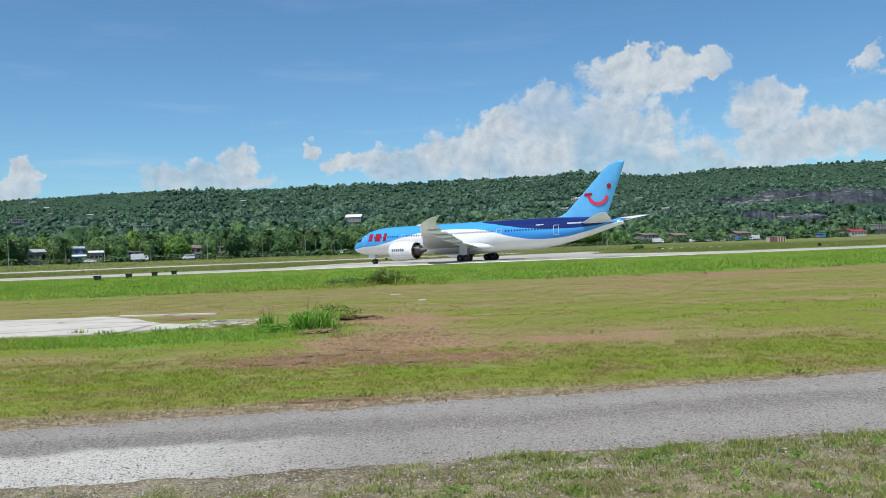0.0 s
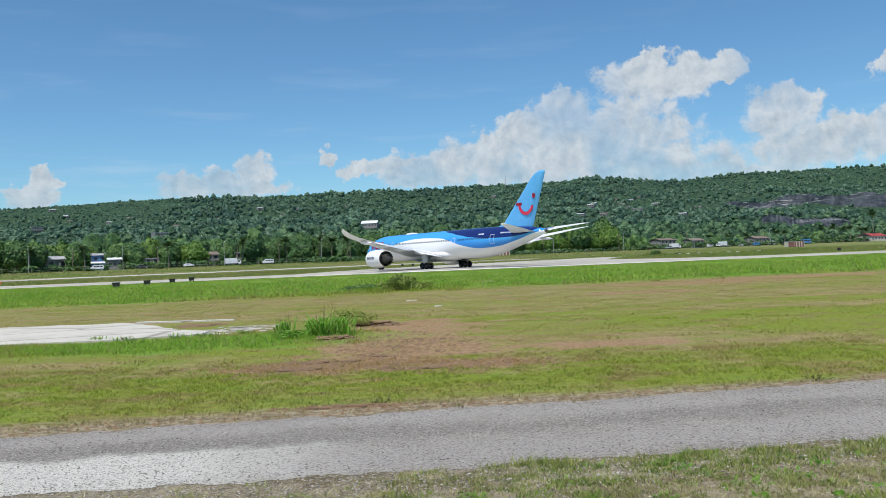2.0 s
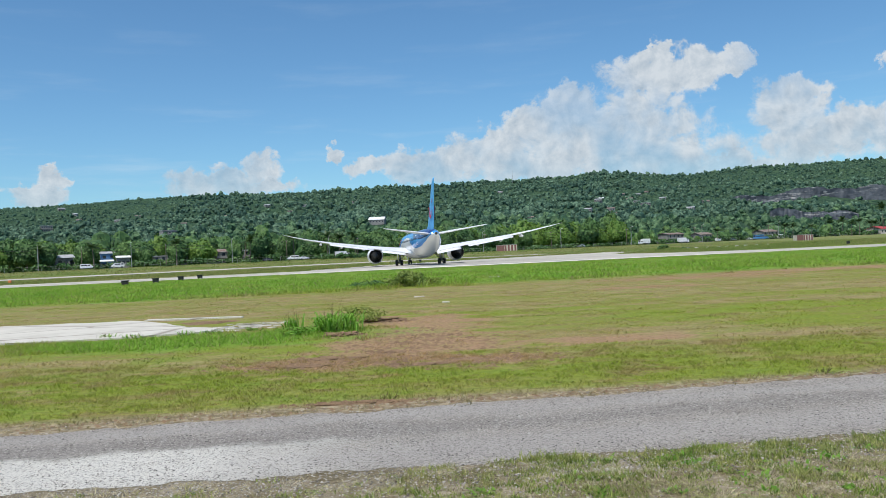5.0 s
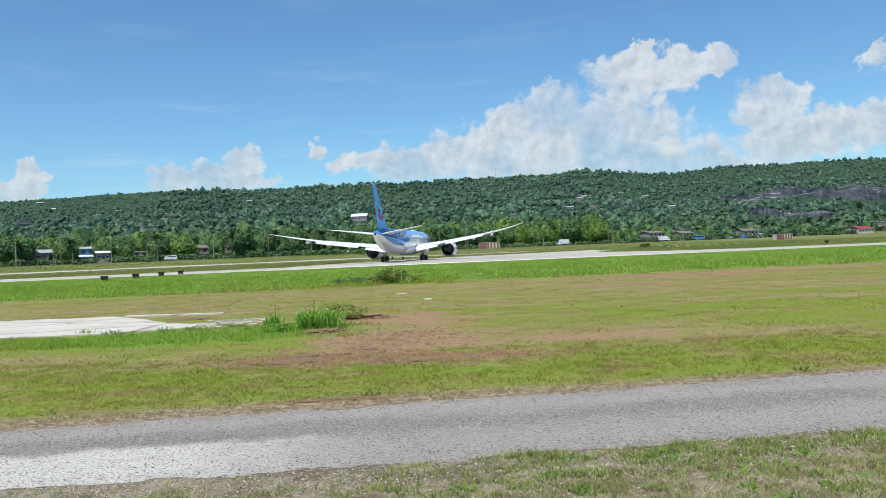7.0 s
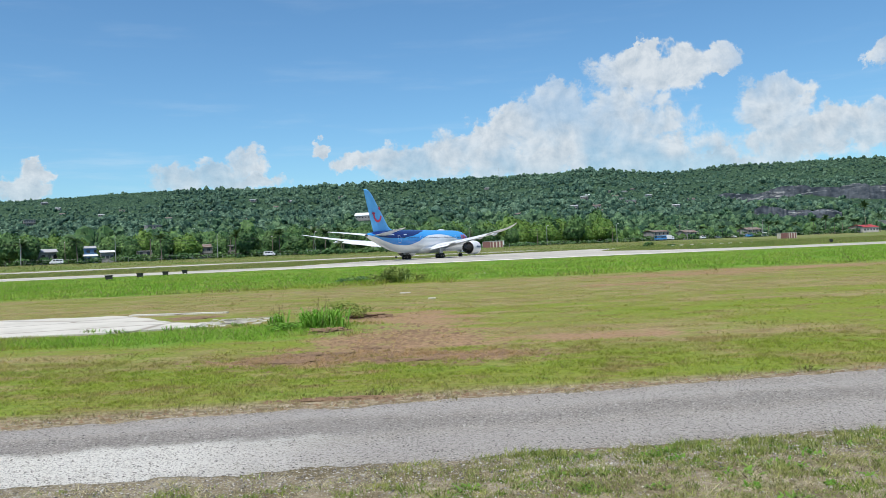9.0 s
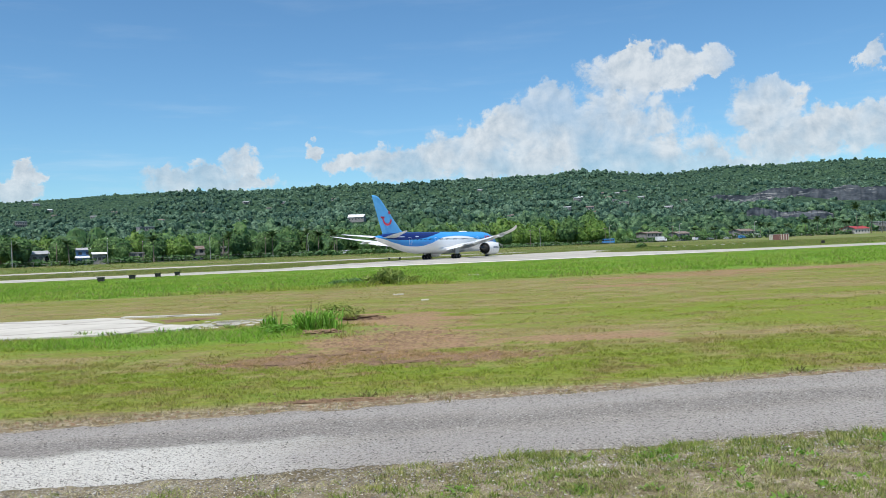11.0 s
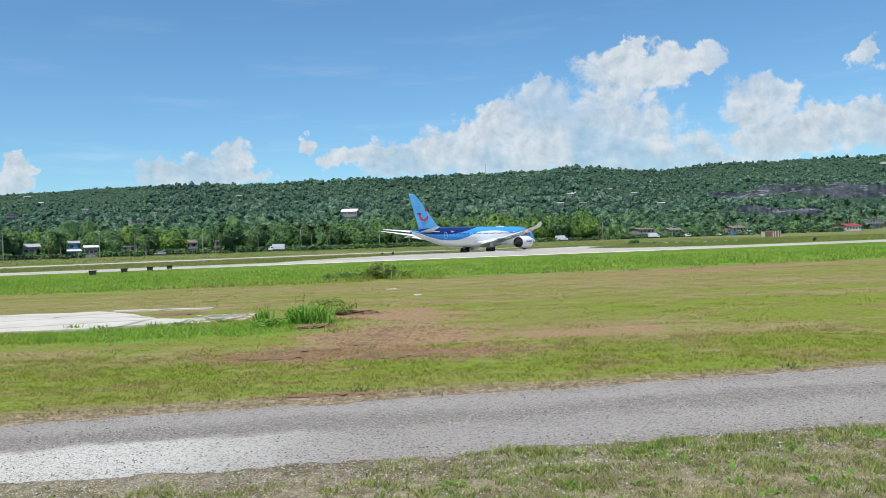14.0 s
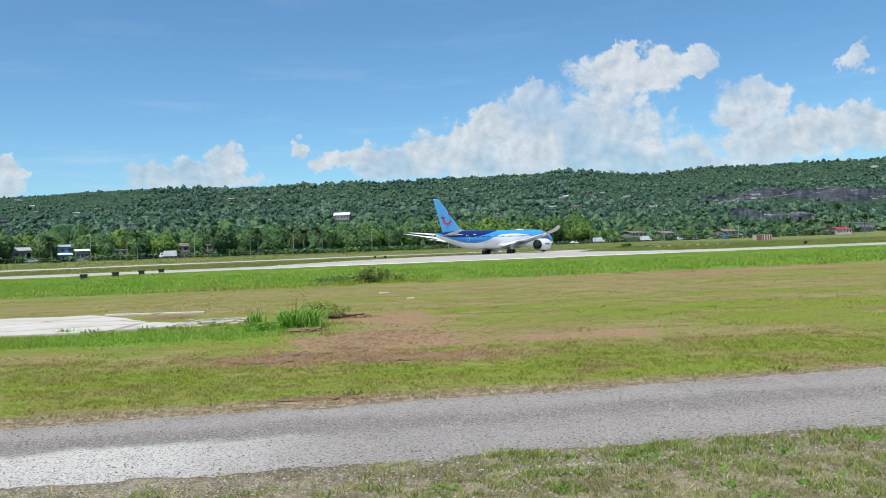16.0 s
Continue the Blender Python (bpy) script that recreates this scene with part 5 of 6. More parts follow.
# ---- houses, posts, traffic ----
def make_house(w, d, h, wall, roof, label, pitch=0.35, floors=1, bays=3, arches=False, flat=False):
    t = thing("house", label, "house")
    bm = B()
    box(bm, -w / 2, -d / 2, -1.0, w / 2, d / 2, h, 0.05)
    body = part("wall", bm, wall, t)
    bm = B()
    o = 0.5
    if flat:
        box(bm, -w / 2 - 0.3, -d / 2 - 0.3, h + 0.004, w / 2 + 0.3, d / 2 + 0.3, h + 0.35, 0.05)
    else:
        k = pitch * d / 2
        for a, b in ((-1, 1), (1, -1)):
            pts = [(-w / 2 - o, a * (d / 2 + o), h - pitch * o), (w / 2 + o, a * (d / 2 + o), h - pitch * o), (w / 2 + o, 0, h + k), (-w / 2 - o, 0, h + k)]
            lo = [bm.verts.new((x, y, z + 0.02)) for x, y, z in pts]
            hi = [bm.verts.new((x, y, z + 0.16)) for x, y, z in pts]
            bm.faces.new(lo[::-1]), bm.faces.new(hi)
            for i in range(4):
                j = (i + 1) % 4
                bm.faces.new((lo[i], lo[j], hi[j], hi[i]))
        bmesh.ops.recalc_face_normals(bm, faces=bm.faces[:])
    part("roof", bm, roof, t)
    if not flat:
        for x in (-w / 2 + 0.02, w / 2 - 0.02):
            bm = B()
            bm.faces.new([bm.verts.new(p) for p in ((x, -d / 2, h), (x, d / 2, h), (x, 0, h + pitch * d / 2))])
            bmesh.ops.solidify(bm, geom=bm.faces[:], thickness=0.1)
            part("gable", bm, wall, t)
    stock = None
    fh = h / floors
    for f in range(floors):
        for k in range(bays):
            x = -w / 2 + w * (k + 0.5) / bays
            m = pose(x, -d / 2 - 0.03, f * fh + 0.55 * fh)
            if stock is None:
                bm = B()
                if arches:
                    g = [(0.75 * math.cos(a), 0.6 + 0.75 * math.sin(a)) for a in np.linspace(0, math.pi, 9)] + [(-0.75, -1.1), (0.75, -1.1)]
                    bm.faces.new([bm.verts.new((p, 0, q)) for p, q in g])
                    bmesh.ops.solidify(bm, geom=bm.faces[:], thickness=0.08)
                else:
                    box(bm, -0.65, -0.03, -0.6, 0.65, 0.05, 0.6)
                stock = part("window", bm, "glass_dark", body, "dark window")
                stock.matrix_basis = m
                bm = B()
                box(bm, -0.8, -0.1, -0.75, 0.8, 0.03, -0.63)
                part("sill", bm, "grey_wall", stock)
            else:
                o2 = again(stock, body, m)
    if floors > 1:
        bm = B()
        box(bm, -w / 2 - 0.1, -d / 2 - 1.2, fh - 0.12, w / 2 + 0.1, -d / 2 + 0.02, fh + 0.06)
        deck = part("balcony", bm, wall, t)
        post = None
        for k in range(bays + 1):
            m = pose(-w / 2 + w * k / bays, -d / 2 - 1.1, 0)
            if post is None:
                bm = B()
                tube(bm, (0, 0, -0.5), (0, 0, h), 0.12, 0.12, 6)
                post = part("column", bm, wall, deck)
                post.matrix_basis = m
            else:
                again(post, deck, m)
    return t


def place(ob, x, y, turn=0.0, lift=0.0):
    ob.matrix_basis = pose(x, y, float(land(np.array([x]), np.array([y]))[0]) + lift, 0, 0, turn)
    return ob


def roadside_spot(a, back):
    """where the direction a meets a line that many metres behind the town road"""
    ta = math.tan(radians(a))
    y = (ROAD_Y0 + back * 1.13) / (1 - ROAD_K * ta)
    return y * ta, y


FACE = 27.7          # houses face the road
for az_, back_, args in (
        (-26.66, 24, (11, 8, 5.2, "grey_wall", "grey_roof", "weathered grey villa with arched openings beside the road", 0.3, 1, 5, True)),
        (-23.9, 22, (4.5, 6, 3.0, "blue_wall", "white_roof", "small blue shop with a white sheet roof", 0.2, 1, 3)),
        (-22.9, 26, (5, 6, 4.4, "grey_wall", "white_roof", "low grey house with a white sheet roof", 0.25, 1, 3)),
        (-23.6, 34, (9, 7, 6.5, "blue_wall", "grey_roof", "blue house among trees", 0.25, 2, 3)),
        (-20.0, 26, (14, 8, 4.2, "grey_wall", "grey_roof", "long grey blockwork building with a flat roof", 0.2, 2, 5, False, True)),
        (-17.2, 26, (11, 8, 5.2, "grey_wall", "rust_roof", "two-storey grey house with a balcony", 0.3, 2, 4)),
        (-15.4, 26, (13, 8, 5.4, "grey_wall", "grey_roof", "two-storey grey house with dark windows", 0.25, 2, 5, False, True)),
        (14.6, 30, (12, 9, 5.4, "grey_wall", "rust_roof", "grey two-storey house behind palms", 0.2, 2, 4)),
        (16.6, 32, (10, 8, 4.6, "grey_wall", "rust_roof", "grey house with a rusted roof", 0.3, 2, 3)),
        (20.6, 34, (13, 9, 4.8, "grey_wall", "rust_roof", "grey roadside house with a rusted roof", 0.3, 2, 4)),
        (27.35, 14, (16, 11, 3.6, "cream", "red_roof", "low pavilion with a bright red sheet roof", 0.3, 1, 5)),
        (28.7, 36, (16, 10, 6.5, "grey_wall", "grey_roof", "grey two-storey terminal building", 0.25, 2, 5, False, True))):
    x_, y_ = roadside_spot(az_, back_)
    place(make_house(*args), x_, y_, FACE)


def hillside_houses():
    g = np.random.RandomState(41)
    big = make_house(17, 12, 4.6, "grey_wall", "white_roof", "large hillside house with a white sheet roof", 0.5, 1, 5)
    place(big, *hill_spot(-5.77, 2.3), -6, 1.6)
    kinds = [[make_house(11, 8, 6.0, "grey_wall", "white_roof", "grey hillside house with a white roof among trees", 0.3, 2, 3)],
             [make_house(10, 8, 5.5, "grey_wall", "grey_roof", "grey hillside house with a zinc roof among trees", 0.3, 2, 3)],
             [make_house(9, 7, 4.5, "grey_wall", "rust_roof", "small hillside house with a rusted roof", 0.35, 1, 3)],
             [make_house(14, 9, 8.0, "grey_wall", "grey_roof", "grey flat-roofed villa on the hillside", 0.2, 2, 5, False, True)]]
    spots = [(-27.4, 2.7, 3), (-25.7, 3.6, 0), (-20.0, 2.0, 3), (-13.4, 3.9, 1), (-23.1, 3.2, 1)]
    for _ in range(20):
        a = g.uniform(-29, 17)
        spots.append((a, g.uniform(1.9, 4.5), g.choice([0, 1, 1, 2, 2, 2])))
    spots += [(13.0, 2.6, 3), (14.2, 3.0, 1), (10.0, 3.3, 0), (12.4, 2.9, 3), (16.0, 2.2, 1)]
    spots += [(g.uniform(8.5, 16.5), g.uniform(2.2, 3.9), g.choice([1, 2, 1])) for _ in range(9)]
    for a, e, k in spots:
        x, y = hill_spot(a, e)
        z = float(land(np.array([x]), np.array([y]))[0])
        spread(kinds[k], pose(x, y, z + g.uniform(-2.6, -0.4), 0, 0, -a + g.uniform(-30, 30)) @ Matrix.Diagonal((*[g.uniform(0.75, 1.05)] * 3, 1)))


hillside_houses()


def make_mast():
    t = thing("radio_mast", "thin lattice radio mast on the ridge", "mast")
    bm = B()
    for a, b in ((0.5, 0), (-0.25, 0.43), (-0.25, -0.43)):
        tube(bm, (a, b, 0), (a * 0.3, b * 0.3, 24), 0.16, 0.1, 5)
    part("legs", bm, "pole", t)
    for k in range(6):
        bm = B()
        z, q = 3 + 3.4 * k, 0.6 - 0.07 * k
        tube(bm, (q, 0, z), (-q / 2, q * 0.87, z + 2), 0.08, 0.08, 4)
        tube(bm, (-q / 2, q * 0.87, z + 2), (-q / 2, -q * 0.87, z + 3), 0.08, 0.08, 4)
        part("brace", bm, "pole", t)
    return t


mast_xy = hill_spot(3.95, 4.75)
place(make_mast(), *mast_xy, 0, 3)


def make_tank():
    t = thing("water_tank", "pale round water tank on the hilltop", "water tank")
    bm = B()
    tube(bm, (0, 0, 0), (0, 0, 9), 8, 8, 24)
    part("shell", bm, "cream", t)
    bm = B()
    tube(bm, (0, 0, 9.01), (0, 0, 10.2), 8.2, 1.0, 24)
    part("roof", bm, "grey_roof", t)
    return t


place(make_tank(), *hill_spot(29.55, 4.15), 0, -8)


def make_lamp_post():
    t = thing("street_lamp", "galvanised street lamp with a short arm", "street lamp", group="street lamps along the town road")
    bm = B()
    tube(bm, (0, 0, -0.3), (0, 0, 9.6), 0.14, 0.09, 8)
    part("pole", bm, "pole", t)
    bm = B()
    tube(bm, (0, 0, 9.4), (0, -1.0, 9.9), 0.06, 0.05, 6)
    part("arm", bm, "pole", t)
    bm = B()
    box(bm, -0.16, -1.75, 9.82, 0.16, -0.9, 10.0, 0.04)
    part("lantern", bm, "white", t, "pale lantern")
    return t


lamps = [make_lamp_post()]
for s_ in (-181, -148.2, -109.1, -67.2, -30, 10, 55, 100, 150, 210):
    x_, y_, z_ = at_road(s_, 5.0)
    spread(lamps, pose(x_, y_, z_, 0, 0, FACE))


def make_utility_pole():
    t = thing("utility_pole", "weathered timber utility pole with a crossarm", "utility pole", group="utility poles along the town road")
    bm = B()
    tube(bm, (0, 0, -0.3), (0, 0, 9.2), 0.17, 0.11, 8)
    part("pole", bm, "timber", t)
    bm = B()
    box(bm, -1.1, -0.06, 8.5, 1.1, 0.06, 8.65)
    part("crossarm", bm, "timber", t)
    for x in (-0.95, -0.35, 0.35, 0.95):
        bm = B()
        tube(bm, (x, 0, 8.66), (x, 0, 8.86), 0.05, 0.04, 6)
        part("insulator", bm, "white", t)
    return t


poles = [make_utility_pole()]
pole_s = [-231, -198, -165.4, -133.1, -100, -81.6, -48, -14, 20, 60, 110, 160, 220]
for s_ in pole_s:
    x_, y_, z_ = at_road(s_, -11.0)
    spread(poles, pose(x_, y_, z_, 0, 0, FACE + 90))
for a_, b_ in zip(pole_s, pole_s[1:]):
    bm = B()
    for dz in (8.85, 7.6):
        pa, pb = Vector(at_road(a_, -11.0)) + Vector((0, 0, dz)), Vector(at_road(b_, -11.0)) + Vector((0, 0, dz))
        for k in range(8):
            q0, q1 = k / 8, (k + 1) / 8
            tube(bm, pa.lerp(pb, q0) - Vector((0, 0, 3.2 * q0 * (1 - q0))), pa.lerp(pb, q1) - Vector((0, 0, 3.2 * q1 * (1 - q1))), 0.035, 0.035, 4, False)
    tagged(part("power_cable", bm, "black"), "black sagging power cables between poles", "cable", group="cables along the town road")


def make_fence():
    """chain-link fence posts and rails on the airfield side of the town road"""
    f = thing("fence", "galvanised perimeter fence with slim posts and rails", "fence")
    post = None
    for k in range(110):
        x, y, z = at_road(-330 + 6.0 * k, 9.0)
        if post is None:
            bm = B()
            tube(bm, (0, 0, -0.2), (0, 0, 1.9), 0.05, 0.05, 5)
            post = part("post", bm, "pole", f)
            post.matrix_basis = pose(x, y, z)
        else:
            again(post, f, pose(x, y, z))
    for h in (0.9, 1.8):
        bm = B()
        for k in range(55):
            p, q = Vector(at_road(-330 + 12.0 * k, 9.0)), Vector(at_road(-330 + 12.0 * (k + 1), 9.0))
            tube(bm, p + Vector((0, 0, h)), q + Vector((0, 0, h)), 0.018, 0.018, 4, False)
        part("rail", bm, "pole", f)


make_fence()


def make_shelter(label):
    t = thing("equipment_shelter", label, "equipment shelter", group="striped equipment shelters")
    bm = B()
    box(bm, -4.9, -1.6, 0, 4.9, 1.6, 3.3, 0.05)
    part("cabin", bm, "cream", t)
    stock = None
    for k in range(4):
        x = -0.6 + 1.55 * k
        if stock is None:
            bm = B()
            box(bm, -0.46, -1.66, 0.05, 0.46, -1.602, 3.2)
            stock = part("stripe", bm, "stripe_red", t, "faded red stripe")
            stock.matrix_basis = pose(x, 0, 0)
        else:
            again(stock, t, pose(x, 0, 0))
    bm = B()
    box(bm, -4.85, -1.66, 0.05, -1.2, -1.602, 3.2)
    part("side_panel", bm, "stripe_red", t, "dull red side panel")
    bm = B()
    box(bm, -5.0, -1.7, 3.304, 5.0, 1.7, 3.42)
    part("roof", bm, "grey_roof", t)
    return t


sh = make_shelter("red and white striped equipment shelter on the grass")
place(sh, 22.2, 385, 0, -0.4)
place(copy_thing(sh, Matrix()), 179, 424, 15, -0.4)


def make_papi():
    t = thing("approach_light", "black approach light box on short legs beside the runway", "approach light", group="approach lights beside the runway")
    bm = B()
    loft(bm, [[(sx * wx, y, z) for sx, wx, z in ((-1, a, z0), (1, a, z0), (1, b, z1), (-1, b, z1))] for y, a, b, z0, z1 in ((-0.7, 0.46, 0.56, 0.42, 0.95), (0.2, 0.46, 0.52, 0.42, 0.95), (0.6, 0.40, 0.44, 0.45, 0.9))])
    part("housing", bm, "black", t, "black housing")
    bm = B()
    box(bm, -0.66, -0.8, 0.93, 0.66, 0.3, 0.985, 0.01)
    part("hood", bm, "black", t)
    for x in (-0.36, 0.36):
        for y in (-0.45, 0.35):
            bm = B()
            tube(bm, (x, y, -0.05), (x, y, 0.44), 0.035, 0.035, 6)
            part("leg", bm, "black", t)
    return t


papi = [make_papi()]
for x_, y_ in ((-42.7, 101.5), (-42.2, 110.5), (-41.85, 119.5), (-41.75, 128.0)):
    spread(papi, scaled(x_, y_, -0.18, 12, 0.75, 0.9))


def make_marker(label, mat):
    t = thing("marker_box", label, "marker", group="marker boxes on the airfield")
    bm = B()
    box(bm, -0.32, -0.24, 0.2, 0.32, 0.24, 0.85, 0.05)
    part("housing", bm, mat, t)
    bm = B()
    box(bm, -0.24, -0.18, -0.05, 0.24, 0.18, 0.205)
    part("base", bm, "black", t)
    return t


place(make_marker("black marker box standing on the grass", "black"), 88.2, 185, 0)
place(make_marker("small black marker box beside the pad", "black"), -16.5, 262, 20)
place(make_marker("small black marker box beside the pad", "black"), -13.2, 264, 20)
place(make_marker("orange marker box at the edge of the field", "orange"), -112.2, 198, 10)


def side_body(bm, prof, half, tuck=0.82):
    """a body swept across from a side profile of (x, z); the roof is narrower by tuck"""
    zs = [z for _, z in prof]
    belt = min(zs) + 0.5 * (max(zs) - min(zs))
    width = lambda z: half * (1 if z <= belt else 1 - (1 - tuck) * (z - belt) / (max(zs) - belt))
    loft(bm, [[(x, sgn * width(z), z) for x, z in prof] for sgn in (-1, 1)])
    bmesh.ops.bevel(bm, geom=[e for e in bm.edges], offset=0.05, segments=2, affect="EDGES")
    return bm


def make_vehicle(kind, paint, label):
    L, Wd, prof, panes = {
        "car": (4.4, 0.86, [(-2.15, 0.35), (2.15, 0.35), (2.2, 0.75), (1.2, 0.95), (0.55, 1.45), (-1.0, 1.47), (-1.7, 1.05), (-2.2, 0.95)], [(-1.1, -0.1, 1.02, 1.36), (0.0, 0.62, 1.02, 1.36)]),
        "van": (4.9, 0.9, [(-2.4, 0.4), (2.35, 0.4), (2.45, 0.95), (1.9, 1.25), (1.2, 1.95), (-2.3, 2.0), (-2.45, 1.0)], [(-2.1, -1.0, 1.25, 1.75), (-0.85, 0.25, 1.25, 1.75), (0.4, 1.2, 1.25, 1.75)]),
        "bus": (7.2, 1.05, [(-3.5, 0.45), (3.5, 0.45), (3.6, 1.3), (3.3, 2.65), (-3.5, 2.7), (-3.6, 1.2)], [(-3.2 + 1.1 * k, -2.25 + 1.1 * k, 1.45, 2.25) for k in range(6)]),
        "truck": (6.6, 1.05, [(1.7, 0.5), (3.3, 0.5), (3.4, 1.2), (3.0, 2.2), (1.7, 2.25)], [(2.05, 2.85, 1.35, 1.95)])}[kind]
    t = thing(kind, label, kind, group="traffic on the town road")
    bm = B()
    side_body(bm, prof, Wd)
    body = part("body", bm, paint, t)
    if kind == "truck":
        bm = B()
        box(bm, -3.3, -1.12, 0.75, 1.55, 1.12, 3.0, 0.04)
        part("cargo_box", bm, "car_white", t, "white cargo box")
        bm = B()
        box(bm, -3.2, -0.5, 0.5, 1.75, 0.5, 0.745)
        part("chassis", bm, "black", t)
    for x0, x1, z0, z1 in panes:
        for sgn in (-1, 1):
            bm = B()
            y = sgn * (Wd * 0.90 + 0.03)
            box(bm, x0, y - 0.05, z0, x1, y + 0.05, z1, 0.03)
            part("side_window", bm, "glass_dark", body, "dark side window")
    bm = B()
    xf = max(p[0] for p in prof)
    zt = max(p[1] for p in prof)
    a = [p for p in prof if p[1] > zt - 0.3][0]
    b = prof[prof.index(a) - 1]
    d = Vector((a[0] - b[0], 0, a[1] - b[1]))
    nrm = Vector((d.z, 0, -d.x)).normalized() * 0.012
    p0, p1 = Vector((b[0], 0, b[1])) + d * 0.15 + nrm, Vector((b[0], 0, b[1])) + d * 0.88 + nrm
    w = Wd * 0.74
    bm.faces.new([bm.verts.new(v) for v in (p0 + Vector((0, -w, 0)), p0 + Vector((0, w, 0)), p1 + Vector((0, w, 0)), p1 + Vector((0, -w, 0)))])
    bmesh.ops.solidify(bm, geom=bm.faces[:], thickness=0.02)
    part("windscreen", bm, "glass_dark", body, "dark windscreen")
    r = 0.32 if kind in ("car", "van") else 0.42
    stock = None
    for x in (-L * 0.3, L * 0.31):
        for sgn in (-1, 1):
            m = pose(x, sgn * (Wd - 0.1), r, 0, 0, 90)
            if stock is None:
                stock = part("wheel", make_wheel(r, 0.24), ["rubber", "metal"], t, "black tyre on a metal rim")
                stock.matrix_basis = m
            else:
                again(stock, t, m)
    for sgn in (-1, 1):
        bm = B()
        box(bm, xf - 0.12, sgn * Wd * 0.7 - 0.16, 0.66, xf + 0.015, sgn * Wd * 0.7 + 0.16, 0.84, 0.03)
        part("headlight", bm, "pale_mark", body, "pale headlight")
    return t


# vehicle, place along the road at the start, metres a second, metres towards the airfield
TRAFFIC = [(make_vehicle(k, c, l), s, v, u) for k, c, l, s, v, u in (
    ("van", "car_white", "white minivan driving on the town road", 26.3, -21.7, 1.0),
    ("van", "car_white", "white minivan driving on the town road", -263.0, 19.8, -5.0),
    ("truck", "car_white", "white box truck driving on the town road", -134.1, 15.3, -5.0),
    ("van", "car_white", "white minivan with dark windows on the town road", -48.0, -21.0, 1.0),
    ("car", "car_white", "white saloon car driving on the town road", -152.6, 15.4, -5.0),
    ("car", "car_silver", "silver saloon car driving on the town road", 178.6, -21.7, 1.0),
    ("van", "car_white", "white van driving on the town road", -116.0, -20.7, 1.0),
    ("truck", "car_white", "white box truck far along the town road", 217.0, -21.0, 1.0),
    ("bus", "car_blue", "blue bus driving on the town road", 278.0, -16.0, 1.0),
    ("car", "car_dark", "dark saloon car driving on the town road", -172.0, 16.0, -5.0))]


def parked():
    for a, back, kind, paint, label, turn in (
            (15.4, 9, "truck", "car_white", "white box truck parked beside the road", 20), (17.7, 10, "van", "car_white", "white van parked beside the road", 30), (18.6, 10, "car", "car_silver", "silver car parked beside the road", 20),
            (20.6, 11, "van", "car_blue", "blue van parked beside the road", 25), (21.4, 11, "bus", "car_white", "white minibus parked beside the road", 15), (19.6, 10, "car", "car_white", "white car parked beside the road", 30), (24.9, 12, "car", "car_white", "white car parked near palms", 20)):
        x, y = roadside_spot(a, back)
        ob = make_vehicle(kind, paint, label)
        tagged(ob, group="vehicles parked beside the road")
        place(ob, x, y, turn, 0.02)


parked()


# ---- turf, weeds, gravel ----
def blades(name, label, g, pts, h0, h1, w, mat="blade", lean=0.5, per=1, spread_r=0.03, cell=0.0):
    """one triangle a blade at each point (x, y)"""
    P = np.repeat(pts, per, axis=0)
    n = len(P)
    P = P + g.normal(size=(n, 2)) * spread_r
    a = g.uniform(0, 2 * math.pi, n)
    h = g.uniform(h0, h1, n)
    if cell:
        h = h * np.clip(1 + 1.1 * lattice(P[:, 0], P[:, 1], cell, 81) + 0.8 * lattice(P[:, 0], P[:, 1], cell * 0.3, 82), 0.2, 2.6)
    ww = w * g.uniform(0.6, 1.4, n)
    t = np.stack([np.cos(a), np.sin(a)], -1) * (ww / 2)[:, None]
    b = g.uniform(0, 2 * math.pi, n)
    off = np.stack([np.cos(b), np.sin(b)], -1) * (h * lean * g.uniform(0.1, 1, n))[:, None]
    V = np.empty((n, 3, 3))
    V[:, 0, :2], V[:, 1, :2], V[:, 2, :2] = P - t, P + t, P + off
    V[:, :2, 2], V[:, 2, 2] = -0.01, h
    ob = soup(name, V.reshape(-1, 3), np.arange(3 * n).reshape(-1, 3), mat)
    return tagged(ob, label, "grass", kind="stuff")


def road_near(x):
    return 7.72 + 0.107 * x


def road_far(x):
    return 10.75 + 0.14 * x


def wedge(g, n, y0, y1, power=1.0, half=0.60):
    y = (g.uniform(y0 ** power, y1 ** power, n)) ** (1 / power)
    return np.stack([g.uniform(-half, half, n) * (y + 1.5), y], -1)


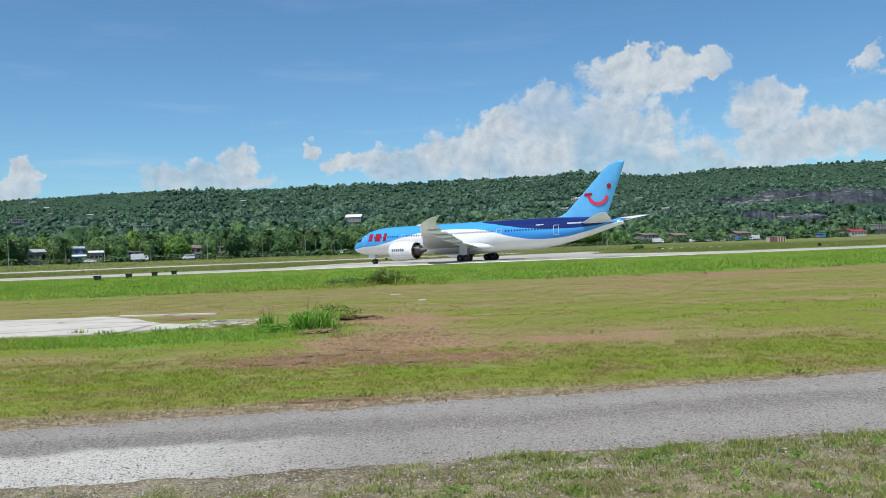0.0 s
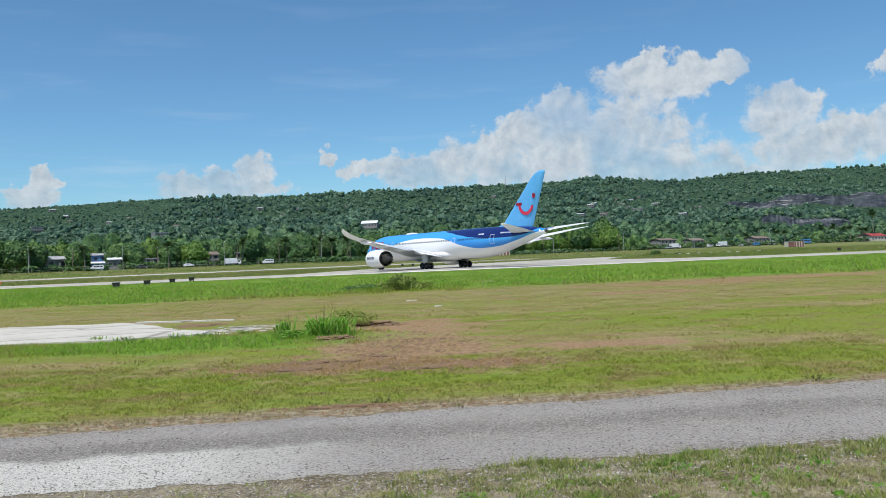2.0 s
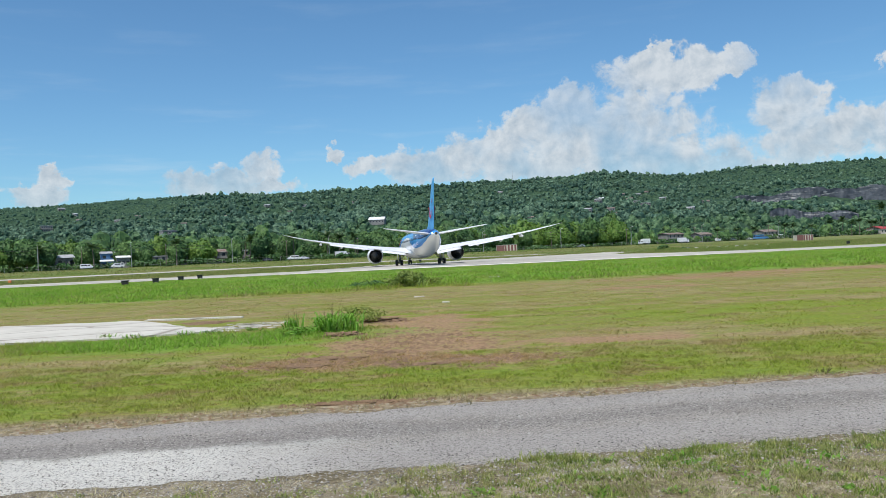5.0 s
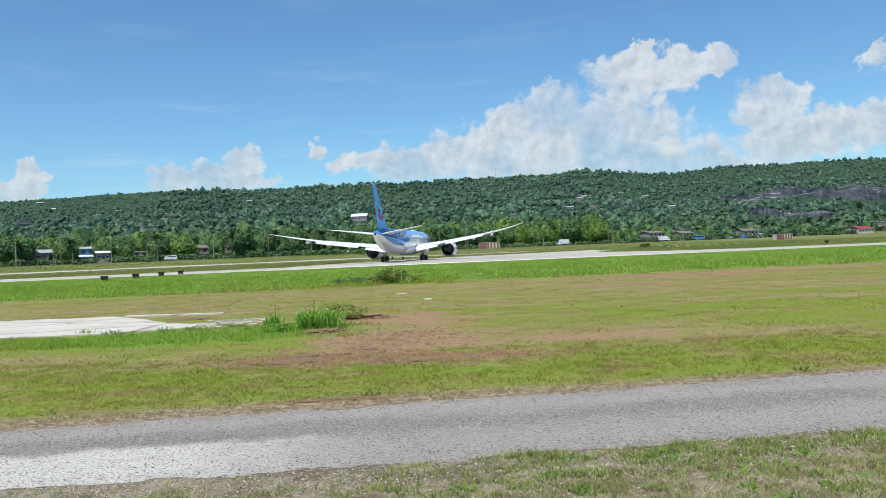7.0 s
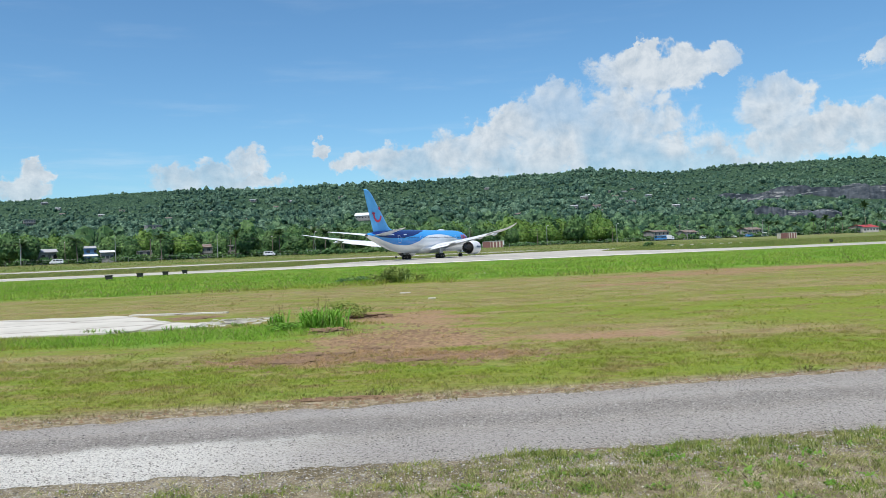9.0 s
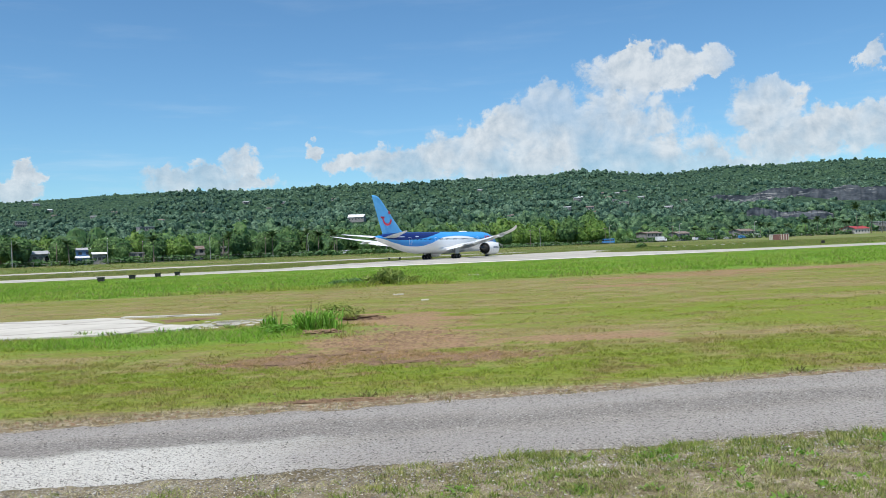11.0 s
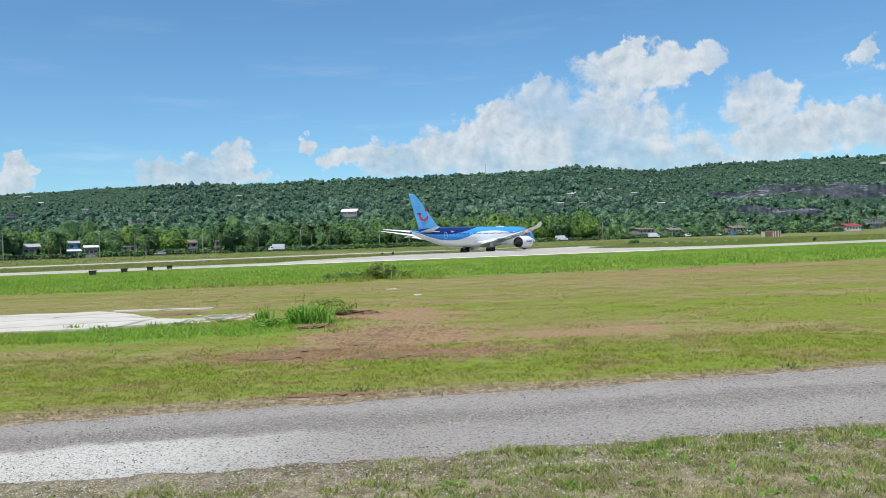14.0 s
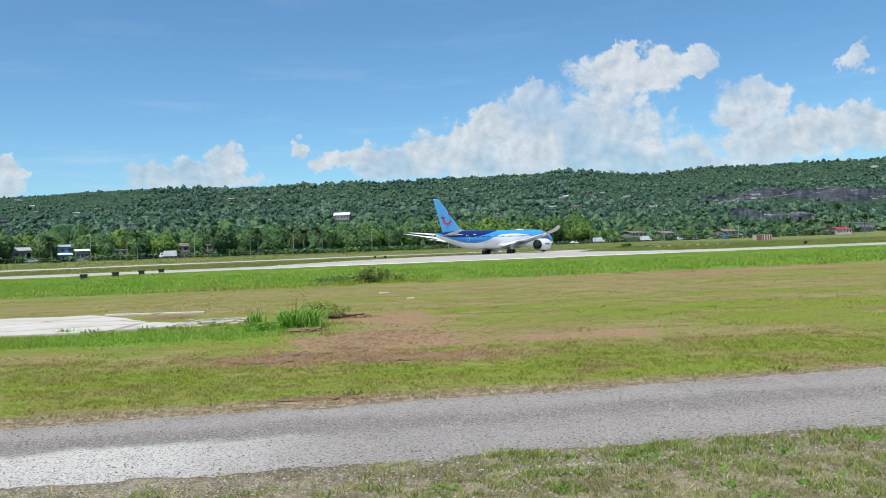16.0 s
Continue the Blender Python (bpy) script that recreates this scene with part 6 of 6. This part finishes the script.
def make_grass():
    g = np.random.RandomState(77)
    # verge on the camera's side of the service road
    p = wedge(g, 42000, 4.2, 9.5)
    edge = road_near(p[:, 0]) + 0.12 * lattice(p[:, 0], p[:, 1], 0.5, 61) - 0.1
    clump = 0.8 * lattice(p[:, 0], p[:, 1], 0.30, 62) + 0.9 * lattice(p[:, 0], p[:, 1], 0.10, 63)
    right = np.clip((p[:, 0] + 0.6) / 2.2, -0.25, 0.6)
    keep = (p[:, 1] < edge) & (clump + right > 0.10 + 0.6 * np.clip((p[:, 1] - edge + 0.35) / 0.35, 0, 1) * (p[:, 0] < 1.0))
    v = p[keep]
    blades("verge_grass", "tufted verge grass with dry stalks beside the road", g, v, 0.010, 0.036, 0.011, "verge_blade", 1.6, 5, 0.03, 0.16)
    q = p[(p[:, 1] < edge) & (g.uniform(size=len(p)) < np.where(p[:, 0] > -0.8, 0.8, 0.6))]
    blades("straw_litter", "cut straw and clippings lying on the verge", g, q, 0.006, 0.020, 0.010, "straw", 3.5, 4, 0.05, 0.2)
    s = v[g.uniform(size=len(v)) < 0.10]
    blades("dry_stalks", "thin dry straw stalks in the verge", g, s, 0.02, 0.08, 0.006, "dry_stem", 1.8, 2, 0.05)
    # leafy tufts that overhang the road edge
    k = 1100
    x = g.uniform(-1.2, 5.2, k)
    y = road_near(x) - 0.08 - 0.55 * g.uniform(size=k) ** 2
    x, y = x[np.abs(x) < 0.6 * y], y[np.abs(x) < 0.6 * y]
    d = lattice(x, y * 0, 0.45, 83) > np.where(x > 1.6, -0.6, 0.1)
    blades("edge_tufts", "leafy green tufts overhanging the gravel road edge", g, np.column_stack([x, y])[d], 0.02, 0.055, 0.011, "verge_blade", 1.3, 9, 0.05, 0.22)
    # fringe and mown belt beyond the road
    p = wedge(g, 52000, 10.0, 16.5, 1.3)
    d = p[:, 1] - road_far(p[:, 0]) - 0.25 * lattice(p[:, 0], p[:, 1], 0.6, 64)
    keep = (d > 0.0) & (g.uniform(size=len(d)) < np.clip(0.12 + d * 0.5, 0, 1))
    blades("mown_grass", "short green mown grass beyond the service road", g, p[keep], 0.010, 0.036, 0.019, lean=1.8, per=3, spread_r=0.05, cell=0.22)
    p = wedge(g, 60000, 16.5, 56, 1.0)
    bald = lattice(p[:, 0], p[:, 1] * 1.5, 2.5, 66)
    slab = (p[:, 0] < -7.5) & (p[:, 1] > 23.3) & (p[:, 1] < 30.8)
    for cx, cy, rx, ry in ((-1.2, 18.5, 2.0, 3.4), (-2.6, 15.6, 1.8, 0.9), (-1.2, 24.0, 1.6, 3.2), (3.0, 17.6, 2.4, 0.6)):
        slab |= (((p[:, 0] - cx) / rx) ** 2 + ((p[:, 1] - cy) / ry) ** 2 < 1) & (g.uniform(size=len(p)) < 0.75)
    blades("field_grass", "patchy dry and green field grass", g, p[((bald > -0.35) | (g.uniform(size=len(bald)) < 0.45)) & ~slab], 0.008, 0.034, 0.036, lean=2.6, per=3, spread_r=0.12, cell=0.7)
    p = wedge(g, 47000, 50, 129.5, 1.0)
    p = p[p[:, 1] - 0.11 * p[:, 0] > 52.5 + 3.5 * lattice(p[:, 0], p[:, 1], 5.0, 71) + 2.0 * lattice(p[:, 0], p[:, 1], 1.2, 72)]
    low = p[:, 1] > 92
    blades("short_runway_grass", "short green grass along the runway edge", g, p[low], 0.02, 0.10, 0.12, lean=1.6, per=3, spread_r=0.25, cell=3.0)
    p = p[~low]
    blades("tall_grass", "tall bright green grass before the runway", g, p, 0.05, 0.20, 0.10, lean=1.4, per=3, spread_r=0.22, cell=2.2)
    # straw and grass on the bank and beyond the runway
    p = wedge(g, 60000, 172, 420, 1.0)
    u = road_side(p[:, 0], p[:, 1])
    paved = ((p[:, 1] < 331) & (p[:, 0] > np.interp(p[:, 1], (163, 205, 238, 268, 300, 330), (-33, -24, -10, 14, 45, 76)) - 1) & (p[:, 0] < np.interp(p[:, 1], (163, 182, 222, 255, 292, 326), (62, 50, 42, 52, 67, 80)) + 1)) | ((u > 51) & (u < 62) & (p[:, 0] < 5))
    p = p[(u > 5) & ~paved]
    ob = blades("bank_grass", "rough straw-coloured grass on the bank", g, p, 0.1, 0.45, 0.30, lean=1.0, per=2, spread_r=0.5)
    co = np.empty(len(ob.data.vertices) * 3, np.float32)
    ob.data.vertices.foreach_get("co", co)
    co = co.reshape(-1, 3)
    co[:, 2] += land(co[:, 0], co[:, 1])
    ob.data.vertices.foreach_set("co", co.ravel())
    # rank growth round the slab
    q = np.column_stack([g.uniform(-14, -1.8, 5200), g.uniform(19.6, 25.5, 5200)])
    k = 1 - ((q[:, 0] + 7) / 7) ** 2 - ((q[:, 1] - 21.6) / 2.3) ** 2 + 0.7 * lattice(q[:, 0], q[:, 1], 0.8, 67)
    k = (k > 0.25) & ~((q[:, 0] < -7.2) & (q[:, 1] > 23.0))
    blades("rank_grass", "rank green weeds beside the limestone slab", g, q[k], 0.04, 0.15, 0.03, "blade", 1.6, 3, 0.10)


make_grass()


def make_gravel():
    g = np.random.RandomState(91)
    n = 62000
    x = g.uniform(-6.5, 7.5, n)
    lo, hi = road_near(x), road_far(x)
    w = g.uniform(-0.28, 1.0, n)
    w = np.where(g.uniform(size=n) < 0.22, g.uniform(-0.2, 0.12, n), w)
    w = np.where(g.uniform(size=n) < 0.05, g.uniform(0.9, 1.15, n), w)
    w = np.where((g.uniform(size=n) < np.where(x < 1.0, 0.34, 0.12)), g.uniform(-1.1, 0.0, n), w)
    y = lo + (hi - lo) * w
    keep = np.abs(x) < 0.62 * (y + 0.8)
    x, y = x[keep], y[keep]
    n = len(x)
    oct_v = np.array([(1, 0, 0), (-1, 0, 0), (0, 1, 0), (0, -1, 0), (0, 0, 1), (0, 0, -0.5)], float)
    oct_f = np.array([(0, 2, 4), (2, 1, 4), (1, 3, 4), (3, 0, 4)])
    r = 0.0035 + 0.012 * g.uniform(size=n) ** 3
    V = oct_v[None] * g.uniform(0.6, 1.3, (n, 6, 1)) * (r[:, None, None] * [1, 1, 0.6])
    a = g.uniform(0, 6.28, n)[:, None]
    X = V[:, :, 0] * np.cos(a) - V[:, :, 1] * np.sin(a) + x[:, None]
    Y = V[:, :, 0] * np.sin(a) + V[:, :, 1] * np.cos(a) + y[:, None]
    V = np.stack([X, Y, V[:, :, 2] + 0.006], -1).reshape(-1, 3)
    F = (oct_f[None] + 6 * np.arange(n)[:, None, None]).reshape(-1, 3)
    tagged(soup("loose_gravel", V, F, "stone"), "loose grey and white limestone chips on the road", "gravel", kind="stuff")


make_gravel()


def make_clods():
    """crumbs of turned earth over the bare patches"""
    g = np.random.RandomState(93)
    pts = []
    for cx, cy, rx, ry, m in ((-2.6, 15.6, 1.9, 0.9, 1100), (0.2, 15.1, 1.6, 0.8, 600), (-1.2, 18.6, 2.0, 3.2, 1300), (-2.7, 25.2, 1.0, 0.6, 420), (-3.2, 21.2, 0.7, 0.5, 60), (-1.5, 11.15, 1.0, 0.12, 300)):
        pts.append(np.column_stack([cx + g.normal(size=m) * rx * 0.5, cy + g.normal(size=m) * ry * 0.5]))
    fx = g.uniform(-7, 8, 1000)
    pts.append(np.column_stack([fx, road_far(fx) + 0.10 + 0.55 * g.uniform(size=1000) ** 1.4 * np.where(fx < 0.5, 1.0, 0.6)]))
    P = np.concatenate(pts)
    n = len(P)
    base = np.array([(1, 0, 0), (-1, 0, 0), (0, 1, 0), (0, -1, 0), (0, 0, 1), (0, 0, -0.5)], float)
    tri = np.array([(0, 2, 4), (2, 1, 4), (1, 3, 4), (3, 0, 4)])
    r = 0.010 + 0.045 * g.uniform(size=n) ** 3
    r[-1000:] *= 0.55
    V = base[None] * g.uniform(0.6, 1.4, (n, 6, 1)) * (r[:, None, None] * [1.6, 1, 0.7])
    V[:, :, :2] += P[:, None, :]
    F = (tri[None] + 6 * np.arange(n)[:, None, None]).reshape(-1, 3)
    tagged(soup("earth_crumbs", V.reshape(-1, 3), F, "soil"), "reddish brown crumbs of turned earth", "soil", kind="stuff")


make_clods()


def make_weed(name, label, g, n, wide, high, leaf, mat, droop=0.7):
    """arching leaf blades of three segments out of one foot"""
    t = thing(name, label, "plant")
    V, F = [], []
    for _ in range(n):
        a = g.uniform(0, 2 * math.pi)
        foot = np.array([g.normal() * wide * 0.3, g.normal() * wide * 0.3, -0.02])
        d = np.array([math.cos(a), math.sin(a), 0])
        side = np.array([-math.sin(a), math.cos(a), 0]) * leaf * g.uniform(0.6, 1.3)
        hh, rr = high * g.uniform(0.35, 1.0), wide * g.uniform(0.15, 0.6)
        c = [foot + d * rr * w + np.array([0, 0, hh * (1.6 * w - droop * w * w)]) for w in (0, 0.4, 0.75, 1.0)]
        k = len(V)
        for i, p in enumerate(c):
            s = side * (0.5, 1.0, 0.7, 0.08)[i]
            V += [p - s, p + s]
        F += [(k + 2 * i, k + 2 * i + 1, k + 2 * i + 3, k + 2 * i + 2) for i in range(3)]
    tagged(soup("foliage", np.array(V), np.array(F), mat, t), kind="stuff")
    if wide < 0.28:
        return t
    bm = B()
    for _ in range(14):
        f = Vector((g.normal() * wide * 0.25, g.normal() * wide * 0.25, 0))
        tube(bm, f, f + Vector((g.normal() * 0.15 * wide, g.normal() * 0.15 * wide, high * g.uniform(0.4, 0.9))), 0.006, 0.003, 4)
    tagged(part("dry_growth", bm, "dry_stem", t), kind="stuff")
    return t


def make_shrub(name, label, g, x, y, w, h, mat, n=620, leaf=0.055, lobes=8):
    """many small leaves on several lobes, with woody stems"""
    t = thing(name, label, "plant")
    q = crown_quads(g, n, lobes, leaf, 0.8).reshape(-1, 3) * [w, w, h]
    q[:, 2] = np.maximum(q[:, 2] - 0.42 * h, -0.02)
    tagged(soup("foliage", q, np.arange(len(q)).reshape(-1, 4), mat, t), kind="stuff")
    for k in range(6):
        bm = B()
        a = k * 1.05 + g.uniform(0, 0.5)
        tube(bm, (0, 0, -0.05), (math.cos(a) * w * 0.5, math.sin(a) * w * 0.5, h * g.uniform(0.7, 1.3)), 0.02 * w, 0.008 * w, 5)
        part("stem", bm, "dry_stem", t)
    return place(t, x, y)


def make_weeds():
    g = np.random.RandomState(55)
    make_shrub("weed_bush", "bright green leafy bush beside the slab", g, -3.7, 22.6, 0.5, 0.30, "reed", 620, 0.06)
    place(make_weed("weed_clump", "bright green arching weeds beside the slab", g, 230, 1.0, 1.0, 0.022, "reed", 1.1), -3.6, 22.5)
    place(make_weed("tall_weed", "upright feathery green weed in the grass", g, 54, 0.45, 0.72, 0.018, "reed", 1.0), -5.0, 23.4)
    make_shrub("weed_bush", "olive straggling bush on turned soil", g, -2.85, 25.0, 0.5, 0.32, "olive_leaf", 420, 0.06)
    make_shrub("weed_bush", "olive straggling bush on turned soil", g, -3.5, 26.0, 0.7, 0.42, "olive_leaf", 520, 0.06)
    make_shrub("weed_bush", "low green bush beside the slab", g, -4.5, 22.0, 0.6, 0.2, "reed", 420, 0.07)
    make_shrub("thicket", "olive green thicket in the tall grass", g, -3.9, 54.5, 1.0, 0.85, "thicket_leaf", 900, 0.075, 9)
    make_shrub("thicket", "ragged green thicket in the tall grass", g, -3.0, 54.9, 0.8, 0.75, "thicket_leaf", 620, 0.08, 7)
    make_shrub("thicket", "low olive thicket in the tall grass", g, -2.1, 55.2, 0.9, 0.42, "olive_leaf", 420, 0.07)
    make_shrub("thicket", "low olive thicket in the tall grass", g, -4.7, 54.3, 0.7, 0.5, "thicket_leaf", 360, 0.08)
    make_shrub("thicket", "low dark green thicket in the tall grass", g, -6.4, 57.0, 0.9, 0.4, "leaf", 400, 0.07)
    make_shrub("thicket", "low dark green thicket in the tall grass", g, -7.3, 57.6, 0.8, 0.3, "leaf", 300, 0.07)
    place(make_weed("tall_weed", "tall arching weeds beside the thicket", g, 70, 2.4, 0.95, 0.03, "thicket_leaf", 1.1), -3.3, 54.1)
    for x, y in ((-10.6, 23.6), (-9.6, 23.3), (-7.4, 23.6), (-8.0, 23.1), (-6.3, 24.1)):
        place(make_weed("slab_weed", "small green weed growing at the slab edge", g, 40, 0.5, g.uniform(0.12, 0.24), 0.016, "reed"), x, y)
    for a, b in ((-20.1, 13), (-14.3, 12), (-24.4, 14), (-9.5, 13)):
        x, y = roadside_spot(a, -b)
        make_shrub("bank_bush", "low dark bush on the grass bank", g, x, y, 2.2, 0.9, "leaf", 260, 0.13)
    place(make_weed("grass_tuft", "dark tuft of coarse grass on the road edge", g, 60, 0.28, 0.12, 0.008, "olive_leaf"), -1.13, 11.35)
    place(make_weed("grass_tuft", "dark tuft of coarse grass on the road edge", g, 50, 0.28, 0.08, 0.010, "olive_leaf"), 5.3, 11.95)
    for k in range(60):
        x = g.uniform(-0.3, 4.4)
        y = road_near(x) - g.uniform(0.25, 2.4)
        if abs(x) < 0.58 * y:
            place(make_weed("leafy_weed", "small leafy green weed in the verge", g, 36, g.uniform(0.10, 0.26), g.uniform(0.03, 0.07), 0.012, "reed"), x, y)
    # turned soil along the dirt bank
    for k, (x, y, w, d, hh) in enumerate(((-9.0, 28.3, 1.6, 1.3, 0.03), (-2.7, 25.3, 1.5, 0.6, 0.12), (-3.2, 21.2, 0.9, 0.5, 0.1), (-2.7, 16.3, 1.4, 0.5, 0.035), (-3.2, 15.3, 1.2, 0.45, 0.03), (-1.6, 17.0, 0.8, 0.4, 0.03), (-0.8, 14.9, 1.3, 0.4, 0.03), (-1.3, 11.15, 0.75, 0.16, 0.04), (-1.9, 11.1, 0.4, 0.12, 0.03))):
        bm = B()
        bmesh.ops.create_icosphere(bm, subdivisions=4, radius=1.0)
        for v in bm.verts:
            q = 1 + 0.55 * noise.fractal(v.co * 2.3 + Vector((k * 7, 0, 0)), 0.8, 2.0, 4)
            v.co = Vector((v.co.x * w * 0.55 * q, v.co.y * d * 0.6 * q, max(-0.03, v.co.z * hh * q - 0.01)))
        place(tagged(part("soil_ridge", bm, "soil"), "low ridge of turned brown soil in the grass", "soil", group="ridges of turned soil"), x, y)
    # pale stone kerbs lying in the field
    for k, (x, y, l) in enumerate(((-2.1, 39.3, 0.5), (-0.7, 33.8, 0.32), (2.7, 66.0, 0.9))):
        bm = B()
        box(bm, -l / 2, -0.12, -0.03, l / 2, 0.12, 0.05, 0.025)
        place(tagged(part("kerb_stone", bm, "slab"), "pale stone kerb lying in the grass", "stone", group="kerb stones in the grass"), x, y, 8 - 7 * k)


make_weeds()


def make_edge_block():
    t = thing("edge_block", "pale concrete edge block standing in the grass", "edge marker", group="edge blocks beside the turning pad")
    bm = B()
    box(bm, -0.62, -0.2, -0.1, 0.62, 0.2, 0.42, 0.05)
    part("block", bm, "pale_concrete", t)
    bm = B()
    box(bm, -0.5, -0.14, 0.424, 0.5, 0.14, 0.5, 0.03)
    part("cap", bm, "cream", t, "yellowed cap")
    return t


def dress_the_wedge():
    """edge blocks and rank bushes in the grass between the turning pad and the runway"""
    g = np.random.RandomState(58)
    stock = [make_edge_block()]
    for k in range(9):
        x, y = 80.7 + 3.4 * k + g.uniform(-0.5, 0.5), 287.5 - 0.35 * k + g.uniform(-0.6, 0.6)
        spread(stock, pose(x, y, 0.0, 0, 0, g.uniform(-12, 12)))
    for x, y, w, h, m in ((74.5, 296, 2.6, 1.5, "leaf"), (78.0, 297, 2.2, 0.9, "thicket_leaf"), (71.8, 297, 1.6, 0.7, "thicket_leaf"), (83.5, 299, 2.4, 0.8, "leaf")):
        make_shrub("rank_bush", "dark rank bush in the grass beside the turning pad", g, x, y, w, h, m, 420, 0.10)
    blades("rank_wedge_grass", "rank olive grass between the turning pad and the runway", g, np.column_stack([g.uniform(58, 120, 9000), g.uniform(240, 300, 9000)]), 0.15, 0.55, 0.16, "thicket_leaf", 1.0, 1, 0.3, 5.0)


dress_the_wedge()


# ---- what moves ----
# seconds, x, y of the main gear, degrees of heading right of +y
TRACK = (
    (0.0, 8.15, 159.66, -54.98),
    (1.0, 3.15, 163.43, -45.42),
    (2.0, -1.39, 167.67, -35.99),
    (3.0, -5.03, 172.86, -26.82),
    (4.0, -7.60, 178.97, -17.84),
    (5.0, -9.22, 185.57, -8.87),
    (6.0, -9.89, 192.54, -0.05),
    (7.0, -9.63, 199.83, 8.43),
    (8.0, -8.43, 207.35, 16.31),
    (9.0, -6.32, 214.80, 23.15),
    (10.0, -3.34, 221.93, 28.58),
    (11.0, 0.34, 228.70, 32.71),
    (12.0, 4.51, 235.16, 35.76),
    (13.0, 8.99, 241.35, 37.96),
    (14.0, 13.69, 247.34, 39.51),
    (15.0, 18.54, 253.19, 40.64),
    (16.0, 23.46, 258.97, 41.56),)


def motions():
    walk(AIRLINER, [(t, pose(x, y, 0.035, 0, 0, -a)) for t, x, y, a in TRACK])
    P = np.array(TRACK)
    tt = np.linspace(0, 16, 161)
    xs, ys = np.interp(tt, P[:, 0], P[:, 1]), np.interp(tt, P[:, 0], P[:, 2])
    run = np.concatenate([[0], np.cumsum(np.hypot(np.diff(xs), np.diff(ys)))])
    for w, hub, r in WHEELS:
        walk(w, [(float(t), pose(*hub, -math.degrees(d / r))) for t, d in zip(tt, run)])
    for car, s, speed, u in TRAFFIC:
        rows = []
        for t in (0.0, 16.0):
            x, y = U(s + speed * t, u)
            z = float(np.clip(2.9 - 0.0025 * (x + 100), 2.0, 3.3)) + 0.13
            rows.append((t, pose(x, y, z, 0, 0, math.degrees(math.atan2(ROAD_DY, ROAD_DX)) + (0 if speed > 0 else 180))))
        walk(car, rows)


motions()
